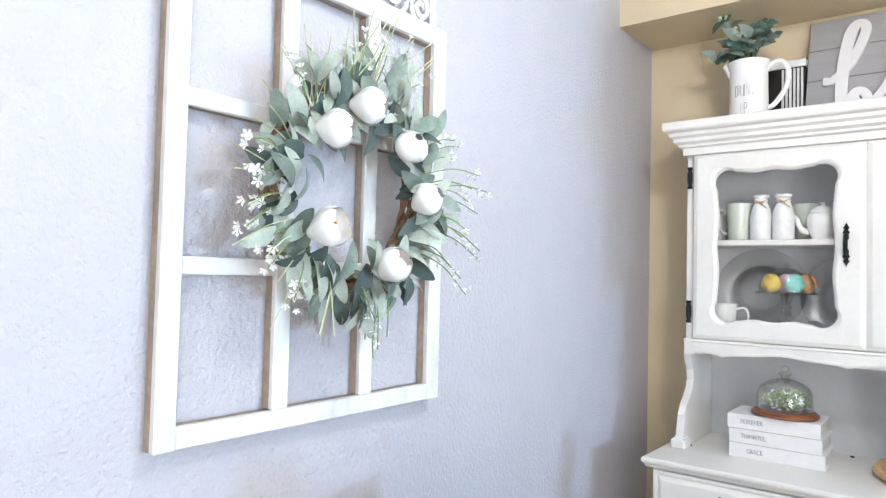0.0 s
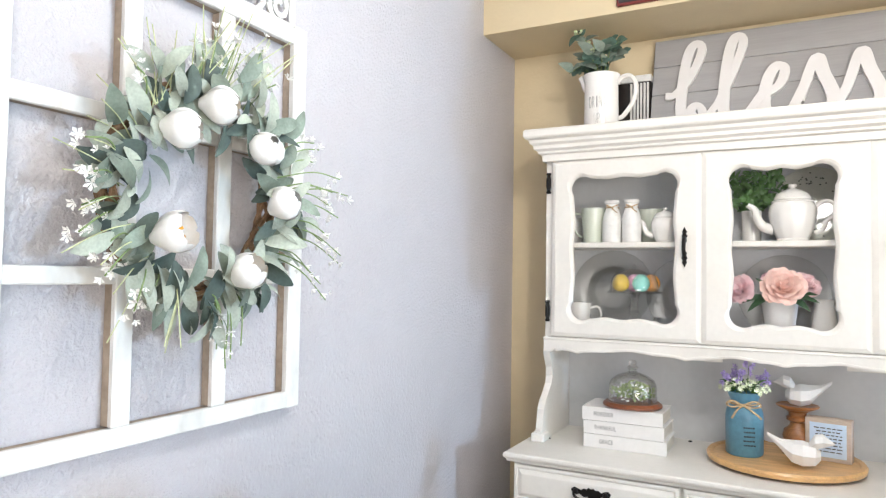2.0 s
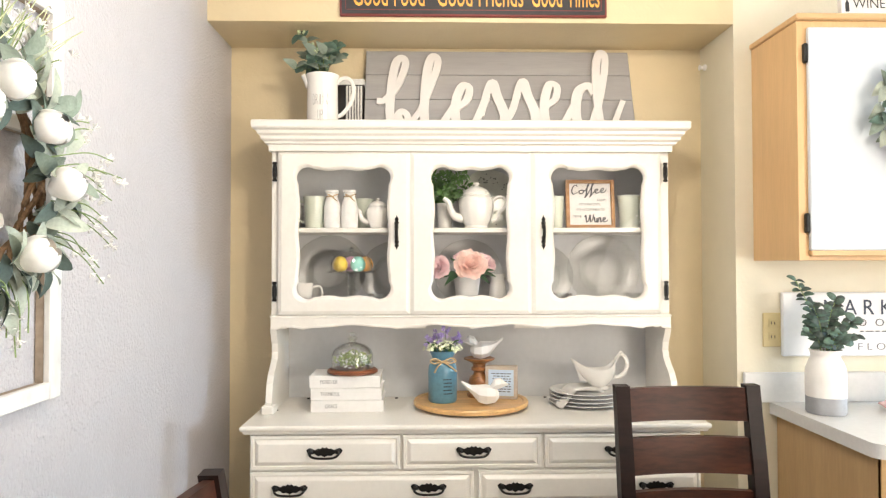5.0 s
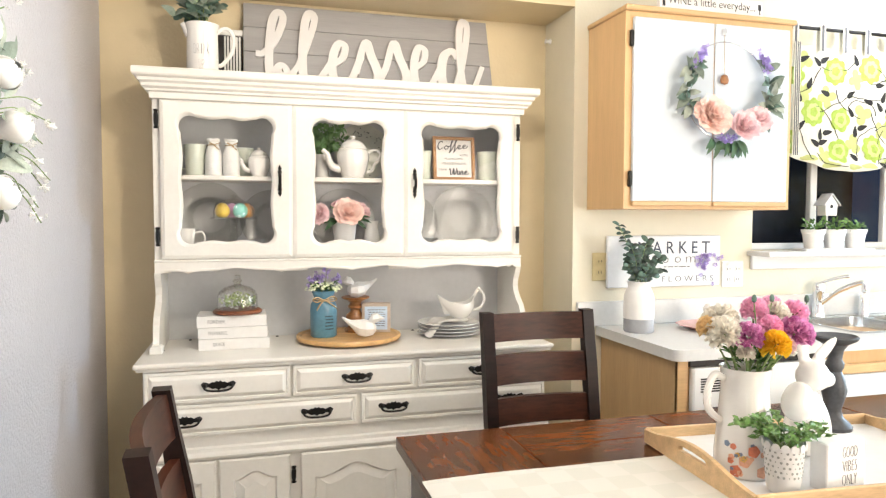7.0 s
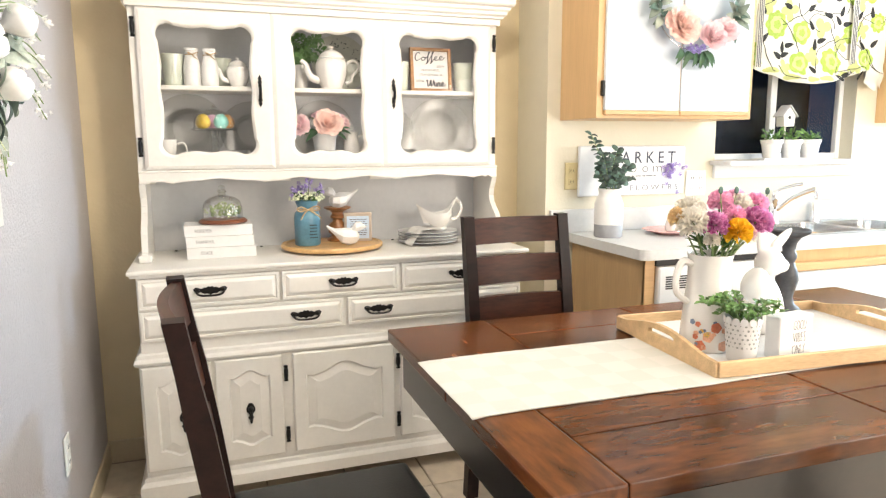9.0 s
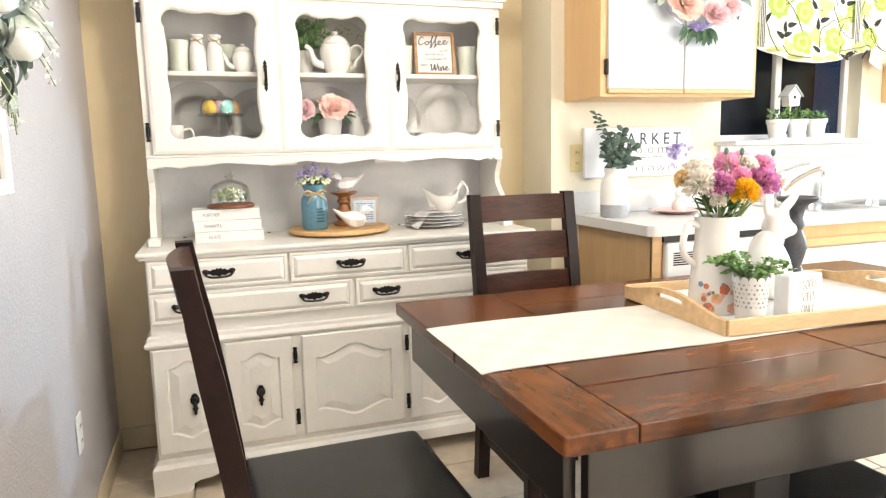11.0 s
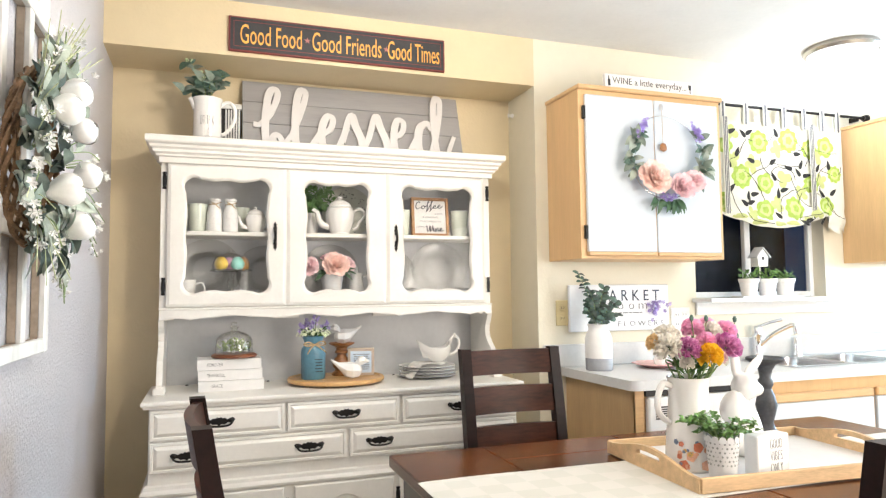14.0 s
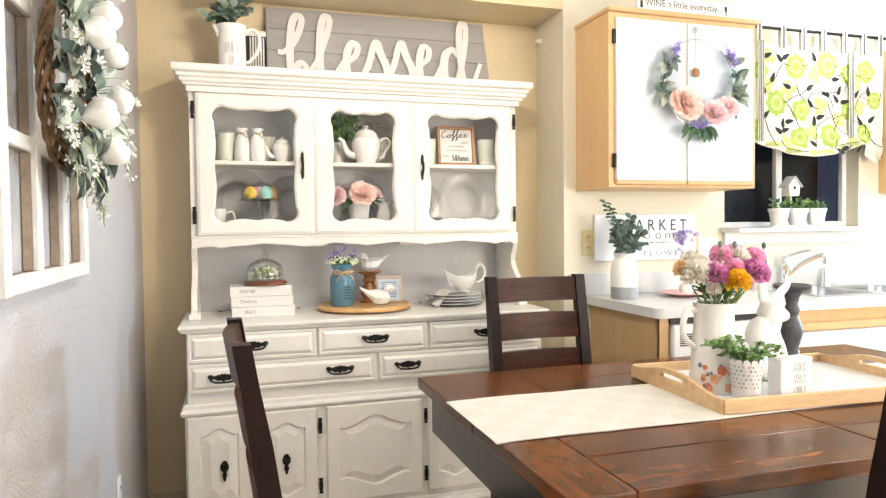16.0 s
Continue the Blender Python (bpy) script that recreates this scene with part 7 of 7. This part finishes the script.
for s in (-1, 1):
    part("long_side", box(-tw / 2, tw / 2, s * td / 2 - 0.006, s * td / 2 + 0.006, 0, 0.038, 0.002), PINE, tr_)

    def end_top(v):
        return 0.036 + 0.030 * (0.5 + 0.5 * math.cos(math.pi * min(1, abs(v) / 0.21))) ** 0.8
    n_ = 24
    vs_ = [-td / 2 + td * i / n_ for i in range(n_ + 1)]
    bm = bmesh.new()
    hv0, hv1, hz0, hz1 = -0.055, 0.055, 0.034, 0.056
    loop_o = [(-td / 2, 0.0), (td / 2, 0.0)] + [(v, end_top(v)) for v in reversed(vs_)]
    cen = [(a, b - 0.040) for a, b in loop_o]
    hole = []
    for a, b in cen:
        q = math.atan2(b, a)
        c_, s_ = math.cos(q), math.sin(q)
        hole.append((0.058 * math.copysign(abs(c_) ** 0.5, c_), 0.040 + 0.011 * math.copysign(abs(s_) ** 0.6, s_)))
    x0_ = s * tw / 2
    lo_ = [[(x0_ + t_, a, b) for a, b in l_] for t_, l_ in ((-0.006, hole), (-0.006, loop_o), (0.006, loop_o), (0.006, hole), (-0.006, hole))]
    part("handle_end", loft(lo_, bm), PINE, tr_)
BASE = TZ + 0.0145
pit = thing("flower_pitcher", (0.752, -1.290, BASE), "white ceramic pitcher with painted flowers round its foot", "pitcher")
part("body", lathe([(0, 0), (0.062, 0), (0.067, 0.008), (0.066, 0.05), (0.060, 0.12), (0.054, 0.19), (0.054, 0.235), (0.058, 0.250), (0.055, 0.250), (0.048, 0.23), (0.05, 0.12), (0, 0.02)], 40), PORCELAIN, pit, smooth=True)
part("handle", tube(curve_pts([(-0.052, 0.005, 0.225), (-0.078, 0.01, 0.232), (-0.094, 0.012, 0.19), (-0.088, 0.012, 0.150), (-0.060, 0.006, 0.125)], 6), 0.009, 8), PORCELAIN, pit, smooth=True)
r9 = random.Random(23)
paints = [mat("painted_" + n, c, 0.3, vary=0.15, scale=40) for n, c in (("coral", (0.70, 0.22, 0.12)), ("amber", (0.80, 0.48, 0.12)), ("slate_blue", (0.20, 0.26, 0.36)), ("peach", (0.80, 0.45, 0.30)))]
for i in range(46):
    a, z = r9.uniform(-2.9, -0.2), r9.uniform(0.012, 0.082)
    size = 0.015 if i < 8 else r9.choice((0.005, 0.006, 0.008))
    a, z = (-2.5 + i * 0.29, 0.020 + 0.024 * (i % 3)) if i < 8 else (a, z)
    rr = 0.0668 if z < 0.05 else 0.0668 - (z - 0.05) * 0.086
    mm = paints[3 if size > 0.01 and i % 2 else (0 if size > 0.01 else r9.choice((1, 3, 0, 2)))]
    pts = flower_outline(0, 0, size, 5, 0.3, 0, 15)
    bm = bmesh.new()
    ring = [bm.verts.new((p_ / 1.0, -0.0008 - 0.5 * p_ * p_ / rr * -1, q_)) for p_, q_ in pts]
    bm.faces.new(ring)
    bm.transform(Matrix.Rotation(a + math.pi / 2, 4, "Z") @ Matrix.Translation((0, -rr, z)))
    part("painted_flower", bm, mm, pit)
bq = thing("carnation_bouquet", (0.760, -1.290, BASE + 0.232), "mixed pink, cream and yellow carnation bouquet", "flowers")


def ruffle(where, r, material, n=60, label=""):
    """A carnation head: a ball of many small frilled petals."""
    bm = bmesh.new()
    for i in range(n):
        z = 1 - 1.5 * (i + 0.5) / n
        q = math.sqrt(max(0, 1 - z * z))
        a = i * 2.39996
        d = Vector((q * math.cos(a), q * math.sin(a), z))
        m = aim(d * r * 0.35, d, (r9.uniform(-1, 1), r9.uniform(-1, 1), r9.uniform(-1, 1)))
        L_, w_ = r * r9.uniform(0.55, 0.75), r * 0.34
        rows_ = []
        for t_, ww in ((0, 0.3), (0.6, 0.9), (1.0, 1.15)):
            rows_.append([bm.verts.new(m @ Vector((L_ * t_ * (1 + 0.10 * ((k % 2) - 0.5)), w_ * ww * (k - 2) / 2, 0.16 * r * ((k % 2) - 0.5) * t_))) for k in range(5)])
        for p, q_ in zip(rows_, rows_[1:]):
            for k in range(4):
                bm.faces.new((p[k], p[k + 1], q_[k + 1], q_[k]))
    bm.transform(Matrix.Translation(where))
    return part("carnation", bm, material, bq, label)


for p, r, m_, lb in (((-0.043, -0.050, 0.098), 0.033, PETAL_MAGENTA, "magenta and white carnation"), ((0.008, -0.075, 0.080), 0.034, PETAL_YELLOW, "yellow pompom bloom"), ((0.088, -0.045, 0.100), 0.040, PETAL_MAGENTA, "magenta and white carnation"), ((0.120, -0.020, 0.085), 0.026, PETAL_MAGENTA, "magenta and white carnation"), ((0.013, 0.0, 0.150), 0.030, PETAL_ROSE, "pink carnation"), ((0.028, -0.035, 0.116), 0.027, PETAL_ROSE, "pink carnation"), ((0.126, 0.0, 0.138), 0.032, PETAL_ROSE, "pink carnation"), ((0.070, 0.010, 0.160), 0.022, PETAL_ROSE, "pink carnation"), ((0.070, -0.005, 0.138), 0.032, PETAL_CREAM, "white carnation"), ((-0.083, -0.020, 0.100), 0.042, PETAL_CREAM, "cream spider chrysanthemum"), ((-0.055, 0.030, 0.125), 0.038, PETAL_CREAM, "cream chrysanthemum"), ((-0.104, 0.010, 0.112), 0.027, PETAL_PEACH, "peach bloom"), ((0.048, -0.060, 0.075), 0.022, PETAL_BLUSH, "pale pink carnation"), ((-0.040, -0.040, 0.058), 0.020, PETAL_CREAM, "small white bloom"), ((0.067, -0.050, 0.062), 0.018, PETAL_CREAM, "small white bloom"), ((0.100, 0.040, 0.110), 0.034, PETAL_ROSE, "pink carnation")):
    ruffle(p, r, m_, 90, lb)
    part("stem", tube(curve_pts([(p[0] * 0.15, p[1] * 0.15, -0.12), (p[0] * 0.35, p[1] * 0.35, -0.01), p], 4), 0.0024, 5), STEM, bq)
for p in ((-0.013, -0.03, 0.172), (0.145, -0.02, 0.165), (0.150, -0.02, 0.118), (0.045, -0.02, 0.170)):
    part("bud_stem", tube(curve_pts([(0, 0, 0), (p[0] * 0.5, p[1], 0.1), p], 4), 0.0014, 5), STEM, bq)
    part("bud", lathe([(0, 0), (0.005, 0.004), (0.006, 0.012), (0.003, 0.019), (0, 0.020)], 10, p), EUCALYPTUS, bq, smooth=True)
bgl = leaf_mesh("leaf", 0.05, 0.008, GREEN, 0.2, 0.2)
for i in range(90):
    a = r9.uniform(0, 6.28)
    d = Vector((math.cos(a), math.sin(a), r9.uniform(-0.2, 0.9)))
    place(bgl, "leaf", aim(d * 0.022 + Vector((0, 0, r9.uniform(0.01, 0.045))), d + Vector((0, 0, 0.5)), (0, 0, 1), r9.uniform(-1, 1), r9.uniform(0.6, 1.2)), bq)
lp = thing("lace_pot_plant", (0.757, -1.410, BASE), "bright green boxwood sprigs in a white lace-cut pot", "plant")
LACE = mat("white_pierced_metal", (0.80, 0.80, 0.79), 0.4, vary=0.02)
part("pot", lathe([(0, 0), (0.031, 0), (0.034, 0.004), (0.043, 0.104), (0.040, 0.104), (0, 0.085)], 30), LACE, lp, smooth=True)
for k in range(14):
    a = 2 * math.pi * k / 14
    part("scallop", lathe([(0, 0), (0.009, 0), (0.009, 0.0016), (0, 0.002)], 12), LACE, lp).matrix_basis = Matrix.Translation((0.0428 * math.cos(a), 0.0428 * math.sin(a), 0.105)) @ Matrix.Rotation(a, 4, "Z") @ Matrix.Rotation(math.pi / 2, 4, "Y")
# flat grey discs on the closed pot, coloured as shade inside pierced holes
hole_m = mat("pierced_shadow", (0.34, 0.36, 0.34), 0.8, vary=0.1)
bm = bmesh.new()
for rw in range(6):
    for k in range(22):
        a = 2 * math.pi * (k + 0.5 * (rw % 2)) / 22
        z = 0.040 + rw * 0.011
        rr = 0.034 + 0.009 * (z - 0.004) / 0.100 + 0.0009
        mtx = Matrix.Rotation(a, 4, "Z") @ Matrix.Translation((rr, 0, z)) @ Matrix.Rotation(math.pi / 2, 4, "Y")
        bm.faces.new([bm.verts.new(mtx @ Vector(((0.0030 if (k + rw) % 3 else 0.0016) * math.cos(q), (0.0030 if (k + rw) % 3 else 0.0016) * math.sin(q), 0))) for q in [math.pi * 2 * j / 6 for j in range(6)]])
tagged(part("lace_hole_shade", bm, hole_m, lp), kind="stuff")
bxl = leaf_mesh("leaf", 0.0135, 0.0085, BOX_GREEN, 0.15, 0.25, 1.1)
for i in range(30):
    a = r9.uniform(0, 6.28)
    tip = Vector((0.112 * math.cos(a) * r9.uniform(0.35, 1.1), 0.055 * math.sin(a), r9.uniform(0.100, 0.158)))
    if i < 3:
        tip = Vector((-0.115 + 0.02 * i, 0, 0.155 + 0.008 * i))
    st = curve_pts([(0, 0, 0.085), tip * 0.6 + Vector((0, 0, 0.055)), tip], 6)
    part("stem", tube(st, 0.0015, 5), STEM, lp)
    for k in range(3, len(st)):
        for s in (-1, 1):
            place(bxl, "leaf", aim(st[k], (s * r9.uniform(0.2, 1), r9.uniform(-1, 1), r9.uniform(-0.2, 0.8)), (0, -0.4, 1), r9.uniform(-0.5, 0.5), r9.uniform(0.8, 1.3)), lp)
gv = thing("quote_box", (0.892, -1.422, BASE), "white wooden block sign reading GOOD VIBES ONLY", "sign", rz=6)
part("block", box(-0.060, 0.060, -0.022, 0.022, 0, 0.108, 0.003), BOOK, gv)
for k, w_ in enumerate(("GOOD", "VIBES", "ONLY")):
    lettering(w_, 0.045, 0.024, pose(0.010, -0.0225, 0.084 - 0.031 * k), GREY_INK, gv, 0.0008, thin=0.03, label="thin grey capitals")
rab = bmesh.new()


def egg_into(bm_, c, rx_, ry_, rz_, tilt=0.0, taper=0.0):
    m = Matrix.Translation(c) @ Matrix.Rotation(tilt, 4, "Y")
    r_ = bmesh.ops.create_uvsphere(bm_, u_segments=20, v_segments=14, radius=1.0)
    for v in r_["verts"]:
        f = 1 - taper * v.co.z
        v.co = m @ Vector((v.co.x * rx_ * f, v.co.y * ry_ * f, v.co.z * rz_))


egg_into(rab, (0, 0, 0.085), 0.058, 0.050, 0.088, 0.0, 0.30)
egg_into(rab, (0.006, -0.008, 0.205), 0.042, 0.038, 0.040, 0.25, 0.1)
egg_into(rab, (0.034, -0.022, 0.196), 0.022, 0.020, 0.020, 0.2, 0.0)
egg_into(rab, (-0.016, 0.004, 0.275), 0.017, 0.010, 0.055, -0.08, 0.15)
egg_into(rab, (0.052, 0.004, 0.262), 0.016, 0.010, 0.052, 0.85, 0.15)
egg_into(rab, (-0.050, -0.012, 0.060), 0.026, 0.030, 0.040, 0.3, 0.1)
egg_into(rab, (-0.030, -0.040, 0.135), 0.020, 0.016, 0.038, 0.5, 0.1)
egg_into(rab, (-0.062, -0.034, 0.150), 0.040, 0.038, 0.050, 0.1, 0.12)
bunny = part("rabbit_figurine", rab, PORCELAIN, smooth=True)
bunny.matrix_world = pose(0.985, -1.240, BASE)
blend = bunny.modifiers.new("blend", "REMESH")
blend.mode, blend.voxel_size, blend.use_smooth_shade = "VOXEL", 0.0045, True
soft_ = bunny.modifiers.new("soften", "SMOOTH")
soft_.iterations = 6
tagged(bunny, "white glazed ceramic rabbit holding an egg", "figurine")
GREYWOOD = mat("charcoal_turned_wood", (0.055, 0.058, 0.066), 0.5, vary=0.25, scale=12)
cd = thing("pillar_candle_holder", (1.228, -1.085, BASE), "charcoal grey turned wooden pillar candle holder", "candle holder")
part("stem", lathe([(0, 0), (0.048, 0), (0.050, 0.010), (0.040, 0.022), (0.026, 0.034), (0.020, 0.055), (0.028, 0.085), (0.034, 0.110), (0.028, 0.140), (0.018, 0.165), (0.024, 0.178), (0.024, 0.190), (0.018, 0.200), (0.022, 0.225), (0.034, 0.245)], 32), GREYWOOD, cd, smooth=True)
part("saucer", lathe([(0, 0.240), (0.034, 0.243), (0.056, 0.256), (0.060, 0.264), (0.056, 0.268), (0.045, 0.262), (0, 0.258)], 36), GREYWOOD, cd, smooth=True)

# ---------- floor tiles and skirting ----------
for name, b_ in (("baseboard", box(GX, GX + 0.010, -4.95, BY - 0.011, 0, 0.095, 0.002)), ("baseboard", box(GX + 0.0, 0.937, BY - 0.010, BY, 0, 0.095, 0.002))):
    structure(name, b_, BASEBOARD, "cream vinyl baseboard along the wall")
tile = box(-0.1495, 0.1495, -0.1495, 0.1495, -0.008, 0.0, 0.0025)
tme = bpy.data.meshes.new("tile")
tile.to_mesh(tme)
tile.free()
tme.materials.append(FLOOR)
fo = bpy.data.objects["floor"]
for i in range(11):
    for j in range(15):
        x, y = -0.77 + i * 0.305, 0.10 - j * 0.305
        t = new("tile", tme)
        t.parent = fo
        t.location = (x, y, random.uniform(-0.0006, 0.0))
